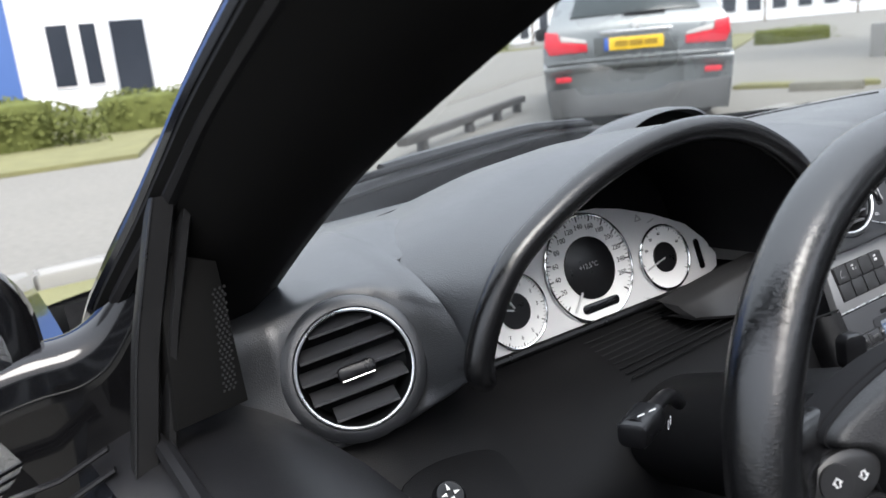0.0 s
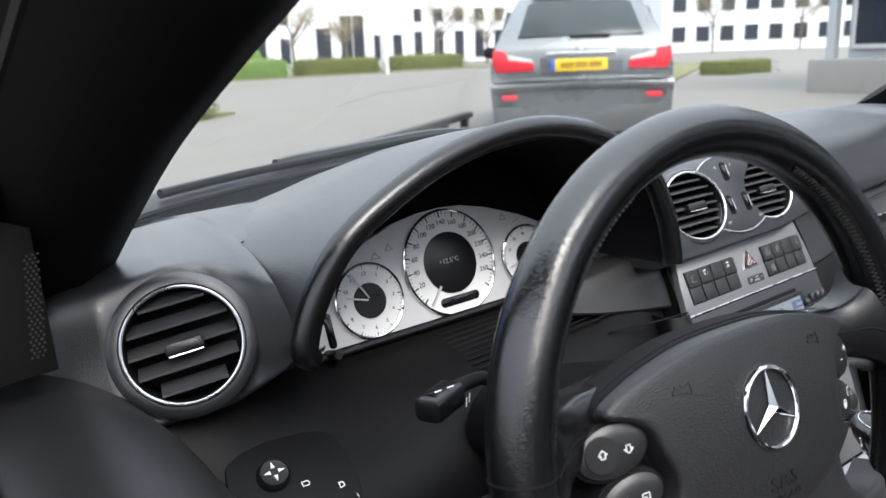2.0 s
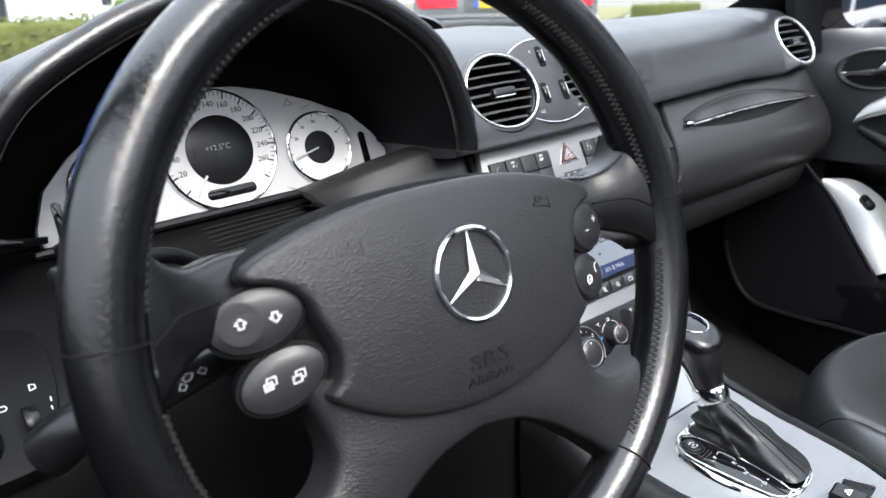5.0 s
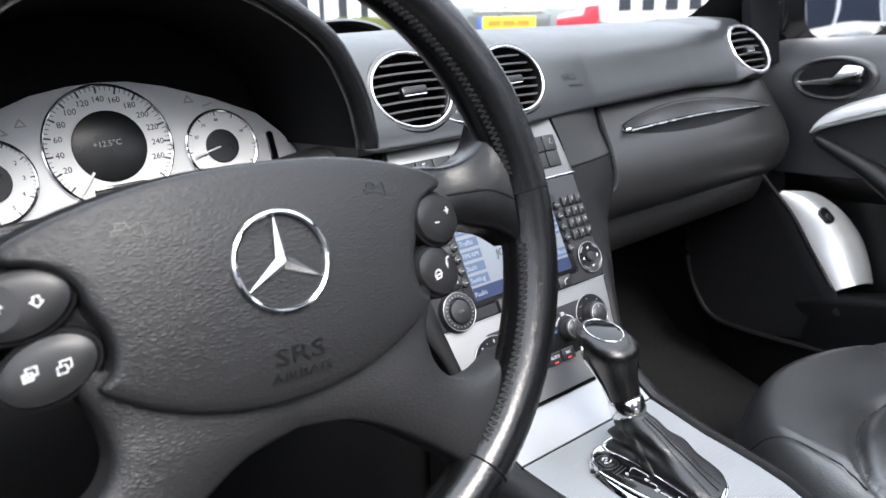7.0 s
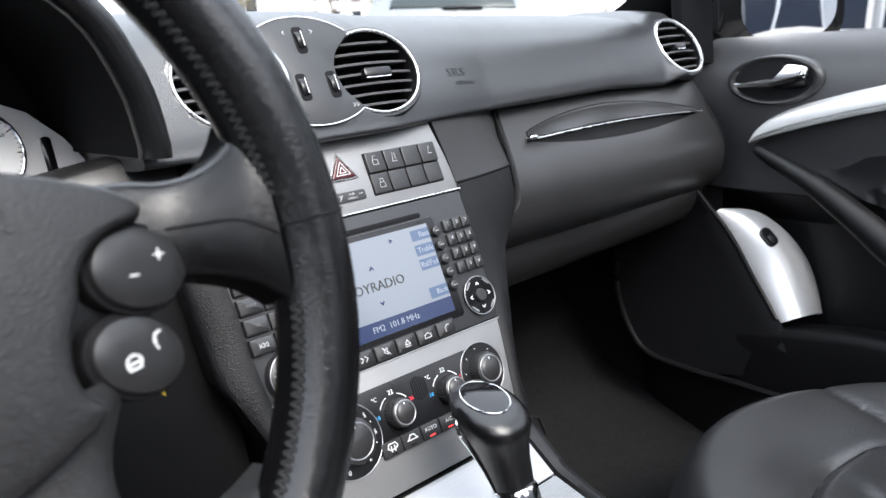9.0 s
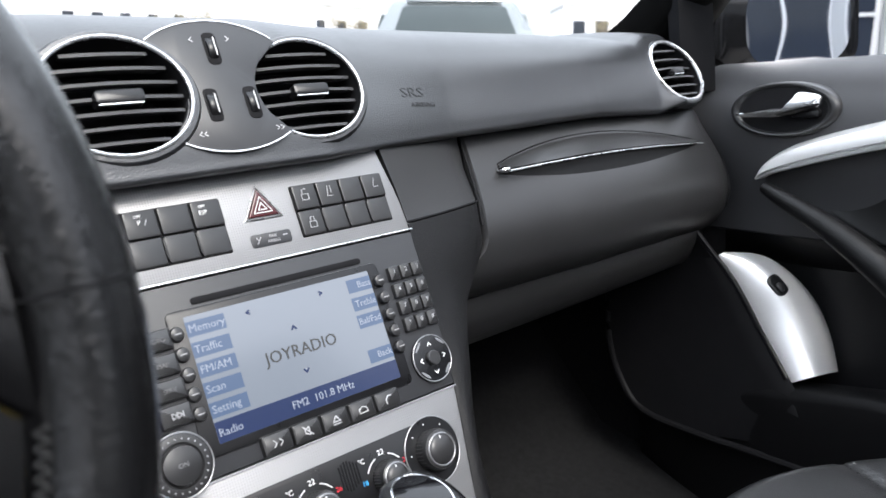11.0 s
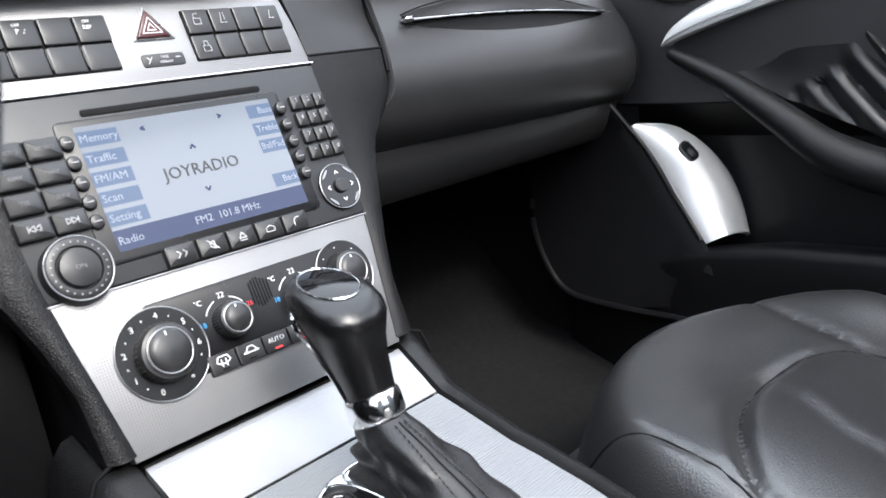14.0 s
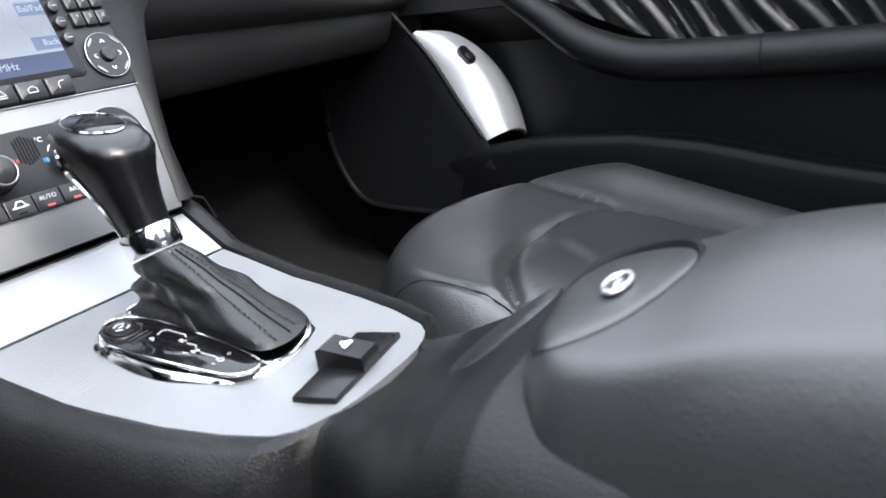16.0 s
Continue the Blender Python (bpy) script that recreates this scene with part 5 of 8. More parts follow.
round_knob(-0.0620, -0.0520, 0.0268, 0.0168, 0.0118, [225, 185, 145, 105, 62, 20, -22], [(248, "0"), (205, "1"), (165, "2"), (125, "3"), (82, "4"), (38, "5"), (-2, "6"), (-60, "*")])
round_knob(0.0740, -0.0435, 0.0225, 0.0138, 0.0098, [215, 175, 135, 95, 50, 10, -30], [])
for x in (-0.0170, 0.0350):
    round_knob(x, -0.0475, 0.0112, 0.0110, 0.0082, [], [])
    q = KM @ T(x, -0.0475, 0.0027)
    arc = lambda a0, a1, r: [(r * math.cos(radians(a)), r * math.sin(radians(a))) for a in np.linspace(a0, a1, 8)]
    part("scale_arc", strokes(q, [arc(150, 112, 0.0150), arc(70, 36, 0.0150)], 0.0007), WHITE, climate)
    writing("dial_text", q @ T(0, 0.0165), "22", 0.0050, WHITE, climate)
    writing("dial_text", q @ T(-0.0170, 0.002), "18", 0.0044, BLUE, climate)
    writing("dial_text", q @ T(0.0165, 0.006), "26", 0.0044, RED, climate)
    writing("dial_text", q @ T(-0.0155, 0.0155), "\u00b0C", 0.0046, WHITE, climate)
for i in range(7):
    hgt = 0.020 - abs(i - 2.5) * 0.0022
    part("grille_slot", slab(KM, rrect(0.0011, hgt, 0.0005, 2, 0.0030 + i * 0.0021, -0.0365), 0.0024, 0.0029), DEEP, climate)
for i in range(4):
    x = -0.0310 + i * 0.0185
    b = part("climate_key", slab(KM, rrect(0.0178, 0.0118, 0.0008, 2, x, -0.0695), 0, 0.0048, 0.0008), KEYCAP, climate)
    part("key_lamp", slab(KM, rrect(0.0050, 0.0009, 0.0003, 2, x, -0.0733), 0.0046, 0.0051), LED if i > 1 else DEEP, b)
writing("key_text", KM @ T(0.0060, -0.0680, 0.0050), "AUTO", 0.0042, WHITE, climate)
writing("key_text", KM @ T(0.0245, -0.0680, 0.0050), "A/C", 0.0042, WHITE, climate)
marks("key_symbol", KM @ T(0, -0.0685, 0.0049), [[(-0.0355, 0.0), (-0.034, 0.003), (-0.028, 0.003), (-0.0265, 0.0), (-0.029, -0.0015), (-0.033, -0.0015), (-0.0355, 0.0)], [(-0.0325, -0.003), (-0.0325, 0.001)], [(-0.0295, -0.003), (-0.0295, 0.001)], [(-0.0175, -0.001), (-0.0155, 0.0), (-0.014, 0.0025), (-0.0105, 0.0025), (-0.009, 0.0), (-0.0075, -0.001), (-0.0175, -0.001)]], 0.0008, WHITE, climate)

# ---- centre console ----
console = thing("centre_console", "black leather-look centre tunnel around aluminium trim", "console")
ZY = [(0.21, 0.594), (0.168, 0.582), (0.127, 0.558), (0.06, 0.545), (0.0, 0.540), (-0.05, 0.537), (-0.075, 0.538), (-0.095, 0.545), (-0.12, 0.558), (-0.145, 0.574), (-0.165, 0.582), (-0.20, 0.580), (-0.60, 0.575)]
ztop = lambda y: float(np.interp(y, [p[0] for p in ZY[::-1]], [p[1] for p in ZY[::-1]]))
OPEN = [(-0.6, 0.0), (-0.0735, 0.0), (-0.0725, 0.026), (-0.070, 0.037), (-0.065, 0.049), (-0.056, 0.060), (-0.03, 0.0715), (0.0, 0.079), (0.04, 0.085), (0.10, 0.091), (0.13, 0.0935), (0.21, 0.100)]


def tunnel_half(y, s):
    """Half a cross-section of the tunnel on one side, blending from the trim frame into the armrest foot."""
    o = float(np.interp(y, [p[0] for p in OPEN], [p[1] for p in OPEN]))
    o = o * 0.955 if s < 0 else o
    lip = max(o, 0.03)
    wide = float(np.interp(y, [-0.6, -0.1, 0.0, 0.13, 0.21], [0.026, 0.028, 0.030, 0.032, 0.030])) if s < 0 else float(np.interp(y, [-0.6, 0.0, 0.10, 0.16, 0.21], [0.018, 0.016, 0.018, 0.024, 0.030]))
    dip = -0.004 if o else 0.0
    front = [(0.0, dip), (o, dip), (lip + 0.003, 0.0025), (lip + wide * 0.42, 0.0050), (lip + wide * 0.72, 0.0025), (lip + wide, -0.008), (lip + wide + 0.005, -0.03), (lip + wide + 0.008, -0.09), (lip + wide + 0.010, -0.25)]
    back = [(0.0, 0.0), (0.03, 0.0), (0.05, -0.001), (0.065, -0.004), (0.080, -0.011), (0.092, -0.024), (0.098, -0.045), (0.100, -0.09), (0.100, -0.25)]
    k = min(1.0, max(0.0, (-0.073 - y) / 0.065))
    k = k * k * (3 - 2 * k)
    return [(a + (c - a) * k, b + (d - b) * k) for (a, b), (c, d) in zip(front, back)]


rows = []
for y in list(np.linspace(0.21, -0.05, 60)) + list(np.linspace(-0.052, -0.18, 80)) + list(np.linspace(-0.19, -0.60, 30)):
    z = ztop(y)
    rows.append([Vector((-x, y, z + dz)) for x, dz in tunnel_half(y, -1)[::-1]] + [Vector((x, y, z + dz)) for x, dz in tunnel_half(y, 1)[1:]])
part("tunnel_cover", grid(rows), CONSOLE, console)
for s in (1, -1):
    part("joint_line", tube([(s * x, y, z) for x, y, z in ((0.096, 0.168, 0.590), (0.106, 0.167, 0.593), (0.118, 0.166, 0.588), (0.126, 0.166, 0.57))], 0.0013, 6), DEEP, console)


def tray(y0, y1, half_w, mat, name, parent, n=16, z_up=0.0015):
    rr = []
    for y in np.linspace(y0, y1, n):
        w = half_w(y)
        rr.append([Vector((x, y, ztop(y) + z_up)) for x in np.linspace(-w * 0.955, w, 14)])
    bm = grid(rr)
    edge = [r[0] for r in rr] + rr[-1][1:] + [r[-1] for r in rr[::-1]][1:] + rr[0][::-1][1:-1]
    grid([edge, [p + Vector((0, 0, -0.005)) for p in edge]], True, False, bm)
    bmesh.ops.remove_doubles(bm, verts=bm.verts, dist=1e-6)
    return part(name, bm, mat, parent)


trim_a = thing("ashtray_lid", "plain aluminium ashtray lid on the centre console", "ashtray")
tray(0.1660, 0.1285, lambda y: 0.0925 + (y - 0.1285) * 0.10, ALU_LID, "lid", trim_a)
part("lid_shadow_gap", tube([(x, 0.1672, ztop(0.1672) + 0.0004) for x in (-0.092, 0, 0.092)], 0.0016, 6), DEEP, trim_a)
trim_b = thing("shift_surround", "ribbed aluminium trim plate around the gear selector", "trim plate")
tray(0.1265, -0.0705, lambda y: float(np.interp(y, [-0.0705, -0.0698, -0.067, -0.062, -0.053, -0.03, 0.0, 0.04, 0.10, 0.13], [0.022, 0.030, 0.042, 0.053, 0.062, 0.0715, 0.079, 0.085, 0.0905, 0.0925])), ALU_RIB, "plate", trim_b, 110)
part("gap", tube([(x, 0.1275, ztop(0.1275) + 0.0006) for x in (-0.089, 0, 0.089)], 0.0012, 6), DEEP, trim_b)

# ---- gear selector ----
gear = thing("gear_selector", "automatic gear lever with leather boot and chrome collar", "gear lever")
slope = math.atan2(ztop(0.10) - ztop(0.0), 0.10)
GC = Vector((-0.0085, 0.045))
GM = Matrix.Translation((GC.x, GC.y, ztop(0.045) + 0.001)) @ Matrix.Rotation(slope, 4, "X")
plan = lambda pts, n=4: [tuple(p)[:2] for p in smooth_path([(x - GC.x, y - GC.y, 0) for x, y in pts], n, True)]
gout = plan([(-0.0358, 0.0001), (-0.0253, -0.0086), (-0.0102, -0.0137), (0.0102, -0.0117), (0.0300, -0.0045), (0.0386, 0.0025), (0.0445, 0.015), (0.0465, 0.035), (0.0455, 0.06), (0.040, 0.088), (0.028, 0.105), (0.012, 0.1115), (-0.005, 0.1110), (-0.0215, 0.1100), (-0.0375, 0.0984), (-0.0444, 0.0831), (-0.0483, 0.0555), (-0.0470, 0.0316), (-0.0415, 0.0135)], 5)
part("bezel", grid([[GM @ Vector((x, y, z)) for x, y in (inset(gout, d) if d else gout)] for d, z in ((0.0, -0.001), (0.0, 0.0008), (0.0012, 0.0023), (0.0026, 0.0038), (0.0042, 0.0048), (0.0056, 0.0050), (0.0066, 0.0046))], True, True), CHROME, gear, "bright chrome bezel")
gp = plan([(-0.0325, -0.0008), (-0.0253, -0.0070), (-0.0186, -0.0066), (-0.0146, -0.0021), (-0.0122, 0.0107), (-0.0105, 0.0326), (-0.0100, 0.0633), (-0.0115, 0.080), (-0.0155, 0.0923), (-0.0229, 0.0992), (-0.0335, 0.0944), (-0.0400, 0.0850), (-0.0424, 0.0760), (-0.0418, 0.0608), (-0.0390, 0.0351), (-0.0361, 0.0144)], 5)
gate = part("gate_plate", slab(GM, gp, 0.0, 0.0080, 0.0010), GLOSS, gear, "glossy black gate plate with white letters")
part("gate_rim", tube([GM @ Vector((x, y, 0.0072)) for x, y in inset(gp, -0.0005)], 0.0010, 8, closed=True), CHROME, gate, "thin chrome rim")
for c, x, y in (("P", -0.0273, 0.0606), ("R", -0.0207, 0.0453), ("N", -0.0251, 0.0310), ("D", -0.0250, 0.0129), ("+", -0.0184, 0.0136), ("-", -0.0300, 0.0134)):
    writing("gate_text", GM @ T(x - GC.x, y - GC.y, 0.0082) @ Matrix.Rotation(radians(-6), 4, "Z"), c, 0.0056 if c.isalpha() else 0.0044, PALE, gate)
part("gate_line", strokes(GM @ T(-GC.x, -GC.y), [[(-0.0225, 0.0624), (-0.0182, 0.0640), (-0.0160, 0.0618), (-0.0152, 0.0490), (-0.0168, 0.0470)], [(-0.0216, 0.0410), (-0.0206, 0.0352), (-0.0222, 0.0338)], [(-0.0250, 0.0272), (-0.0244, 0.0165)]], 0.0006, None, 0.0081), PALE, gate)
btn_at = GM @ T(-0.0290 - GC.x, 0.0835 - GC.y) @ Matrix.Rotation(radians(-6), 4, "Z")
mode = part("mode_button", slab(btn_at, rrect(0.0150, 0.0165, 0.0055, 6), 0.006, 0.0096, 0.0014, dome=0.0006), SMOOTH, gate)
part("mode_ring", tube([btn_at @ Vector((x, y, 0.0082)) for x, y in rrect(0.0182, 0.0196, 0.0070, 6)], 0.0006, 6, closed=True), KEYCAP, mode)
part("mode_mark", strokes(btn_at, [[(-0.0040, -0.0020), (-0.0012, -0.0036)], [(-0.0030, 0.0020), (0.0, 0.0040), (0.0030, 0.0020)], [(0.0012, -0.0036), (0.0040, -0.0020)], [(-0.0012, 0.0), (0.0012, 0.0)]], 0.0011, None, 0.0102), PALE, mode)
for dy in (0.0, 0.0034):
    part("gate_ridge", slab(GM @ T(-0.0290 - GC.x, 0.0668 + dy - GC.y) @ Matrix.Rotation(radians(6), 4, "Z"), rrect(0.0150, 0.0012, 0.0005, 3), 0.007, 0.0087, 0.0004), KEYCAP, gate)
for x, y in ((-0.0432, 0.0870), (-0.0446, 0.0800)):
    part("bezel_screw", lathe(GM @ T(x - GC.x, y - GC.y), [(0.0014, 0.002), (0.0014, 0.0050), (0.0009, 0.0052), (0.0, 0.0044)], 14), SMOOTH, gear)
lever = [Vector((0.010, 0.050, ztop(0.05))), Vector((0.0075, 0.087, 0.5965)), Vector((0.006, 0.112, 0.668))]
NB = 64
BASE = plan([(-0.0131, 0.0021), (-0.0094, -0.0060), (-0.0007, -0.0092), (0.0087, -0.0090), (0.0225, -0.0040), (0.0338, 0.0058), (0.0395, 0.0163), (0.0412, 0.0294), (0.0405, 0.060), (0.0355, 0.085), (0.024, 0.100), (0.008, 0.1055), (-0.006, 0.1050), (-0.0095, 0.1000), (-0.0090, 0.083), (-0.0090, 0.0633), (-0.0095, 0.0326), (-0.0115, 0.0107)], 10)


def boot_base(a):
    """The foot of the boot in the direction a, seen from its middle."""
    mid = Vector((0.014 - GC.x, 0.045 - GC.y))
    return min((Vector(p) - mid for p in BASE), key=lambda d: abs((math.atan2(d.y, d.x) - a + math.pi) % (2 * math.pi) - math.pi))


foot_mid = GM @ Vector((0.014 - GC.x, 0.045 - GC.y, 0.0048))
throat = lever[1] - Vector((0, 0.002, 0.007))
rows = []
for i in range(27):
    t = i / 26
    c = foot_mid.lerp(throat, t ** 0.95)
    k = (1 - t) ** 1.22
    row = []
    for j in range(NB):
        a = 2 * math.pi * j / NB
        d = boot_base(a)
        q = Vector((d.x * k + 0.0142 * math.cos(a) * (1 - k), d.y * k + 0.0150 * math.sin(a) * (1 - k), 0))
        p = c + q
        side = 0.5 + 0.5 * math.cos(a - radians(160))
        amp = math.sin(math.pi * t) ** 0.8
        wave = 0.0024 * math.sin(2 * math.pi * (2.3 * t + 0.22 * math.sin(a * 2 + 1.0))) * side + 0.0080 * noise.noise(Vector((math.cos(a) * 1.6, math.sin(a) * 1.6, t * 3.2))) + 0.0012 * noise.noise(p * 70)
        ridge = 0.0030 * math.exp(-(((a - radians(262)) / 0.22) ** 2))
        row.append(p + q.normalized() * ((wave + ridge) * amp) + Vector((0, 0, -0.006 * math.sin(a) * t)))
    rows.append(row)
part("boot_rim", tube([GM @ Vector((x, y, 0.0054)) for x, y in inset(BASE, -0.0012)], 0.0008, 8, closed=True), CHROME, gear, "thin chrome rim round the boot")
boot_ob = part("boot", grid(rows, True, True), BOOT, gear, "folded black leather gear boot")
js = round(262 / 360 * NB)
for dj in (-2, 0, 2):
    for k in range(1, 25) if dj else (1,):
        if dj:
            a, b = rows[k][js + dj], rows[k + 1][js + dj]
            part("boot_stitch", tube([a.lerp(b, 0.2) + Vector((-0.0003, -0.0007, 0.0006)), a.lerp(b, 0.8) + Vector((-0.0003, -0.0007, 0.0006))], 0.00045, 5), STITCH, boot_ob)
        else:
            part("boot_seam", tube([rows[i][js] + Vector((-0.0001, -0.0002, 0.0002)) for i in range(1, 26)], 0.0005, 5), DEEP, boot_ob)
LX = (lever[2] - lever[1]).normalized()
LMX = frame_at(lever[1], LX, (0, 1, 0))
part("collar", lathe(LMX, [(0.0150, -0.006), (0.0158, -0.004), (0.0158, 0.006), (0.0148, 0.0085)], 36, sy=1.1), CHROME, gear, "chrome collar")
TOPN = Vector((-0.05, -0.22, 0.97)).normalized()


def knob_frame(h):
    """The knob leans with the lever below and turns its top towards the seats."""
    k = min(1.0, max(0.0, (h - 0.02) / 0.05))
    return frame_at(LMX @ Vector((0, 0, h)), LX.lerp(TOPN, k), (0, 1, 0))


rows = []
for h, a, b, off in ((0.004, 0.0128, 0.0140, 0.0), (0.012, 0.0138, 0.0152, 0.0), (0.026, 0.0155, 0.0175, 0.000), (0.040, 0.0182, 0.0208, 0.000), (0.050, 0.0212, 0.0248, 0.000), (0.058, 0.0232, 0.0280, 0.000), (0.064, 0.0234, 0.0284, 0.000), (0.0695, 0.0215, 0.0265, 0.0), (0.0725, 0.0175, 0.0225, 0.0), (0.0730, 0.010, 0.013, 0.0)):
    rows.append([knob_frame(h) @ Vector((a * math.copysign(abs(math.cos(t)) ** 0.8, math.cos(t)), off + b * math.copysign(abs(math.sin(t)) ** 0.85, math.sin(t)), 0)) for t in (2 * math.pi * j / 40 for j in range(40))])
kn = part("knob", grid(rows, True, True), LEATHER, gear, "smooth black leather gear knob")
part("knob_cap", slab(knob_frame(0.0728), ellipse(0.0150, 0.0195, 36), -0.003, 0.0012, 0.0008), GLOSS, kn)
part("cap_ring", tube([knob_frame(0.0728) @ Vector((0.0152 * math.cos(a), 0.0197 * math.sin(a), 0.0006)) for a in np.linspace(0, 2 * math.pi, 41)[:-1]], 0.0006, 6, closed=True), CHROME, kn)
part("knob_strip", tube(smooth_path([LMX @ Vector((-x, -y, h)) for x, y, h in ((0.0125, -0.004, 0.004), (0.0150, -0.006, 0.024), (0.0180, -0.010, 0.042), (0.0215, -0.012, 0.054), (0.0228, -0.010, 0.062), (0.020, -0.010, 0.069))], 4), 0.0013, 6), CHROME, kn)

roof_switch = thing("roof_switch", "black rocker switch with white car symbol in aluminium trim", "switch")
RM = Matrix.Translation((0.0050, -0.0455, ztop(-0.045) + 0.0015)) @ Matrix.Rotation(radians(9), 4, "Z")
part("switch_base", slab(RM, [(-0.0355, -0.0125), (0.0365, -0.0125), (0.0335, 0.0125), (-0.0375, 0.0100)], -0.002, 0.0035, 0.0012), SMOOTH, roof_switch)
key = part("switch_key", grid([[RM @ Vector((x, y, z)) for y, z in ((-0.0135, 0.002), (-0.0140, 0.0075), (-0.0125, 0.0100), (0.0, 0.0118), (0.0105, 0.0135), (0.0130, 0.0120), (0.0125, 0.002))] for x in (-0.0085, -0.0080, 0.0085, 0.0090)], False, True), SMOOTH, roof_switch)
KF = RM @ Matrix.Translation((0.0005, -0.0005, 0.0121)) @ Matrix.Rotation(radians(8), 4, "X")
part("switch_mark", strokes(KF, [[(-0.0040, -0.0012), (-0.0034, 0.0006), (0.0034, 0.0006), (0.0042, -0.0012), (-0.0040, -0.0012)], [(-0.0022, 0.0006), (-0.0010, 0.0030), (0.0014, 0.0034)], [(0.0016, 0.0022), (0.0026, 0.0008)]], 0.0008, None, 0.0006), WHITE, key)

armrest = thing("armrest_box", "padded black armrest box lid with front latch", "armrest")
LID = [(-0.62, 0.088, 0.632, 0.050), (-0.40, 0.088, 0.631, 0.050), (-0.30, 0.0878, 0.628, 0.050), (-0.25, 0.0865, 0.621, 0.046), (-0.215, 0.0835, 0.609, 0.034), (-0.19, 0.076, 0.602, 0.022), (-0.178, 0.064, 0.598, 0.016), (-0.170, 0.046, 0.5945, 0.012), (-0.165, 0.022, 0.591, 0.010)]
LID_A = smooth_path([(y, w, z) for y, w, z, c in LID], 8)
LID_B = smooth_path([(y, c, 0) for y, w, z, c in LID], 8)


def lid_half(y):
    return float(np.interp(y, [p.x for p in LID_A], [p.y for p in LID_A]))


def lid_z(x, y):
    u = min(1.0, abs(x) / lid_half(y))
    top = float(np.interp(y, [p.x for p in LID_A], [p.z for p in LID_A]))
    return top - 0.016 * (x / 0.0865) ** 2 - float(np.interp(y, [p.x for p in LID_B], [p.y for p in LID_B])) * max(0.0, (u - 0.72) / 0.28) ** 1.5


rows = []
for y in [p.x for p in LID_A[::-1]]:
    w = lid_half(y)
    us = [math.sin(math.pi / 2 * k / 24) for k in range(-24, 25)]
    row = [Vector((u * w, y, lid_z(u * w, y))) for u in us]
    rows.append([row[0] + Vector((0.004, 0, -0.012)), row[0] + Vector((0.0006, 0, -0.003))] + row + [row[-1] + Vector((-0.0006, 0, -0.003)), row[-1] + Vector((-0.004, 0, -0.012))])
rows = [[p + Vector((0, -0.004, -0.012)) for p in rows[0]]] + rows
part("lid", grid(rows, False, True), ARMHIDE, armrest)
part("lid_gap", tube([Vector((u * (lid_half(y) + 0.0018), y + 0.0018, lid_z(lid_half(y), y) - 0.002)) for u, y in [(-1, p.x) for p in LID_A[10::2]] + [(1, p.x) for p in LID_A[:10:-2]]], 0.0022, 8), DEEP, armrest)
lat = [tuple(p)[:2] for p in smooth_path([(-0.046, -0.1755, 0), (-0.0225, -0.1695, 0), (0.002, -0.1670, 0), (0.031, -0.1700, 0), (0.0435, -0.1800, 0), (0.042, -0.200, 0), (0.028, -0.2135, 0), (0.008, -0.2190, 0), (-0.012, -0.2170, 0), (-0.034, -0.2060, 0), (-0.046, -0.1900, 0)], 5, True)][::-1]
over = lambda pts, up: [Vector((x, y, lid_z(x, y) + up)) for x, y in pts]
mid_l = (-0.001, -0.190)
loops = [over(lat, -0.006), over(lat, 0.0002), over(inset(lat, 0.0006), 0.0006)] + [over([(mid_l[0] + (x - mid_l[0]) * q, mid_l[1] + (y - mid_l[1]) * q) for x, y in inset(lat, 0.0006)], 0.0008) for q in (0.85, 0.6, 0.35, 0.1)]
lt = part("latch", grid(loops, True, True), ARMHIDE, armrest, "smooth oval release latch")
part("latch_gap", tube(over(inset(lat, -0.0006), 0.0), [0.0004 + 0.0034 * max(0.0, min(1.0, (x - 0.005) / 0.030)) for x, y in lat], 6, closed=True), DEEP, lt)
AM = Matrix.Translation((-0.010, -0.1945, lid_z(-0.010, -0.1945) + 0.0012)) @ Matrix.Rotation(radians(-14), 4, "X") @ Matrix.Rotation(radians(-2), 4, "Y")
part("lock_ring", ring(AM @ T(0, 0, 0.0012), 0.0066, 0.0011, 36, 1.35, 0.78), SATIN, lt, "chrome oval lock ring")
part("lock_core", slab(AM, ellipse(0.0086, 0.0048, 24), -0.002, 0.0008, 0.0004), SMOOTH, lt)
part("lock_bar", slab(AM, rrect(0.0075, 0.0022, 0.001, 3), 0.0, 0.0016, 0.0004), SATIN, lt)
# Raised patch in paler skin: the reflection on the recess is put into colour.
rec = ellipse(0.040, 0.0175, 36, 0.018, -0.132, -8)
part("finger_recess", grid([[Vector((0.018 + (x - 0.018) * q, -0.132 + (y + 0.132) * q, ztop(-0.132 + (y + 0.132) * q) + up)) for x, y in rec] for q, up in ((1.0, -0.002), (0.97, 0.0012), (0.8, 0.0024), (0.5, 0.0030), (0.2, 0.0030))], True, True), SOFT, armrest, "smooth finger recess below the lid")

# ---- glovebox ----
glove = thing("glovebox", "charcoal glovebox lid with slim chrome-edged handle", "glovebox")


def glove_y(x):
    return 0.010 * max(0.0, (x - 0.24) / 0.35) ** 1.5 + 0.022 * max(0.0, (x - 0.598) / 0.030) ** 2


def lid_left(z):
    return float(np.interp(z, [0.70, 0.712, 0.7236, 0.744, 0.76, 0.784, 0.811, 0.842], [0.128, 0.143, 0.161, 0.198, 0.2035, 0.2085, 0.2160, 0.2225]))


def lid_right(z):
    return 0.629 - 0.015 * min(1.0, max(0.0, (0.83 - z) / 0.11))


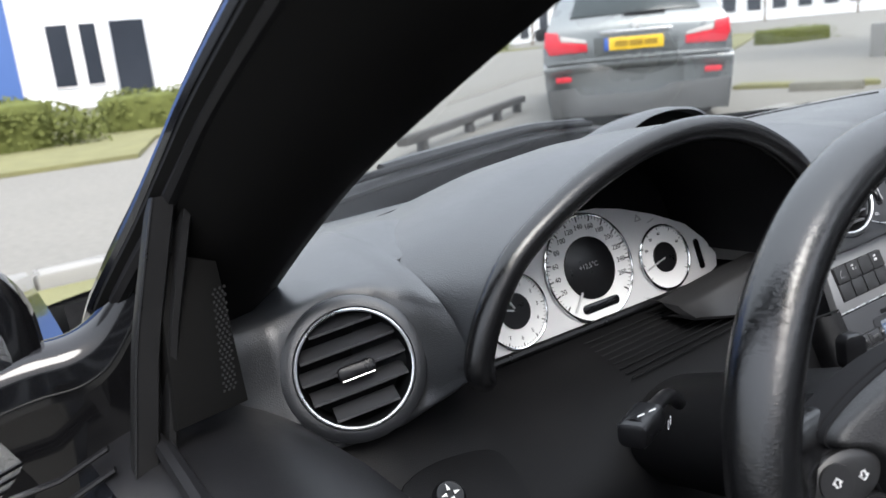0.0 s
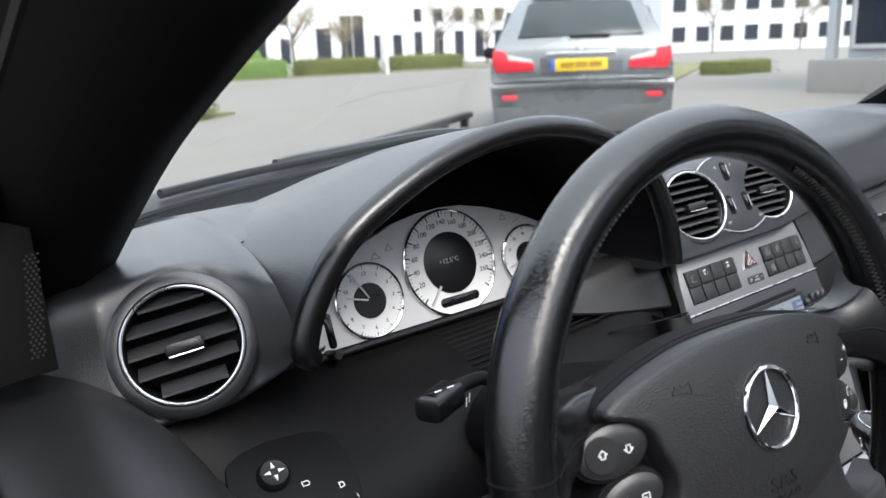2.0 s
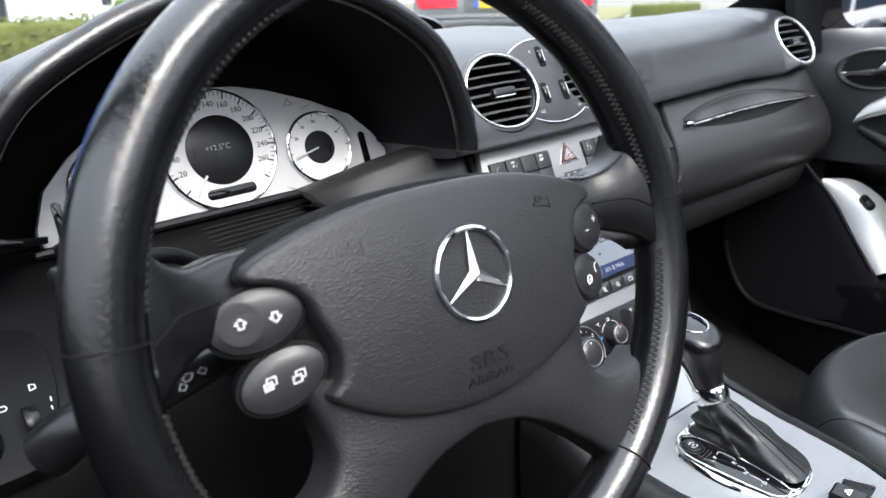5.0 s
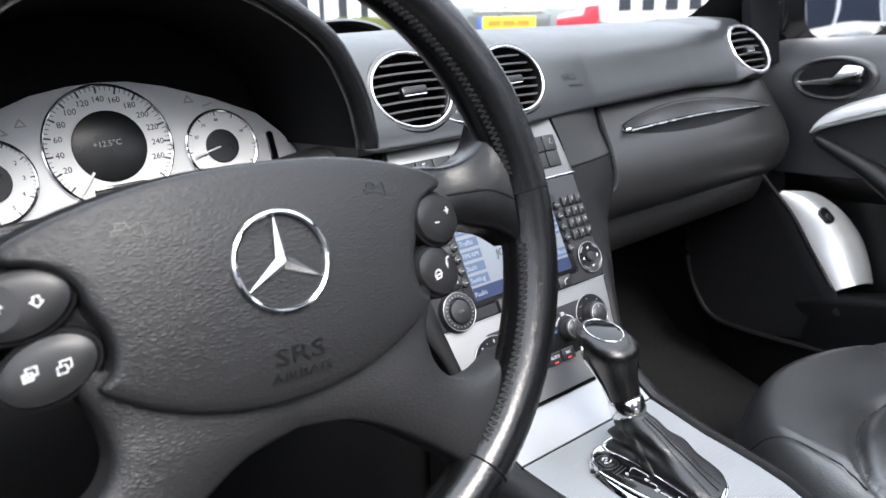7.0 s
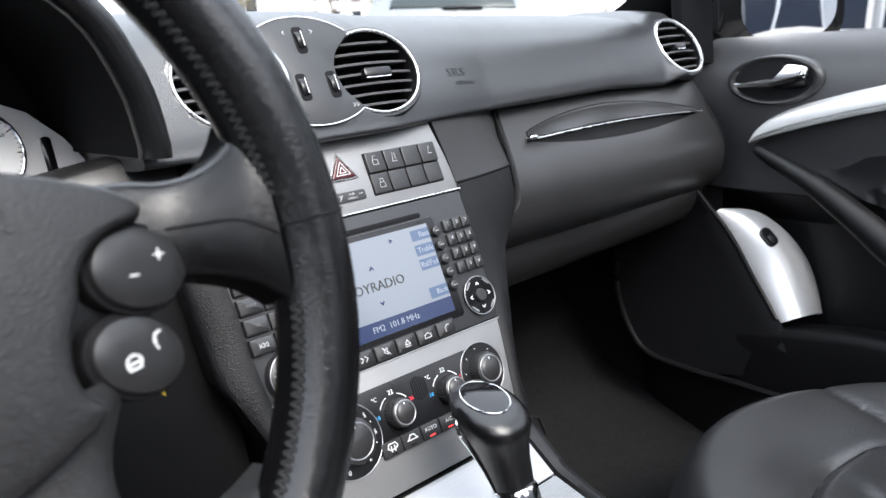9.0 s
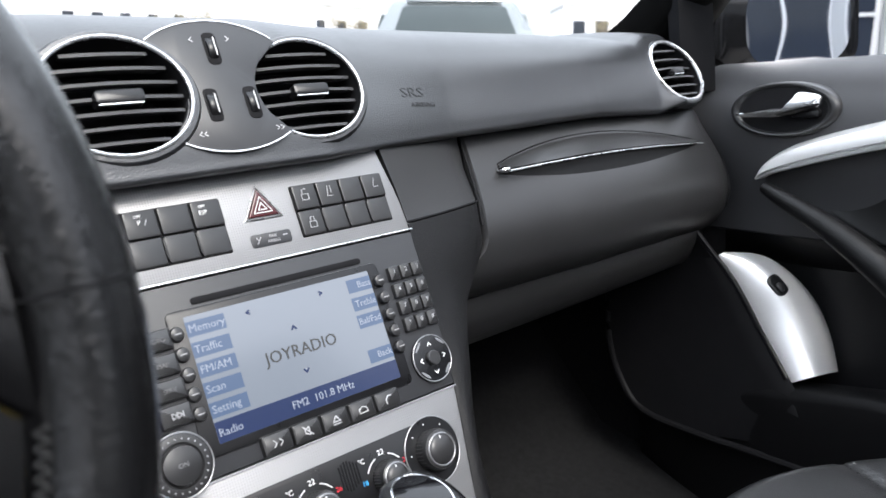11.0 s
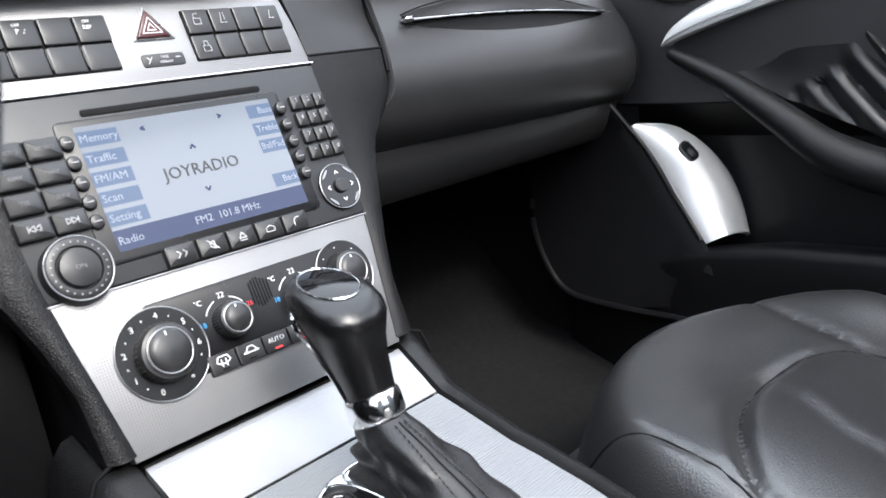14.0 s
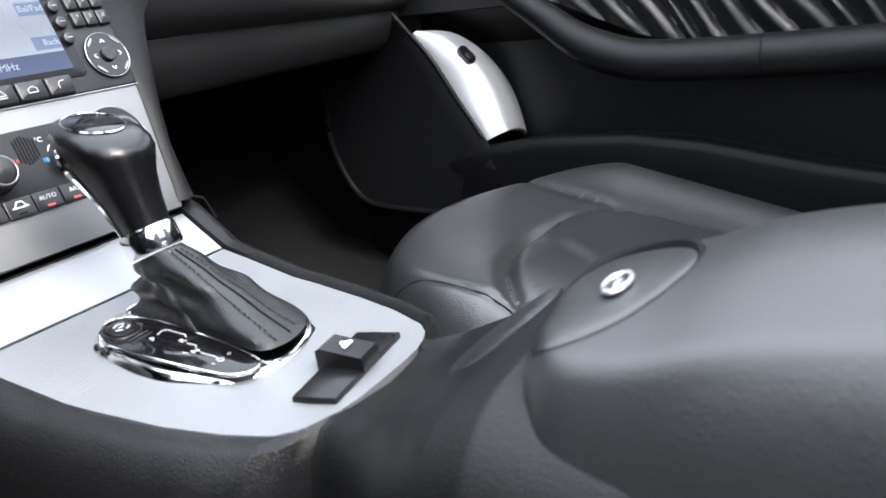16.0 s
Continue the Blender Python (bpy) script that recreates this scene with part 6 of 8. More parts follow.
part("lid", grid(ease([[Vector((lid_left(z) + (lid_right(z) - lid_left(z)) * u, y + glove_y(lid_left(z) + (lid_right(z) - lid_left(z)) * u) + e, z - 0.010 * u)) for y, z in GP] for u, e in [(0.0, 0.03), (0.0, 0.003), (0.004, 0.0)] + [(q, 0.0) for q in np.linspace(0.03, 1, 24)]])), PLASTIC, glove)
part("lid_gap", tube(smooth_path([(lid_left(z) - 0.0012, y + 0.003, z) for y, z in GP[1:6]], 4), 0.0012, 6), DEEP, glove)
part("lower_panel", grid(ease([[Vector((x, y + glove_y(x), z)) for y, z in ((0.33, 0.712), (0.288, 0.702), (0.284, 0.696), (0.288, 0.680), (0.298, 0.662), (0.312, 0.647), (0.326, 0.652), (0.345, 0.70))] for x in np.linspace(0.12, 0.617, 28)])), PLASTIC, glove)


def glove_at(x, z):
    zz = z + 0.010 * (x - 0.2) / 0.4
    return float(np.interp(zz, [p[1] for p in GP[::-1]], [p[0] for p in GP[::-1]])) + glove_y(x)


upper = []
for k in range(25):
    t = k / 24
    x = 0.246 + 0.318 * t
    zc = 0.8075 - 0.009 * t + 0.004 * math.sin(math.pi * t)
    hgt = math.sin(math.pi * min(1, t * 0.94 + 0.03)) ** 0.7
    upper.append((x, zc, zc + 0.0185 * hgt * (1.1 - 0.3 * t), zc - 0.027 * hgt * (1.0 - 0.15 * t)))
part("handle", grid([[Vector((x, glove_at(x, zu) + 0.001, zu)), Vector((x, glove_at(x, (zu + zc) / 2) - 0.006, (zu + zc) / 2)), Vector((x, glove_at(x, zc) - 0.010, zc + 0.001)), Vector((x, glove_at(x, zc) - 0.008, zc - 0.001)), Vector((x, glove_at(x, zc) + 0.004, zc))] for x, zc, zu, zl in upper]), PLASTIC, glove)
part("handle_edge", tube([(x, glove_at(x, zc) - 0.0135, zc - 0.0006) for x, zc, zu, zl in upper], [0.0010 - 0.0006 * i / 24 for i in range(25)], 12), SATIN, glove, "thin chrome strip")
part("handle_tip", lathe(frame_at((0.2465, glove_at(0.2465, 0.8075) - 0.0085, 0.8078), (0, -1, 0.1)), [(1.0, -0.006), (0.95, 0.0), (0.6, 0.0022), (0.0, 0.003)], 20, sx=0.0060, sy=0.0030), CHROME, glove, "chrome handle end")
part("handle_outline", tube([(x, glove_at(x, zu) - 0.0002, zu + 0.0004) for x, zc, zu, zl in upper], 0.0007, 6), DEEP, glove)
# Darker skin over the lid stands in for the shade below the handle.
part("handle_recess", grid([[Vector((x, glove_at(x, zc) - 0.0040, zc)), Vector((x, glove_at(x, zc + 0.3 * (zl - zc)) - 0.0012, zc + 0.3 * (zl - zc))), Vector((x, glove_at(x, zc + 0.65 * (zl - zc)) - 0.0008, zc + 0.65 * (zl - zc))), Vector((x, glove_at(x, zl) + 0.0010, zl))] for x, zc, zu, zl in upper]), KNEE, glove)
part("lid_gap", tube(smooth_path([(lid_right(z) - 0.010, y + glove_y(lid_right(z) - 0.010) - 0.0002, z - 0.0098) for y, z in GP[1:8]], 4), 0.0010, 6), DEEP, glove)

# ---- passenger door ----
def door_rows(s):
    """Inner door skin; s = 1 for the passenger's side, -1 for the driver's."""
    prof = [(0.770, 0.868), (0.735, 0.879), (0.700, 0.880), (0.668, 0.872), (0.640, 0.853), (0.626, 0.830), (0.622, 0.80), (0.632, 0.76), (0.645, 0.72), (0.650, 0.66), (0.650, 0.58), (0.648, 0.50), (0.648, 0.30)]
    out = []
    for y in np.linspace(0.34, -0.75, 30):
        out.append([Vector((s * (x + 0.012 * max(0, (y - 0.22) / 0.12)), y, z)) for x, z in prof])
    return ease(out)


pdoor = thing("passenger_door", "black passenger door panel with silver strip and pleated pocket", "car door")
skin = door_rows(1)
CUTROW = min(range(len(skin[0])), key=lambda k: abs(skin[0][k].z - 0.672))
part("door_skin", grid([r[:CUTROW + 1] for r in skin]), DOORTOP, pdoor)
# The lower door's shading is put into a darker skin colour.
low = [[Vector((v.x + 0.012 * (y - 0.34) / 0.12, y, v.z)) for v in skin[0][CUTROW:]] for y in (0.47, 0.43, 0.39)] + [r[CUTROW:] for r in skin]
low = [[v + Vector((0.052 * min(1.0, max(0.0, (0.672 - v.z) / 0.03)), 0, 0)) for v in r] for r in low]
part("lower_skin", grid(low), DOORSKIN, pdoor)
part("skin_seam", tube([r[CUTROW] + Vector((-0.0005, 0, 0)) for r in skin], 0.0011, 6), DEEP, pdoor)
part("door_shell", grid([[Vector((x, y, z)) for x, z in ((0.772, 0.866), (0.80, 0.85), (0.82, 0.70), (0.82, 0.30))] for y in np.linspace(0.42, -0.75, 6)]), PAINT, pdoor)
part("sail_panel", slab(frame_at((0.690, 0.30, 0.925), (-0.45, -0.88, 0.1)), [(-0.085, -0.075), (-0.040, -0.075), (-0.036, 0.10), (-0.085, 0.10)], -0.02, 0.004, 0.002), DEEP, pdoor, "black mirror corner panel")
DH = frame_at((0.6195, 0.213, 0.829), (-1, 0, 0.10))
hb = part("handle_bowl", lathe(DH, [(1.08, -0.016), (1.04, -0.003), (1.0, 0.001), (0.95, 0.0022), (0.90, 0.0016), (0.86, -0.0008), (0.82, -0.001), (0.0, -0.001)], 56, sx=0.0585, sy=0.029), PLASTIC, pdoor)
# Matt black disc paints the shade inside the shallow bowl.
part("bowl_shade", lathe(DH, [(0.84, -0.0004), (0.6, 0.0), (0.0, 0.0002)], 48, sx=0.0585, sy=0.029, cap=True), DEEP, hb)
lever_plan = [tuple(p)[:2] for p in smooth_path([(x, y, 0) for x, y in ((0.044, 0.002), (0.0455, 0.008), (0.043, 0.0145), (0.028, 0.018), (0.020, 0.0172), (0.014, 0.010), (0.007, 0.002), (-0.003, -0.0022), (-0.020, -0.0036), (-0.0445, -0.003), (-0.0455, -0.0075), (-0.020, -0.0085), (0.002, -0.0085), (0.020, -0.0055), (0.034, -0.002))], 3, True)]
part("pull_lever", slab(DH, lever_plan, 0.005, 0.0125, 0.0022, dome=0.0025), CHROME, pdoor, "polished chrome door lever")
part("lever_pivot", slab(DH, rrect(0.030, 0.010, 0.004, 4, 0.028, -0.004), 0.0, 0.007, 0.002), SMOOTH, pdoor)
SPINE = [(0.237, 0.754, 0.004), (0.232, 0.761, 0.0105), (0.220, 0.769, 0.0165), (0.192, 0.780, 0.0215), (0.150, 0.792, 0.0228), (0.099, 0.804, 0.0232), (0.03, 0.817, 0.0235), (-0.08, 0.833, 0.024), (-0.25, 0.847, 0.024), (-0.6, 0.855, 0.024)]
sp = smooth_path([(y, z, h) for y, z, h in SPINE], 4)
part("silver_strip", grid([[Vector((0.634, p[0], p[1] - p[2] * 0.62)), Vector((0.617, p[0], p[1] - p[2] * 0.62)), Vector((0.6115, p[0], p[1] - p[2] * 0.56)), Vector((0.6105, p[0], p[1] - p[2] * 0.42)), Vector((0.6135, p[0], p[1] - p[2] * 0.36)), Vector((0.6085, p[0], p[1] - p[2] * 0.26)), Vector((0.6085, p[0], p[1])), Vector((0.612, p[0], p[1] + p[2] * 0.4)), Vector((0.622, p[0], p[1] + p[2] * 0.62)), Vector((0.632, p[0], p[1] + p[2] * 0.65))] for p in sp]), TRIMSILVER, pdoor, "silver trim strip along the door")
bow = [(0.228, 0.744), (0.200, 0.731), (0.150, 0.705), (0.095, 0.668), (0.050, 0.637), (0.0, 0.617), (-0.06, 0.611), (-0.15, 0.611), (-0.30, 0.614), (-0.60, 0.62)]
bw = smooth_path([(0.618, y, z) for y, z in bow], 4)
part("grab_handle", tube([Vector((0.612 - 0.016 * min(1, i / 16), p.y, p.z)) for i, p in enumerate(bw)], [0.006 + 0.0165 * min(1, i / 18) for i in range(len(bw))], 14, flat=1.0), CONSOLE, pdoor)
rows = []
rng = random.Random(5)
fold = [0.0]
while fold[-1] < 0.95:
    fold.append(fold[-1] + rng.uniform(0.020, 0.038))
ARC_Y, ARC_Z = [0.028, 0.033, 0.047, 0.057, 0.079, 0.103], [0.792, 0.761, 0.729, 0.713, 0.701, 0.695]
for i in range(330):
    y = 0.205 - 0.0025 * i
    zt = float(np.interp(y, [q[0] for q in SPINE[::-1]], [q[1] - q[2] * 0.6 for q in SPINE[::-1]]))
    zb = float(np.interp(y, [q[0] for q in bow[::-1]], [q[1] + 0.004 for q in bow[::-1]]))
    row = []
    for k in range(25):
        v = k / 24
        z = zb + (zt - zb) * v
        ys = min(0.205, y + 0.75 * (z - 0.70) * min(1.0, (0.205 - y) / 0.12))
        arc = float(np.interp(z, ARC_Z[::-1], ARC_Y[::-1]))
        soft = min(1.0, max(0.0, (arc - ys) / 0.012))
        d = max(0.0, 0.205 - y + 0.004 * math.sin(45 * z + 30 * y))
        n = max(q for q in range(len(fold)) if fold[q] <= d)
        t = min(1.0, max(0.0, (d - fold[n]) / (fold[min(n + 1, len(fold) - 1)] - fold[n] + 1e-6)))
        crease = (1 - abs(2 * t ** 1.3 - 1) ** 1.5) * (0.4 + 0.6 * math.sin(math.pi * v) ** 0.5)
        wrinkle = 0.0025 * noise.noise(Vector((y * 40, z * 25, 2.0)))
        row.append(Vector((0.634 + 0.016 * min(1.0, max(0.0, (y - 0.06) / 0.13)) ** 1.5 + soft * (0.008 - 0.0125 * crease + wrinkle) + 0.006 * math.sin(math.pi * v), ys, z)))
    rows.append(row)
part("pleated_pocket", grid(rows), BOOT, pdoor, "ruched black leather map pocket")
EDGE_IN = smooth_path([(0.598, 0.2755, 0.6615), (0.603, 0.262, 0.642), (0.607, 0.247, 0.617), (0.610, 0.229, 0.583), (0.608, 0.208, 0.552), (0.6045, 0.187, 0.522)], 4)
EDGE_OUT = smooth_path([(0.606, 0.272, 0.6645), (0.645, 0.246, 0.657), (0.668, 0.217, 0.631), (0.683, 0.194, 0.595), (0.690, 0.180, 0.556), (0.690, 0.170, 0.514)], 4)
OUTN = Vector((-0.30, -0.80, 0.52)).normalized()


def trim_at(v, u):
    """A point of the curved silver trim: v down its length, u from the inner to the outer edge."""
    k = v * (len(EDGE_IN) - 1)
    i = min(int(k), len(EDGE_IN) - 2)
    a, b = EDGE_IN[i].lerp(EDGE_IN[i + 1], k - i), EDGE_OUT[i].lerp(EDGE_OUT[i + 1], k - i)
    return a.lerp(b, u) + OUTN * (0.30 * (b - a).length * math.sin(math.pi * u ** 0.75))


rows = []
for i in range(29):
    top = [trim_at(i / 28, u) for u in [0.5 - 0.5 * math.cos(math.pi * k / 16) for k in range(17)]]
    rows.append(top + [p - OUTN * 0.006 for p in top[::-1]])
sil = part("speaker_trim", grid(rows, True, True), TRIMSILVER, pdoor, "curved satin silver door trim")
SW0, SWU, SWV = trim_at(0.43, 0.38), (trim_at(0.33, 0.38) - trim_at(0.53, 0.38)).normalized(), (trim_at(0.43, 0.48) - trim_at(0.43, 0.28)).normalized()
SP = frame_at(SW0, SWV.cross(SWU), SWU)
part("switch_well", slab(SP, rrect(0.0165, 0.027, 0.007, 6), -0.008, 0.0016, 0.0012), SMOOTH, sil)
part("switch_pit", slab(SP, rrect(0.0115, 0.0215, 0.005, 6), 0.0, 0.0019, 0.0002), DEEP, sil)
part("door_switch", slab(SP, rrect(0.0085, 0.0115, 0.004, 5, 0.0, -0.0035), 0.0, 0.0038, 0.0016), KEYCAP, sil)
inner_ = [Vector((0.586, 0.305, 0.705)), Vector((0.592, 0.290, 0.683))] + EDGE_IN + [Vector((0.600, 0.172, 0.50)), Vector((0.605, 0.15, 0.45))]
outer_ = smooth_path([(0.60, 0.445, 0.70), (0.60, 0.443, 0.62), (0.60, 0.437, 0.56), (0.60, 0.434, 0.515), (0.60, 0.418, 0.469), (0.60, 0.383, 0.434), (0.60, 0.30, 0.425)], 6)
rows = []
for k, p in enumerate(inner_):
    q = outer_[round(k * (len(outer_) - 1) / (len(inner_) - 1))]
    rows.append([p + OUTN * 0.001, p.lerp(q, 0.04) + Vector((-0.005, 0, 0)), p.lerp(q, 0.12) + Vector((-0.004, 0, -0.002)), p.lerp(q, 0.5), q])
part("kick_panel", grid(rows), DEEP, pdoor)
part("kick_edge", tube([r[0] + Vector((-0.002, 0.002, -0.001)) for r in rows[:-3]], 0.0026, 8), SMOOTH, pdoor)
part("handle_seam", ring(frame_at((0.596, -0.145, 0.611), (0, -1, 0)), 0.0227, 0.0008, 32), DEEP, pdoor)
rows = []
for y, z in ((0.42, 0.448), (0.38, 0.463), (0.33, 0.480), (0.27, 0.498), (0.209, 0.512), (0.105, 0.527), (0.0, 0.530), (-0.08, 0.522), (-0.2, 0.498), (-0.4, 0.47), (-0.7, 0.45)):
    k = min(1.0, max(0.0, (0.42 - y) / 0.20)) ** 0.8
    rows.append([Vector((0.65, y, z - 0.006)), Vector((0.647 - 0.022 * k, y, z - 0.001)), Vector((0.645 - 0.039 * k, y, z)), Vector((0.644 - 0.046 * k, y, z - 0.006)), Vector((0.644 - 0.048 * k, y, z - 0.03)), Vector((0.646 - 0.041 * k, y, z - 0.18))])
part("lower_pocket", grid(ease(rows)), KNEE, pdoor)
part("carpet_edge", tube(smooth_path([(0.60, 0.445, 0.66), (0.60, 0.437, 0.58), (0.60, 0.437, 0.524), (0.60, 0.418, 0.469), (0.60, 0.383, 0.434), (0.60, 0.303, 0.425), (0.60, 0.231, 0.424), (0.60, 0.10, 0.42)], 4), 0.0045, 8), RUBBER, pdoor)

# ---- passenger seat ----
seat = thing("passenger_seat", "black leather passenger seat with stitched bolsters", "car seat")
def seat_z(x, y):
    u = (x - 0.375) / 0.215
    v = (0.155 - y) / 0.60
    z = 0.505 - 0.020 * math.exp(-((u) / 0.5) ** 2) * min(1, v * 5) - 0.02 * v
    edge = max(0.0, 1 - math.hypot(u * 0.98, max(0, 0.28 - v) / 0.28 * 0.92))
    return z - 0.09 * (1 - min(1, edge * 4.0)) ** 2.2 - 0.24 * min(0.26, max(0.0, -0.015 - y))


def seam_line(pts, n=14):
    return np.array([(p.x, p.y) for p in smooth_path([(x, y, 0) for x, y in pts], n)])


SEAMS = [
    (seam_line([(0.20, -0.55), (0.195, -0.25), (0.197, -0.10), (0.208, -0.045), (0.25, -0.012), (0.315, 0.016), (0.372, 0.024), (0.425, 0.010)], 30), 0.010, 0.0065),
    (seam_line([(0.425, 0.010), (0.459, -0.032), (0.472, -0.10), (0.478, -0.25), (0.478, -0.55)], 40), 0.0015, 0.0045),
    (seam_line([(0.535, 0.120), (0.505, 0.094), (0.482, 0.031), (0.462, -0.026)]), 0.0035, 0.0048),
    (seam_line([(0.220, 0.125), (0.215, 0.088), (0.217, 0.042), (0.207, -0.006), (0.197, -0.045)]), 0.0035, 0.0048)]


def insert_roll(x, y):
    """The soft roll along the insert: a short rise, then a slow fall towards the outer bolster."""
    d = x - float(np.interp(y, [-0.55, -0.14, -0.06, -0.03, 0.02], [0.300, 0.315, 0.330, 0.350, 0.378]))
    amp = 0.0042 * min(1.0, max(0.0, (0.022 - y) / 0.05))
    k = min(1.0, max(0.0, (d + 0.016) / 0.018))
    return amp * (k * k * (3 - 2 * k) if d < 0.002 else max(0.0, 1 - (d - 0.002) / 0.105))


def seat_skin(x, y):
    """The cushion with its sewn grooves and a slightly puffed middle."""
    z = seat_z(x, y)
    for pts, depth, wide in SEAMS:
        d2 = float(np.min((pts[:, 0] - x) ** 2 + (pts[:, 1] - y) ** 2))
        z -= depth * math.exp(-d2 / wide ** 2) * (min(1.0, max(0.1, (0.445 - x) / 0.09)) if depth > 0.008 else 1.0)
    k = math.hypot((x - 0.335) / 0.14, (min(y, -0.12) - y) / 0.145)
    return z + insert_roll(x, y) + 0.014 * math.exp(-((x - 0.535) / 0.034) ** 2) * min(1.0, max(0.0, (0.10 - y) / 0.10)) + 0.008 * max(0.0, 1 - k ** 3)


rows = []
for i in range(136):
    y = 0.158 - 0.0038 * i if i < 105 else 0.158 - 0.399 - 0.0085 * (i - 105)
    q = max(0.0, 0.28 - (0.155 - y) / 0.60) ** 2 * 9.5
    w = 0.215 * (1 - q) ** 0.5 if q < 1 else 0.03
    rows.append([Vector((0.375 - w * math.cos(math.pi * k / 90), y, seat_skin(0.375 - w * math.cos(math.pi * k / 90), y) - (0.10 if k in (0, 90) else 0))) for k in range(91)])
part("cushion", grid(rows, False), SEAT, seat)
cushion_rows = rows
for pts, nm in ((SEAMS[1][0], "insert_seam"), (SEAMS[2][0], "bolster_seam"), (SEAMS[3][0], "bolster_seam"), (SEAMS[0][0][110:], "insert_seam")):
    part(nm, tube([Vector((x, y, seat_skin(x, y) - 0.0002)) for x, y in pts], 0.0013, 5), DEEP, seat)
rows = []
for i in range(12):
    t = i / 11
    yb, zb = -0.47 - 0.16 * t, 0.50 + 0.62 * t
    w = 0.23 - 0.06 * t ** 2
    rows.append([Vector((0.375 - w * math.cos(math.pi * k / 16), yb + 0.03 * (1 - math.sin(math.pi * k / 16)) * -1, zb)) for k in range(17)])
part("backrest", grid(rows), SEAT, seat)
# Out of view; added to keep sky light off the console's driver side.
dseat = thing("driver_seat", "black leather driver's seat behind the steering wheel", "car seat")
aft = lambda rr, dy: [[Vector((-0.75 + p.x, p.y + dy, p.z)) for p in r] for r in rr]
part("cushion", grid(aft(cushion_rows, -0.16)), SEAT, dseat)
part("backrest", grid(aft(rows, -0.10)), SEAT, dseat)

# ---- cabin shell ----
shell = thing("cabin_floor", "dark carpeted cabin floor and bulkheads", "floor", kind="structure")
part("carpet", grid([[Vector((x, y, z)) for y, z in ((-0.9, 0.30), (0.2, 0.30), (0.50, 0.36), (0.72, 0.60), (0.78, 0.88))] for x in (-0.75, -0.3, 0.3, 0.75)]), CARPET, shell)
part("rear_bulkhead", grid([[Vector((x, y, z)) for y, z in ((-0.9, 0.30), (-1.0, 0.85), (-1.6, 0.92), (-2.0, 0.88))] for x in (-0.80, 0.0, 0.80)]), PLASTIC, shell)
for s in (-1, 1):
    part("footwell_side", grid([[Vector((s * 0.66, y, z)) for z in (0.3, 0.86)] for y in (0.30, 0.85)]), CARPET, shell)
part("floor_pan", grid([[Vector((x, y, 0.22)) for x in (-0.72, 0.72)] for y in (-2.1, 1.7)]), DEEP, shell)

ddoor = thing("driver_door", "black driver's door with lowered window", "car door")
part("door_skin", grid(door_rows(-1)), DOORSKIN, ddoor)
part("door_shell", grid([[Vector((-x, y, z)) for x, z in ((0.772, 0.866), (0.79, 0.855), (0.81, 0.70), (0.81, 0.30))] for y in np.linspace(0.42, -0.75, 6)]), PAINT, ddoor)
part("sail_panel", slab(frame_at((-0.700, 0.278, 0.94), (0.18, -0.97, 0.1)), [(-0.036, -0.045), (0.012, -0.045), (0.016, 0.046), (-0.010, 0.058), (-0.022, 0.052)], -0.02, 0.004, 0.002), PILLAR, ddoor, "black tweeter cover")
TW = frame_at((-0.6935, 0.2793, 0.938), (0.18, -0.97, 0.1))
bm = bmesh.new()
for i in range(26):
    for j in range(3):
        lathe(TW @ T(-0.0085 + j * 0.0032 + 0.00040 * i + (0.0015 if i % 2 else 0), -0.031 + i * 0.0025, 0.0040), [(0.0011, 0), (0.0008, 0.0006)], 6, bm)
part("tweeter_grille", bm, KEYCAP, ddoor)
rail = smooth_path([(-0.756, 0.272, 0.862), (-0.746, 0.272, 0.905), (-0.735, 0.271, 0.950), (-0.722, 0.270, 0.990), (-0.707, 0.269, 1.034)], 4)
guide = part("window_guide", grid([[p + Vector(d) for d in ((-0.0085, 0.020, -0.002), (-0.0085, 0.001, 0.0), (-0.0072, -0.001, 0.0), (0.0045, -0.001, 0.0), (0.0060, 0.001, 0.0), (0.0062, 0.012, 0.0), (0.0094, 0.012, 0.0), (0.0098, 0.000, 0.0), (0.0110, -0.0022, 0.0), (0.0150, -0.0022, 0.0), (0.0165, 0.0, 0.0), (0.0170, 0.020, 0.0))] for p in rail]), SEAL, ddoor, "upright black rubber window guide")
part("guide_edge", tube([p + Vector((-0.0080, -0.0004, 0.0)) for p in rail], 0.0010, 6), SMOOTH, guide)
part("sill_seal", tube([(-0.742, 0.30, 0.885), (-0.742, 0.0, 0.886), (-0.742, -0.75, 0.884)], 0.006, 8), RUBBER, ddoor)

# ---- windscreen frame ----
INNER = [(0.632, 0.45, 0.895), (0.628, 0.40, 0.918), (0.622, 0.36, 0.944), (0.612, 0.30, 0.983), (0.600, 0.217, 1.030), (0.580, 0.10, 1.084), (0.562, -0.02, 1.132), (0.545, -0.16, 1.182), (0.53, -0.30, 1.225)]
OUTER = [(0.765, 0.44, 0.905), (0.752, 0.36, 0.960), (0.724, 0.30, 1.015), (0.708, 0.255, 1.052), (0.697, 0.20, 1.085), (0.684, 0.10, 1.128), (0.668, -0.02, 1.175), (0.65, -0.16, 1.225), (0.632, -0.30, 1.268)]
screen_frame = thing("windscreen", "raked windscreen with thick black pillars", "windscreen")
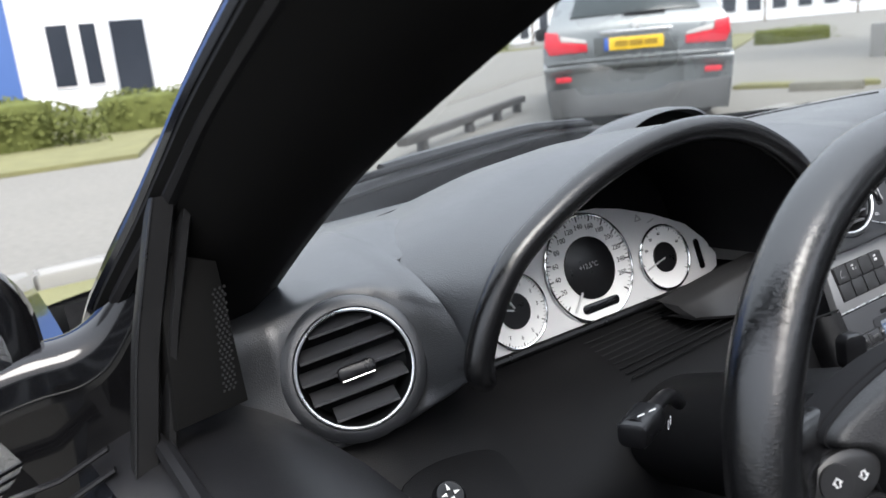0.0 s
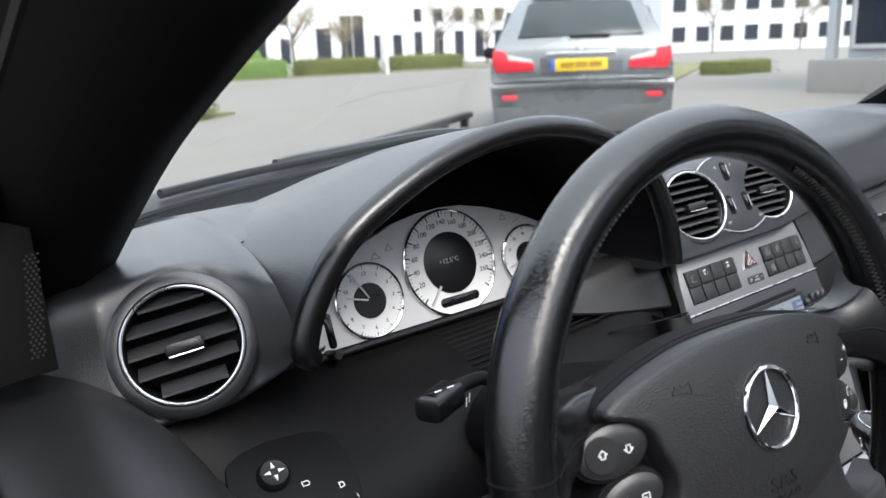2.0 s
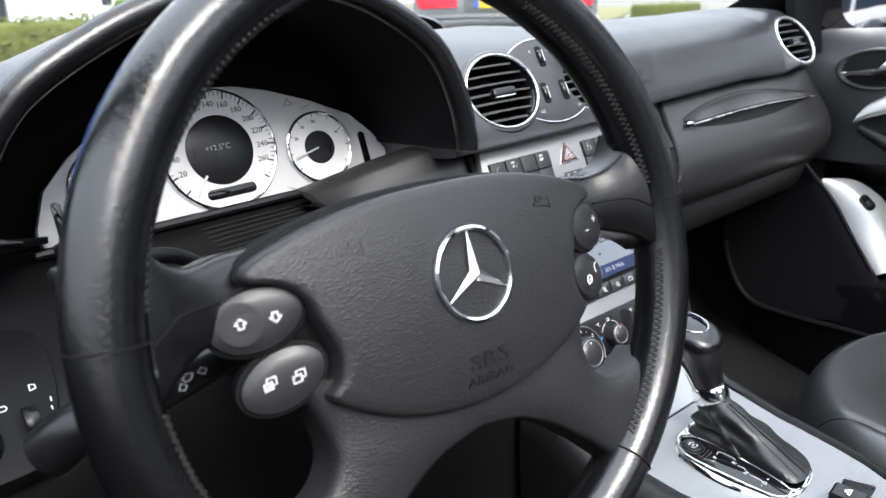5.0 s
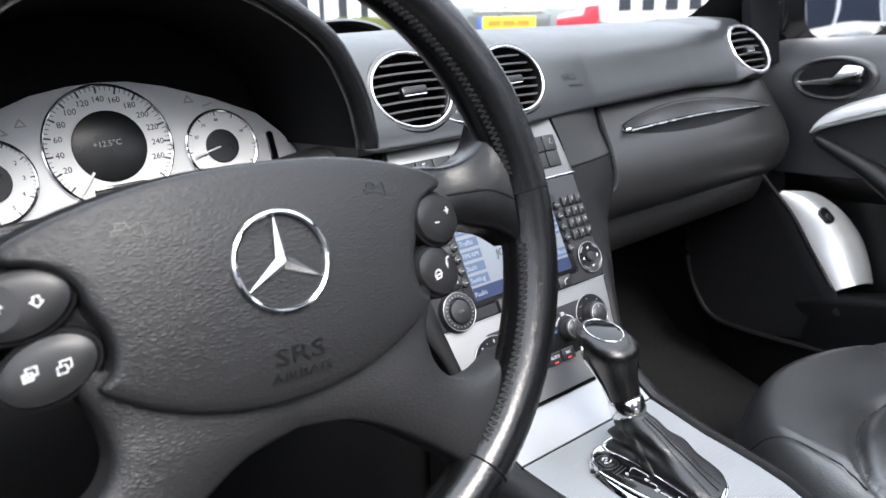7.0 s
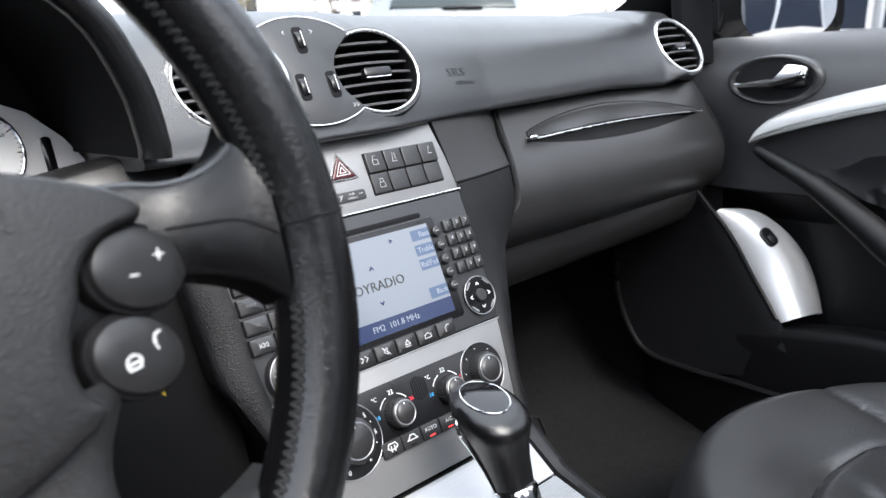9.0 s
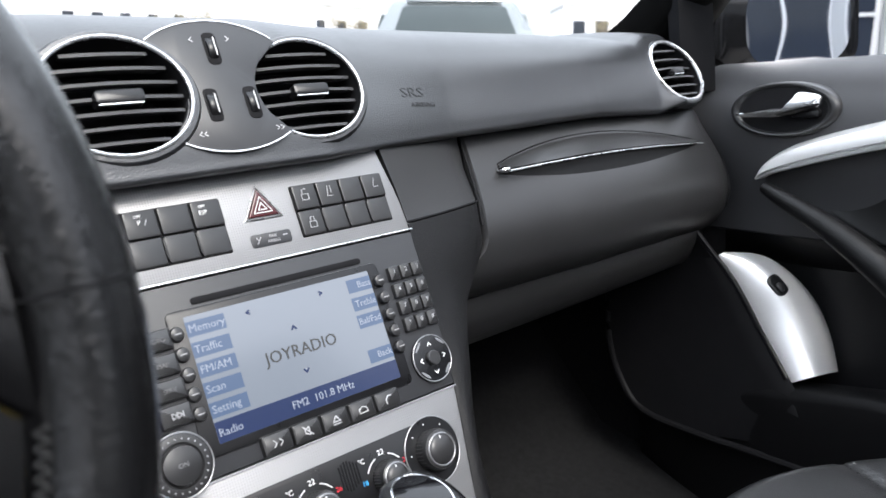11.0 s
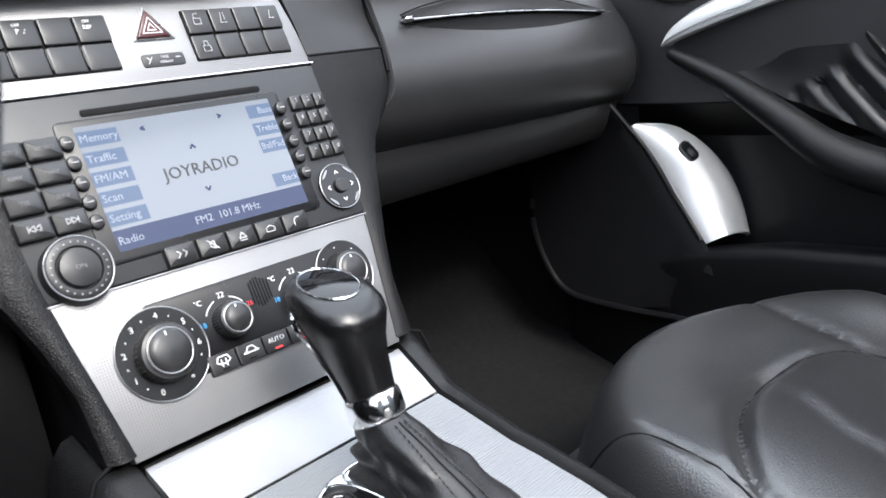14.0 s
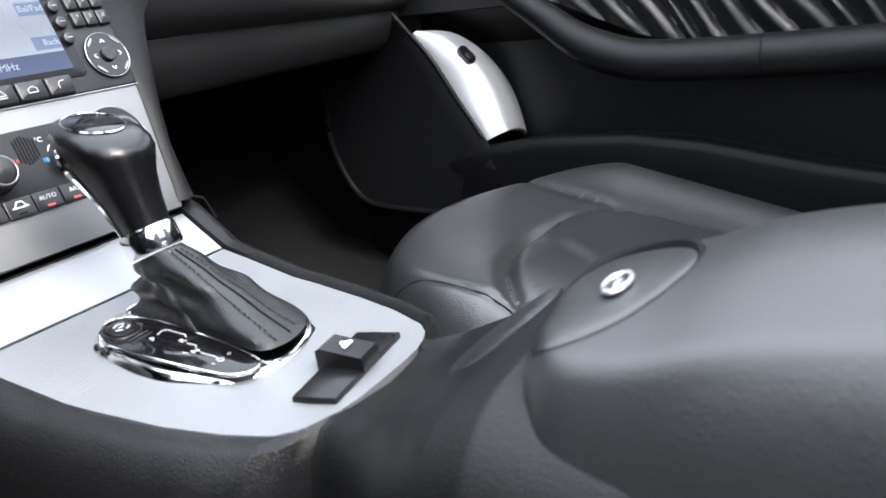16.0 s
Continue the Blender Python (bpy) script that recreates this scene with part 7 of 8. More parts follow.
for s in (-1, 1):
    a = smooth_path([(s * x, y, z) for x, y, z in INNER], 4)
    b = smooth_path([(s * x, y, z) for x, y, z in OUTER], 4)
    rows = []
    for p, q in zip(a, b):
        mid = (p + q) / 2 + Vector((0, -0.018, -0.022))
        rows.append([p, p.lerp(mid, 0.5) + Vector((0, -0.006, -0.007)), mid, q.lerp(mid, 0.5) + Vector((0, -0.006, -0.006)), q, q + Vector((-s * 0.012, 0.03, 0.02)), (p + q) / 2 + Vector((0, 0.04, 0.035)), p + Vector((0, 0.035, 0.022))])
    pil = part("pillar", grid(rows, True, True), PILLAR, screen_frame, sharp=60)
    part("pillar_seal", tube([q + Vector((-s * 0.010, -0.004, -0.004)) for q in b], 0.006, 8), RUBBER, pil)
    part("pillar_paint", tube([q + Vector((-s * 0.004, 0.010, 0.006)) for q in b], 0.005, 8), PAINT, pil)
    part("trim_seam", tube([q.lerp(p, 0.24) + Vector((0, -0.0115, -0.0125)) for p, q in zip(a, b)], 0.0012, 5), DEEP, pil)
part("header", tube([(-0.60, -0.31, 1.25), (0.0, -0.36, 1.27), (0.60, -0.31, 1.25)], 0.04, 12, flat=0.6), PILLAR, screen_frame)
rows = []
for k in range(9):
    t = k / 8
    lo = Vector((-0.64 + 1.28 * t, 0.50 + 0.30 * math.sin(math.pi * t) ** 0.8, 0.905))
    hi = Vector((-0.56 + 1.12 * t, -0.27 - 0.04 * math.sin(math.pi * t), 1.265))
    rows.append([lo.lerp(hi, j / 6) + Vector((0, 0.03, 0.05)) * math.sin(math.pi * j / 6) for j in range(7)])
pane = part("pane", grid(rows), GLASS, screen_frame, "clear windscreen glass")
pane.visible_shadow = False

# ---- outside of this car ----
bonnet = thing("bonnet", "glossy black bonnet ahead of the windscreen", "bonnet")
rows = []
for y, z in ((0.90, 0.845), (1.1, 0.835), (1.4, 0.80), (1.7, 0.745), (1.85, 0.68), (1.95, 0.55)):
    rows.append([Vector((x, y - 0.35 * (x / 0.8) ** 2 * (0.4 if y < 1.2 else 1), z - 0.06 * (x / 0.75) ** 4)) for x in np.linspace(-0.75, 0.75, 15)])
part("skin", grid(rows), PAINT, bonnet)
SCUTTLE = smooth_path([(-0.61, 0.55, 0.932), (-0.528, 0.638, 0.932), (-0.43, 0.70, 0.932), (-0.332, 0.745, 0.932), (-0.221, 0.785, 0.931), (-0.087, 0.835, 0.930), (0.053, 0.87, 0.929), (0.168, 0.89, 0.918), (0.30, 0.895, 0.906), (0.437, 0.88, 0.896), (0.526, 0.80, 0.893), (0.58, 0.68, 0.893)], 3)
cowl = thing("cowl_panel", "black plastic scuttle panel below the windscreen", "scuttle")
rows = []
for p in SCUTTLE:
    k = float(np.interp(p.x, [-0.6, -0.5, 0.15, 0.4], [0.6, 1.0, 1.0, 0.25]))
    rows.append([p + Vector((0, 0.0, -0.05)), p, p + Vector((0, 0.03 * k, 0.004 * k)), p + Vector((0, 0.10 * k, 0.008 * k)), p + Vector((0, 0.14 * k, -0.01)), p + Vector((0, 0.16 * k, -0.08))])
part("panel", grid(rows), RUBBER, cowl)
part("glass_edge", tube([p + Vector((0, 0.002, 0.001)) for p in SCUTTLE], 0.0035, 6), DEEP, cowl)
wip = thing("wiper", "black windscreen wiper resting below the glass", "wiper")
wp = [p + Vector((0, 0.05, 0.013)) for p in SCUTTLE if -0.50 < p.x < 0.22]
part("wiper_blade", tube(wp, 0.006, 8), RUBBER, wip)
part("wiper_arm", tube([p + Vector((0, 0.022, 0.004)) for p in wp[6:]], [0.0075] + [0.0105] * (len(wp) - 8) + [0.009], 8, flat=0.7), SMOOTH, wip)


def door_mirror(s, centre, facing, wide, high, name_label, rim=0.04, bow=0.0):
    mm = frame_at(centre, facing)
    th = thing("door_mirror", name_label, "wing mirror", "door mirrors")
    part("housing", slab(mm, rrect(wide * 2 + rim, high * 2 + 0.036, high * 0.8, 8, -s * (rim - 0.036) / 2), -0.07, 0.006, 0.012), MIRRORCASE, th)
    edge = rrect(wide * 2, high * 2, high * 0.75, 8)
    part("mirror_glass", grid([[mm @ Vector((x * q, y * q, 0.0065 + bow * (1 - q * q))) for x, y in edge] for q in (1.0, 0.9, 0.8, 0.7, 0.6, 0.5, 0.4, 0.3, 0.2, 0.1)], True, True), MIRROR, th)
    foot = mm @ Vector((-s * wide * 0.8, -high * 0.6, -0.03))
    part("arm", tube([foot, foot + Vector((-s * 0.06, 0.01, -0.035))], 0.022, 12, flat=0.7), PAINT, th)


door_mirror(1, (0.877, 0.320, 0.930), (-0.60, -0.80, 0.04), 0.074, 0.060, "glossy black door mirror outside the passenger window", 0.066, 0.0010)
door_mirror(-1, (-0.905, 0.34, 0.930), (0.12, -0.99, 0.03), 0.098, 0.075, "glossy black door mirror outside the driver's window")
foot = thing("mirror_foot", "glossy black foot of the driver's door mirror", "wing mirror")
crest = smooth_path([(-0.870, 0.350, 0.938), (-0.830, 0.348, 0.944), (-0.800, 0.346, 0.948), (-0.775, 0.345, 0.948), (-0.757, 0.344, 0.955), (-0.742, 0.343, 0.970), (-0.728, 0.341, 0.990), (-0.714, 0.338, 1.012), (-0.702, 0.334, 1.036)], 5)
part("foot_cap", grid([[p + Vector((0, y, z)) for y, z in ((0.060, -0.030), (0.040, -0.006), (0.024, -0.001), (0.012, 0.0), (0.003, -0.002), (-0.004, -0.007), (-0.007, -0.016), (-0.008, -0.036))] for p in crest]), MIRRORCASE, foot)
part("foot_face", grid([[Vector((p.x, p.y - 0.008, p.z - 0.036)), Vector((p.x * 0.97 - 0.022, p.y - 0.006, 0.90)), Vector((p.x * 0.92 - 0.06, p.y - 0.004, 0.86)), Vector((p.x * 0.92 - 0.06, p.y, 0.78))] for p in crest]), MIRRORCASE, foot)
part("foot_joint", tube([p + Vector((0, -0.0078, -0.030)) for p in crest[6:30]], 0.0008, 6), RUBBER, foot)
# Invented bars, put where glints lie on the dark foot.
for k in range(3):
    part("foot_louvre", tube([(-0.845, 0.318 - 0.012 * k, 0.868 - 0.010 * k), (-0.800, 0.312 - 0.012 * k, 0.872 - 0.010 * k), (-0.770, 0.306 - 0.012 * k, 0.884 - 0.010 * k)], 0.0035, 8, flat=0.5), RUBBER, foot)

# ---- body of this car ----
body = thing("car_body", "glossy black body of the open two-door car", "car")
for s in (1, -1):
    for nm, y0, y1 in (("front_wing", 0.46, 1.98), ("rear_wing", -0.78, -2.30)):
        rows = []
        for k in range(19):
            y = y0 + (y1 - y0) * k / 18
            end = max(0.0, (abs(y) - 1.2) / 1.1)
            top = (0.865 - 0.13 * max(0.0, (y - 0.5) / 1.45) ** 1.5) if y > 0 else 0.90
            arch_ = max(0.0, 1 - ((y - (1.25 if y > 0 else -1.40)) / 0.36) ** 2) ** 0.5 * 0.38
            low = max(0.24, 0.30 + arch_ if arch_ > 0 else 0.24)
            w = 0.86 - 0.10 * end ** 2.5
            rows.append([Vector((s * x, y, z)) for x, z in ((w - 0.10, top + 0.005), (w - 0.03, top - 0.01), (w, top - 0.06), (w + 0.015, (top + low) / 2), (w, low), (w - 0.12, low))])
        part(nm, grid([smooth_path(r, 3) for r in rows]), PAINT, body)
    for y in (1.25, -1.40):
        q = Matrix.Translation((s * 0.76, y, 0.31)) @ Matrix.Rotation(radians(90 * s), 4, "Y")
        w = part("wheel", lathe(q, [(0.17, -0.10), (0.29, -0.10), (0.315, -0.07), (0.315, 0.07), (0.29, 0.095), (0.22, 0.09)], 32), RUBBER, body)
        part("rim_disc", lathe(q, [(0.22, 0.085), (0.20, 0.07), (0.06, 0.055), (0.0, 0.06)], 28), SATIN, w)
    part("sill", grid([[Vector((s * x, y, z)) for x, z in ((0.80, 0.36), (0.84, 0.33), (0.84, 0.25), (0.74, 0.22))] for y in (0.50, -0.80)]), PAINT, body)
part("nose", grid([[Vector((x, 1.99 - 0.25 * (x / 0.78) ** 2 + dy, z)) for dy, z in ((-0.06, 0.70), (0.05, 0.60), (0.08, 0.45), (0.03, 0.26))] for x in np.linspace(-0.80, 0.80, 17)]), PAINT, body)
part("tail", grid([[Vector((x, -2.30 + 0.18 * (x / 0.78) ** 2 - dy, z)) for dy, z in ((-0.30, 0.91), (0.0, 0.88), (0.06, 0.70), (0.06, 0.45), (0.0, 0.26))] for x in np.linspace(-0.80, 0.80, 17)]), PAINT, body)
# ---- the street ----
ASPHALT = material("pale_weathered_asphalt", (0.165, 0.157, 0.138), 0.9, spread=0.16, scale=0.6, bump=0.3, bump_scale=60, fine=0.25)
CONCRETE = material("grey_concrete", (0.24, 0.235, 0.22), 0.85, spread=0.15, scale=3, bump=0.2, bump_scale=80)
GRASS = material("short_dry_grass", (0.15, 0.145, 0.065), 0.95, spread=0.35, scale=2.5, bump=0.6, bump_scale=90, fine=0.3)
HEDGE = material("clipped_hedge_leaf", (0.100, 0.112, 0.035), 0.9, spread=0.35, scale=9, spec=0.1)
SHRUB = material("bright_shrub_leaf", (0.10, 0.17, 0.03), 0.75, spread=0.4, scale=7)
BARK = material("grey_bark", (0.16, 0.13, 0.10), 0.9, spread=0.3, scale=8, bump=0.4, bump_scale=60)
TWIG = material("budding_twigs", (0.22, 0.18, 0.10), 0.9, spread=0.3, scale=4)
WALL_W = material("white_cladding", (0.74, 0.75, 0.77), 0.6, spread=0.05, scale=0.8, bump=0.1, bump_scale=20)
WALL_G = material("grey_cladding", (0.42, 0.43, 0.44), 0.6, spread=0.08, scale=0.8)
WALL_B = material("blue_cladding", (0.05, 0.11, 0.30), 0.5, spread=0.1, scale=0.8)
PANE = material("dark_window_pane", (0.03, 0.035, 0.045), 0.12, spec=0.25, spread=0.3, scale=0.5, rough_spread=0.05)
FRAMEW = material("white_window_frame", (0.7, 0.7, 0.7), 0.5)
STEEL = material("galvanised_steel", (0.48, 0.50, 0.52), 0.45, metal=0.5, spread=0.1, scale=3)
TIMBER = material("dark_creosoted_timber", (0.045, 0.042, 0.040), 0.85, spread=0.3, scale=6, bump=0.5, bump_scale=60)
GREYMET = material("silver_grey_car_paint", (0.17, 0.185, 0.19), 0.28, metal=0.5, coat=0.6, spread=0.08, scale=2, rough_spread=0.05)
REDPAINT = material("red_car_paint", (0.42, 0.02, 0.03), 0.25, coat=0.6, spread=0.1, scale=2, rough_spread=0.05)
CARGLASS = material("tinted_car_glass", (0.035, 0.045, 0.047), 0.12, spread=0.2, scale=2, rough_spread=0.03, spec=0.25)
LIGHTRED = material("red_tail_lens", (0.62, 0.03, 0.05), 0.2, spread=0.15, scale=12)
LIGHTCLR = material("clear_tail_lens", (0.62, 0.60, 0.58), 0.2, spread=0.1, scale=12)
PLATE = material("yellow_plate", (0.80, 0.52, 0.03), 0.45, spread=0.05)
PLATE_B = material("blue_plate_band", (0.05, 0.12, 0.42), 0.45, spread=0.05)
TYRE = material("black_tyre", (0.02, 0.02, 0.02), 0.85, spread=0.2, scale=20)
BUMPER = material("dark_grey_bumper", (0.075, 0.078, 0.08), 0.6, spread=0.12, scale=6)
I4 = Matrix.Identity(4)

ground = tagged(new("ground"), "pale weathered asphalt of a business park street", "street", kind="structure")
bm = bmesh.new()
rr = [[Vector((x, y, 0)) for x in (-1500, -200, -40, 0, 40, 200, 1500)] for y in (-1500, -200, -40, 0, 40, 200, 1500)]
part("asphalt", grid(rr), ASPHALT, ground)


def patch(name, pts, mat, label, category, z=0.03):
    t = thing(name, label, category, kind="structure", m=I4)
    part("surface", slab(I4, pts, -0.02, z, 0.01), mat, t)
    return t


patch("grass_verge", [(-30, 9.6), (0.9, 9.9), (1.6, 12.2), (4.6, 14.6), (4.2, 16.6), (1.0, 16.6), (-30, 16.0)], GRASS, "dry mown grass verge beside the road", "grass", 0.06)
patch("grass_verge", [(10, 36.0), (30, 38.0), (30, 42), (10, 40)], GRASS, "strip of mown grass before the offices", "grass", 0.06)
patch("grass_verge", [(17.5, 14.6), (30, 23.0), (32, 27), (17, 18)], GRASS, "strip of mown grass across the street", "grass", 0.06)
patch("grass_verge", [(8.45, 7.3), (9.15, 5.6), (9.45, 5.8), (8.9, 7.5)], GRASS, "narrow strip of grass beside the parking bay", "grass", 0.06)
patch("grass_verge", [(-6, 2.6), (-0.1, 3.2), (0.2, 4.1), (-6, 3.9)], GRASS, "narrow strip of grass beside the kerb", "grass", 0.05)
kerb = thing("kerb", "grey concrete kerb along the parking bays", "kerb", kind="structure", m=I4)
for i in range(14):
    a = Vector((-7.2 + i * 1.0, 3.52 + 0.10 * i, 0))
    part("kerb_stone", slab(Matrix.Translation(a) @ Matrix.Rotation(math.atan2(0.10, 1.0), 4, "Z"), rrect(0.985, 0.16, 0.01, 2), -0.05, 0.12, 0.02), CONCRETE, kerb)
KERBSTONE = material("weathered_kerb_stone", (0.16, 0.155, 0.13), 0.9, spread=0.3, scale=6, bump=0.4, bump_scale=80)
block = thing("concrete_beam", "low concrete parking beam beside the grass", "parking beam", m=I4)
part("beam", slab(Matrix.Translation((8.55, 5.95, 0)) @ Matrix.Rotation(radians(-66), 4, "Z"), rrect(0.85, 0.22, 0.03, 2), 0, 0.12, 0.03), KERBSTONE, block)
rail = thing("timber_rail", "low dark timber rail on short posts", "barrier", m=I4)
RA, RB = Vector((2.62, 6.35, 0)), Vector((5.85, 8.75, 0))
RD = RB - RA
RF = Matrix.Translation((RA + RB) / 2) @ Matrix.Rotation(math.atan2(RD.y, RD.x), 4, "Z")
part("beam", slab(RF, rrect(RD.length, 0.12, 0.02, 2), 0.12, 0.20, 0.02), TIMBER, rail)
for k in (-0.38, -0.04, 0.22, 0.44):
    part("post", slab(RF, rrect(0.12, 0.10, 0.02, 2, RD.length * k, 0), -0.05, 0.13, 0.01), TIMBER, rail)


def leaf_heap(name, at, size, mat, label, category, n=900, seed=1, group=""):
    """A clipped shrub mass: many small leaf blades filling a rounded block."""
    rng = random.Random(seed)
    t = thing(name, label, category, group, kind="stuff", m=Matrix.Translation(at))
    lx, ly, lz = size
    verts, faces = [], []
    for _ in range(n):
        u, v, w = rng.uniform(-1, 1), rng.uniform(-1, 1), rng.random() ** 0.7
        k = (1 - 0.25 * w ** 4)
        c = Vector((u * lx / 2 * k, v * ly / 2 * k, w * lz * (0.88 + 0.12 * math.sin(u * 9 + v * 5))))
        d = Vector((rng.gauss(0, 1), rng.gauss(0, 1), rng.gauss(0, 0.7))).normalized()
        e = d.orthogonal().normalized()
        s = rng.uniform(0.03, 0.055) * (1.0 if lz < 0.95 else 1.5)
        b = len(verts)
        verts += [c - d * s, c + e * s * 0.6, c + d * s, c - e * s * 0.6]
        faces.append((b, b + 1, b + 2, b + 3))
    me = bpy.data.meshes.new("leaves")
    me.from_pydata(verts, [], faces)
    me.materials.append(mat)
    part("leaves", me, mat, t)
    part("core", slab(I4, rrect(lx * 0.88, ly * 0.8, min(lx, ly) * 0.25, 4), 0, lz * 0.84, lz * 0.2), mat, t)
    return t


leaf_heap("hedge", (-5.0, 13.0, 0), (12.0, 1.4, 0.88), HEDGE, "clipped olive-green hedge on the verge", "hedge", 30000, 2)
leaf_heap("hedge", (2.5, 14.2, 0), (3.0, 1.4, 0.74), HEDGE, "end of a clipped hedge on the verge", "hedge", 3000, 3)
leaf_heap("hedge", (13.6, 37.8, 0), (5.0, 1.8, 1.1), SHRUB, "bright green shrubs before the offices", "shrubs", 2200, 4)
leaf_heap("hedge", (19.2, 38.6, 0), (5.5, 1.8, 1.0), HEDGE, "low brown-green hedge before the offices", "hedge", 2200, 5)
leaf_heap("hedge", (25.6, 39.6, 0), (5.5, 1.8, 1.0), HEDGE, "low brown-green hedge before the offices", "hedge", 2200, 6)
leaf_heap("hedge", (14.2, 39.4, 0), (2.2, 1.8, 1.7), SHRUB, "rounded green shrub before the offices", "shrub", 500, 7)
leaf_heap("hedge", (21.6, 15.6, 0), (3.0, 1.4, 0.5), HEDGE, "low dark hedge beside the glazed building", "hedge", 700, 8)


def facade(name, label, origin, along, length, height, depth, wall, windows, category="building", group=""):
    """A block with real window openings set back in its front; windows: (x0, z0, w, h, kind)."""
    t = thing(name, label, category, group, m=Matrix.Translation(origin) @ Matrix.Rotation(radians(along), 4, "Z"))
    part("wall", slab(I4, [(0, 0), (length, 0), (length, depth), (0, depth)], 0, height, 0.03), wall, t)
    part("roof_edge", slab(Matrix.Translation((0, 0, height)), [(-0.08, -0.08), (length + 0.08, -0.08), (length + 0.08, depth), (-0.08, depth)], 0, 0.25, 0.02), WALL_G, t)
    F0 = Matrix.Rotation(radians(90), 4, "X")
    for x0, z0, w, h, kind in windows:
        wn_ = part("window", slab(F0, [(x0, z0), (x0 + w, z0), (x0 + w, z0 + h), (x0, z0 + h)], -0.03, 0.06, 0.02), FRAMEW if kind == "w" else STEEL, t)
        cols = max(1, round(w / 1.1))
        for c in range(cols):
            cw = w / cols
            part("pane", slab(F0, rrect(cw - 0.12, h - 0.12, 0.01, 1, x0 + cw * (c + 0.5), z0 + h / 2), 0.05, 0.065, 0.0), PANE, wn_)
    return t


# White hall with a blue end, beyond the hedge.
hall = facade("industrial_hall", "white clad industrial hall with blue end bays", (0.93, 27.0, 0), 0, 6.6, 8.5, 12, WALL_W, [(0.90, 0.62, 0.73, 1.95, "w"), (1.84, 0.62, 0.60, 1.95, "w"), (2.73, 0.0, 1.15, 2.60, "d")])
blue = facade("industrial_hall", "deep blue ribbed wall of an industrial hall", (-25.34, 26.9, 0), 0, 26.27, 8.5, 12, WALL_B, [])
for i in range(80):
    part("wall_rib", slab(I4, [(i * 0.32, -0.05), (i * 0.32 + 0.14, -0.05), (i * 0.32 + 0.14, 0.0), (i * 0.32, 0.0)], 0, 8.4), WALL_B, blue)
facade("office_block", "white two-storey office block with narrow dark windows", (12.0, 58.0, 0), -2, 15.0, 5.6, 14, WALL_W, [(0.8 + 1.9 * i, 0.4, 0.9, 2.0, "w") for i in range(7)] + [(0.8 + 1.9 * i, 3.3, 0.9, 1.2, "w") for i in range(7)], group="white office blocks")
facade("office_block", "white office block with dark entrance bays", (27.6, 60.0, 0), -4, 10.0, 6.6, 14, WALL_W, [(0.8, 0, 1.4, 3.2, "w"), (3.0, 0, 2.2, 4.2, "d"), (6.0, 0.4, 1.0, 2.2, "w"), (7.8, 0.4, 1.0, 2.2, "w")], group="white office blocks")
facade("office_block", "white office block with tall window bays", (38.2, 62.0, 0), -6, 14.0, 6.0, 14, WALL_W, [(0.8 + 2.2 * i, 0.3, 1.1, 2.6, "w") for i in range(6)] + [(0.8 + 2.2 * i, 3.6, 1.1, 1.3, "w") for i in range(6)], group="white office blocks")
facade("office_block", "distant pale low-rise block across the street", (66.0, 56.0, 0), -42, 26.0, 7.0, 12, WALL_W, [(1.0 + 2.4 * i, 1.0 + 3.0 * j, 1.4, 1.6, "d") for i in range(10) for j in range(2)])
facade("office_block", "distant cream low-rise block across the street", (88.0, 44.0, 0), -52, 22.0, 6.0, 12, CONCRETE, [(1.0 + 2.4 * i, 1.0 + 3.0 * j, 1.4, 1.6, "w") for i in range(9) for j in range(2)])
# Glazed building beside the parking bay.
glz = thing("glazed_building", "grey glazed building with steel columns on concrete plinth", "building", m=Matrix.Translation((14.1, 8.3, 0)) @ Matrix.Rotation(radians(-97), 4, "Z"))
part("plinth", slab(I4, [(-0.3, -0.15), (30, -0.15), (30, 10), (-0.3, 10)], 0, 0.62, 0.03), CONCRETE, glz)
part("wall", slab(I4, [(0, 0.6), (30, 0.6), (30, 10), (0, 10)], 0.6, 7.2), WALL_G, glz)
for i in range(20):
    b = part("window", slab(Matrix.Rotation(radians(90), 4, "X"), rrect(1.36, 3.0, 0.02, 1, 0.8 + i * 1.5, 2.3), -0.58, -0.5, 0.01), FRAMEW, glz)
    part("pane", slab(Matrix.Rotation(radians(90), 4, "X"), rrect(1.2, 2.84, 0.01, 1, 0.8 + i * 1.5, 2.3), -0.5, -0.49), PANE, b)
    part("transom", slab(Matrix.Rotation(radians(90), 4, "X"), rrect(1.3, 0.06, 0.01, 1, 0.8 + i * 1.5, 1.75), -0.49, -0.45), FRAMEW, b)
for i in range(8):
    part("column", slab(Matrix.Translation((0.05 + i * 3.75, 0.05, 0.6)), rrect(0.18, 0.18, 0.03, 3), 0, 6.6), STEEL, glz)
part("canopy", slab(I4, [(-0.3, -0.4), (30, -0.4), (30, 0.7), (-0.3, 0.7)], 6.9, 7.3, 0.05), WALL_G, glz)
showroom = facade("showroom", "dark glazed showroom with white posts behind the parking bays", (22.0, -13.0, 0), 180, 50.0, 5.2, 12, WALL_G, [(0.6 + 3.1 * i, 0.2, 2.7, 3.9, "w") for i in range(16)])
# Lamp posts and bare trees.
for x, y, h in ((27.0, 47.0, 8.0), (20.2, 35.0, 6.0)):
    lp = thing("street_lamp", "slim white lamp post before the offices", "street lamp", "street lamps", m=Matrix.Translation((x, y, 0)))
    part("pole", tube([(0, 0, 0), (0, 0, h)], [0.09, 0.05], 10), FRAMEW, lp)
    part("lantern", slab(Matrix.Translation((0.25, 0, h)), rrect(0.7, 0.2, 0.05, 3), 0, 0.12, 0.03), STEEL, lp)


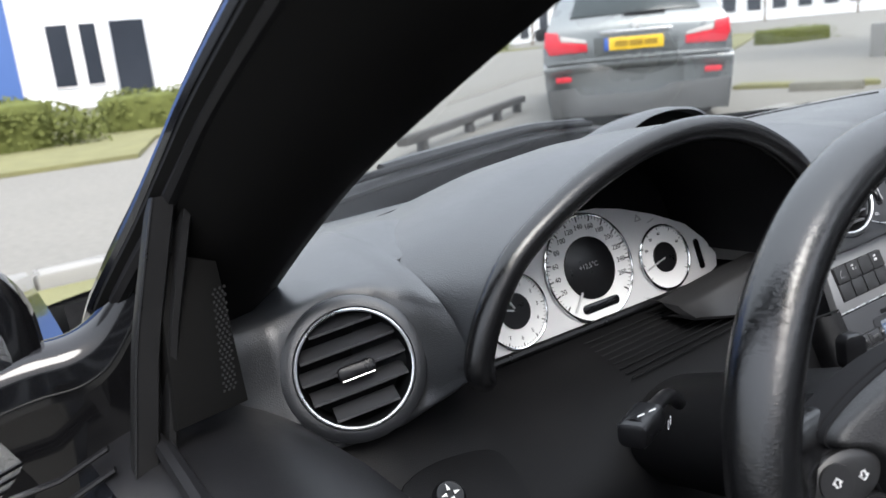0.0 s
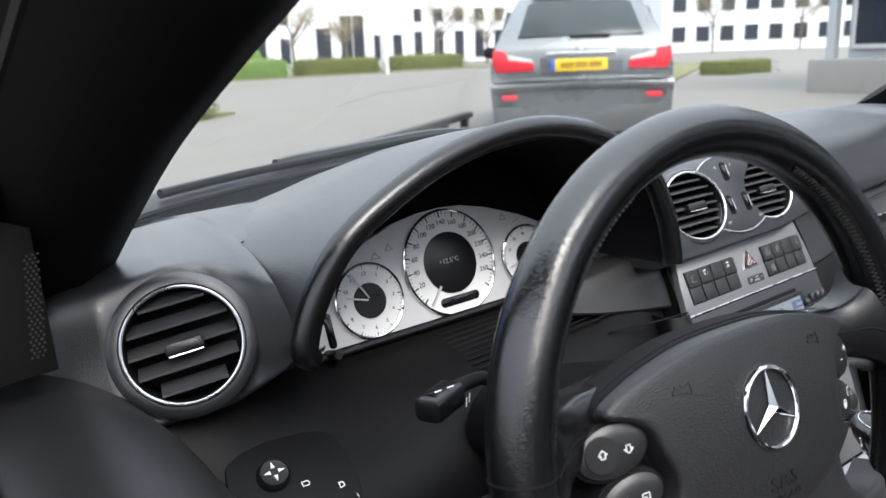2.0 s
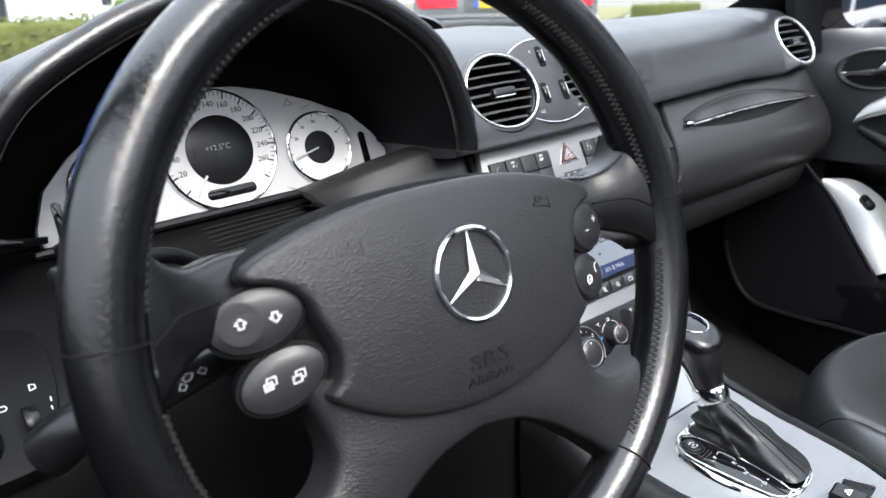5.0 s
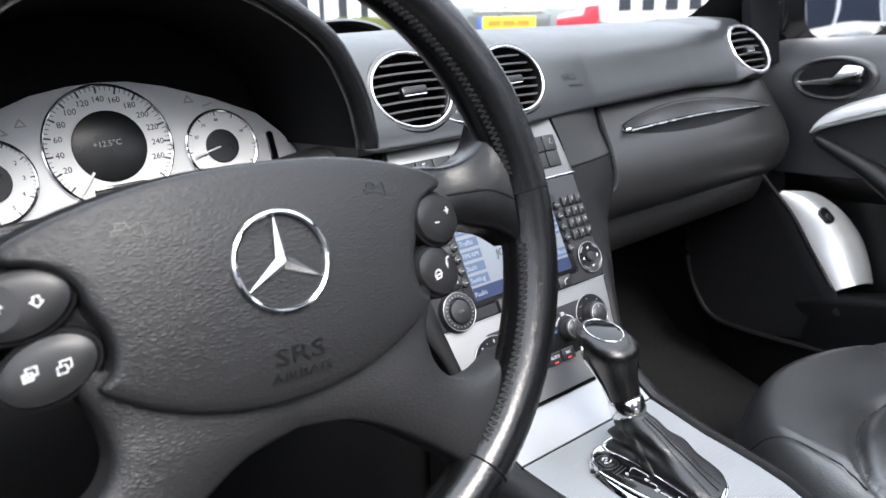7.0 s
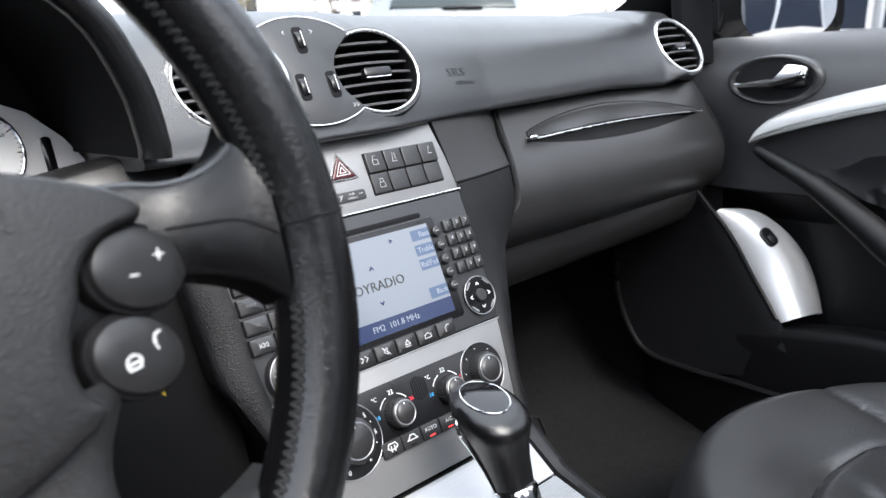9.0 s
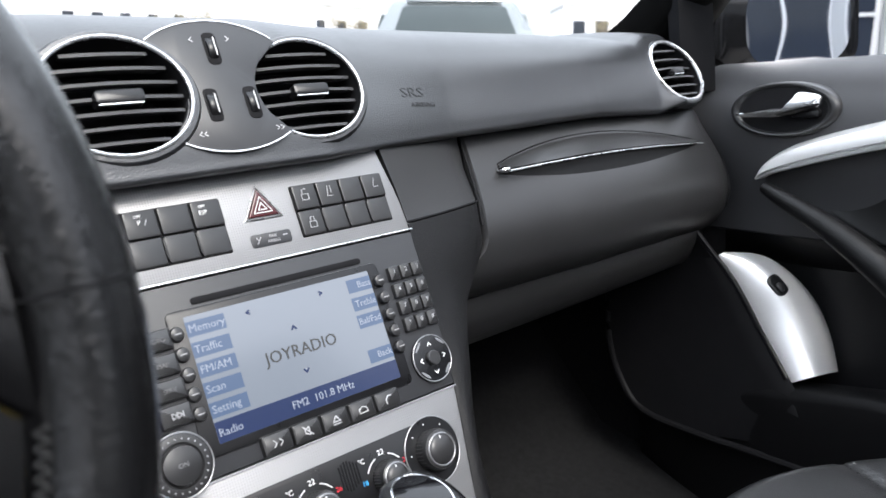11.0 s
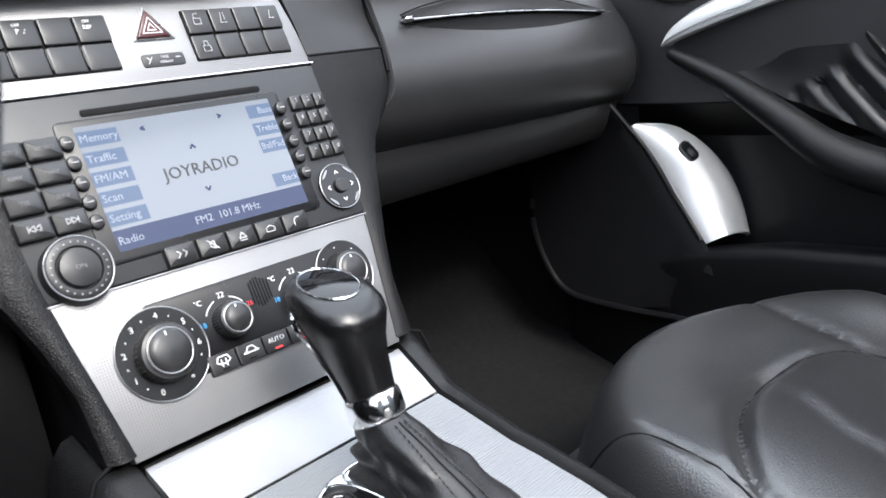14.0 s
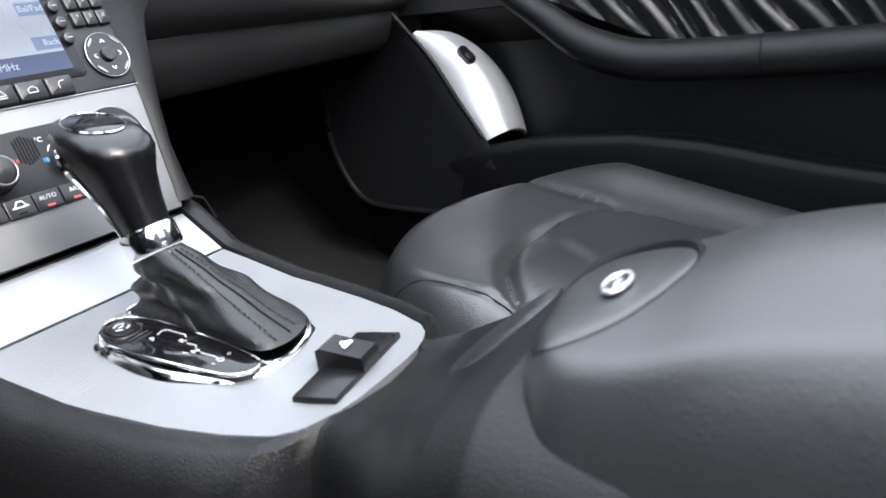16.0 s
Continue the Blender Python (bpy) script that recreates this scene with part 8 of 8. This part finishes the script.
def tree(at, h, spread, seed):
    rng = random.Random(seed)
    t = thing("tree", "small bare-twigged street tree in early spring", "tree", "street trees", m=Matrix.Translation(at))
    bm = tube([(0, 0, 0), (0.03, 0, h * 0.25), (0, 0.04, h * 0.5)], [0.13, 0.10, 0.07], 8)
    ends = []
    for i in range(9):
        a, s = rng.uniform(0, 6.28), rng.uniform(0.3, 0.5)
        p0 = Vector((0, 0, h * s))
        p1 = p0 + Vector((math.cos(a), math.sin(a), rng.uniform(0.9, 1.6))).normalized() * h * 0.32
        p2 = p1 + Vector((math.cos(a) * 0.6, math.sin(a) * 0.6, 1)).normalized() * h * 0.2
        tube([p0, p1, p2], [0.05, 0.03, 0.015], 5, bm=bm)
        ends += [p1, p2, (p1 + p2) / 2]
    part("trunk", bm, BARK, t)
    verts, faces = [], []
    for p in ends:
        for _ in range(70):
            d = Vector((rng.gauss(0, 1), rng.gauss(0, 1), rng.gauss(0.2, 1))).normalized()
            c = p + d * rng.uniform(0, spread * 0.35)
            e = d.orthogonal().normalized()
            k = len(verts)
            s = rng.uniform(0.10, 0.26)
            verts += [c, c + d * s + e * 0.02, c + d * s * 1.1, c + d * s - e * 0.02]
            faces.append((k, k + 1, k + 2, k + 3))
    me = bpy.data.meshes.new("twigs")
    me.from_pydata(verts, [], faces)
    me.materials.append(TWIG)
    part("crown", me, TWIG, t)


for k, (x, y, h) in enumerate(((19.6, 45.0, 4.5), (24.0, 46.5, 4.0), (30.5, 45.5, 5.0), (36.0, 47.0, 4.6), (40.5, 49.0, 5.2), (61.0, 46.0, 6.0), (70.0, 43.0, 5.5))):
    tree((x, y, 0), h, 2.4, 20 + k)


def road_car(name, label, m, scale, paint, tops, widths, tail, wheels_at, glass_panels, group=""):
    """A parked car: lofted body with glass, lights, bumper, plate and wheels. Its rear is at y = 0, it faces +y."""
    t = thing(name, label, "car", group, m=m)
    zs = [w[0] for w in widths]
    rows = []
    for y, zt, z0, shrink in tops:
        sec = []
        for k in range(9):
            z = z0 + (zt - z0) * k / 8
            sec.append((float(np.interp(z, zs, [w[1] for w in widths])) * shrink, z))
        full = [Vector((-w, y, z)) for w, z in sec]
        wt = sec[-1][0]
        full += [Vector((wt * u, y, zt + 0.025 * (1 - u * u))) for u in (-0.8, -0.4, 0, 0.4, 0.8)]
        full += [Vector((w, y, z)) for w, z in reversed(sec)]
        rows.append(full)
    part("body", grid(rows, False, True), paint, t, sharp=50)
    for nm, poly, y, lean, z1, mat in glass_panels:
        q = Matrix.Translation((0, y, z1)) @ Matrix.Rotation(radians(90 - lean), 4, "X")
        part(nm, slab(q, poly, -0.02, 0.012, 0.006), mat, t)
    for sx in (-1, 1):
        for wy in wheels_at:
            q = Matrix.Translation((sx * (widths[1][1] - 0.14), wy, 0.36 - m.translation.z)) @ Matrix.Rotation(radians(90 * sx), 4, "Y")
            w = part("wheel", lathe(q, [(0.20, 0.02), (0.25, 0.10), (0.34, 0.11), (0.365, 0.08), (0.365, -0.10), (0.2, -0.12)], 28), TYRE, t)
            part("rim", lathe(q, [(0.24, 0.09), (0.22, 0.085), (0.06, 0.06), (0.0, 0.07)], 24), ALU_FLAT, w)
    return t


SUV_AT = Matrix.Translation((5.25, 5.93, -0.14)) @ Matrix.Rotation(radians(-40), 4, "Z")
suv = road_car("suv", "silver-grey off-road estate car parked ahead, seen from behind", SUV_AT, 1, GREYMET,
    [(0.06, 0.70, 0.30, 0.93), (0.01, 0.74, 0.25, 0.985), (0.0, 0.77, 0.25, 1.0), (0.02, 0.81, 0.25, 1.0), (0.08, 0.84, 0.25, 1.0), (0.09, 1.10, 0.25, 1.0), (0.14, 1.20, 0.25, 1.0), (0.50, 1.66, 0.27, 1.0), (0.75, 1.74, 0.30, 1.0), (1.6, 1.76, 0.38, 1.0), (2.7, 1.72, 0.38, 1.0), (3.5, 1.18, 0.38, 1.0), (4.5, 1.02, 0.38, 0.97), (4.8, 0.75, 0.4, 0.9)],
    [(0.25, 0.91), (0.55, 0.945), (0.8, 0.965), (1.0, 0.96), (1.15, 0.925), (1.4, 0.82), (1.62, 0.70), (1.76, 0.60)], None, (0.95, 3.85),
    [("rear_window", [(-0.66, -0.19), (0.66, -0.19), (0.55, 0.24), (0.50, 0.27), (-0.50, 0.27), (-0.55, 0.24)], 0.30, 38, 1.43, CARGLASS),
     ("lower_bumper", [(-0.90, -0.24), (0.90, -0.24), (0.93, 0.07), (0.34, 0.05), (0.20, -0.02), (-0.58, -0.02), (-0.64, 0.06), (-0.93, 0.06)], 0.0, 0, 0.50, BUMPER),
     ("bumper_ledge", rrect(1.86, 0.03, 0.012, 3, 0, 0), 0.0, 0, 0.835, GREYMET),
     ("plate_recess", rrect(0.86, 0.20, 0.03, 3, 0, 0), 0.085, 0, 0.985, GREYMET),
     ("number_plate", rrect(0.56, 0.13, 0.01, 2, 0, 0), 0.072, 0, 0.985, PLATE),
     ("plate_band", rrect(0.055, 0.13, 0.005, 2, -0.30, 0), 0.072, 0, 0.985, PLATE_B),
     ("chrome_bar", rrect(0.74, 0.035, 0.012, 3, 0, 0), 0.072, 0, 1.105, SATIN),
     ("badge", ellipse(0.042, 0.042, 20), 0.085, 0, 1.175, FRAMEW),
     ("spoiler", rrect(1.02, 0.07, 0.03, 3, 0, 0), 0.50, 30, 1.715, GREYMET),
     ("wiper", rrect(0.42, 0.03, 0.01, 2, 0.10, -0.19), 0.28, 38, 1.43, DEEP)])
for sx in (-1, 1):
    q = Matrix.Translation((0, 0.075, 1.02)) @ Matrix.Rotation(radians(90), 4, "X")
    poly = [(0.50, -0.09), (0.90, -0.10), (0.945, 0.0), (0.93, 0.14), (0.80, 0.12), (0.78, 0.03), (0.50, -0.01)]
    poly = [(sx * x, y) for x, y in (poly if sx > 0 else poly[::-1])]
    tl = part("tail_light", slab(q, poly, -0.06, 0.012, 0.01), LIGHTRED, suv, "red tail light")
    p2 = [(0.50, -0.005), (0.77, 0.03), (0.78, 0.09), (0.52, 0.03)]
    part("clear_lens", slab(q, [(sx * x, y) for x, y in (p2 if sx > 0 else p2[::-1])], -0.03, 0.010, 0.005), LIGHTCLR, tl)
    part("reflector", slab(Matrix.Translation((sx * 0.76, 0.0, 0.66)) @ Matrix.Rotation(radians(90), 4, "X"), rrect(0.17, 0.055, 0.02, 3), -0.01, 0.012, 0.005), LIGHTRED, suv)
    part("wing_mirror", slab(Matrix.Translation((sx * 1.02, 2.75, 1.12)) @ Matrix.Rotation(radians(90), 4, "X"), rrect(0.22, 0.16, 0.05, 4), -0.08, 0.08, 0.03), DEEP, suv)
    part("side_window", slab(Matrix.Translation((sx * 0.80, 1.6, 1.41)) @ Matrix.Rotation(radians(90 * sx), 4, "Z") @ Matrix.Rotation(radians(72), 4, "X"), rrect(2.0, 0.34, 0.06, 4), -0.01, 0.03, 0.005), CARGLASS, suv)
part("plate_bars", strokes(Matrix.Translation((0, 0.058, 0.985)) @ Matrix.Rotation(radians(90), 4, "X"), [[(-0.20 + 0.15 * i, 0), (-0.10 + 0.15 * i, 0)] for i in range(3)], 0.06), material("dark_plate_bars", (0.35, 0.22, 0.02), 0.5), suv)

RED_AT = Matrix.Translation((23.0, 25.6, -0.2)) @ Matrix.Rotation(radians(-62), 4, "Z")
red = road_car("hatchback", "red family hatchback on the street", RED_AT, 1, REDPAINT,
    [(0.06, 0.72, 0.40, 0.92), (0.0, 0.72, 0.30, 1.0), (0.05, 1.0, 0.28, 1.0), (0.12, 1.06, 0.28, 1.0), (0.45, 1.46, 0.28, 1.0), (0.8, 1.54, 0.28, 1.0), (2.0, 1.54, 0.28, 1.0), (2.9, 1.02, 0.28, 1.0), (3.9, 0.86, 0.28, 0.96), (4.15, 0.6, 0.3, 0.85)],
    [(0.28, 0.80), (0.5, 0.86), (0.8, 0.87), (1.0, 0.84), (1.3, 0.70), (1.54, 0.56)], None, (0.75, 3.3),
    [("rear_window", [(-0.60, -0.16), (0.60, -0.16), (0.50, 0.2), (-0.50, 0.2)], 0.27, 38, 1.27, CARGLASS), ("number_plate", rrect(0.5, 0.11, 0.01, 2), 0.02, 0, 0.80, PLATE), ("lower_bumper", rrect(1.5, 0.22, 0.05, 4), 0.0, 0, 0.48, BUMPER)])
for sx in (-1, 1):
    part("tail_light", slab(Matrix.Translation((sx * 0.72, 0.06, 0.95)) @ Matrix.Rotation(radians(90), 4, "X"), rrect(0.2, 0.24, 0.04, 3), -0.05, 0.03, 0.01), LIGHTRED, red)
    part("side_window", slab(Matrix.Translation((sx * 0.715, 1.5, 1.28)) @ Matrix.Rotation(radians(90 * sx), 4, "Z") @ Matrix.Rotation(radians(64), 4, "X"), rrect(1.9, 0.34, 0.06, 4), -0.01, 0.03, 0.005), CARGLASS, red)
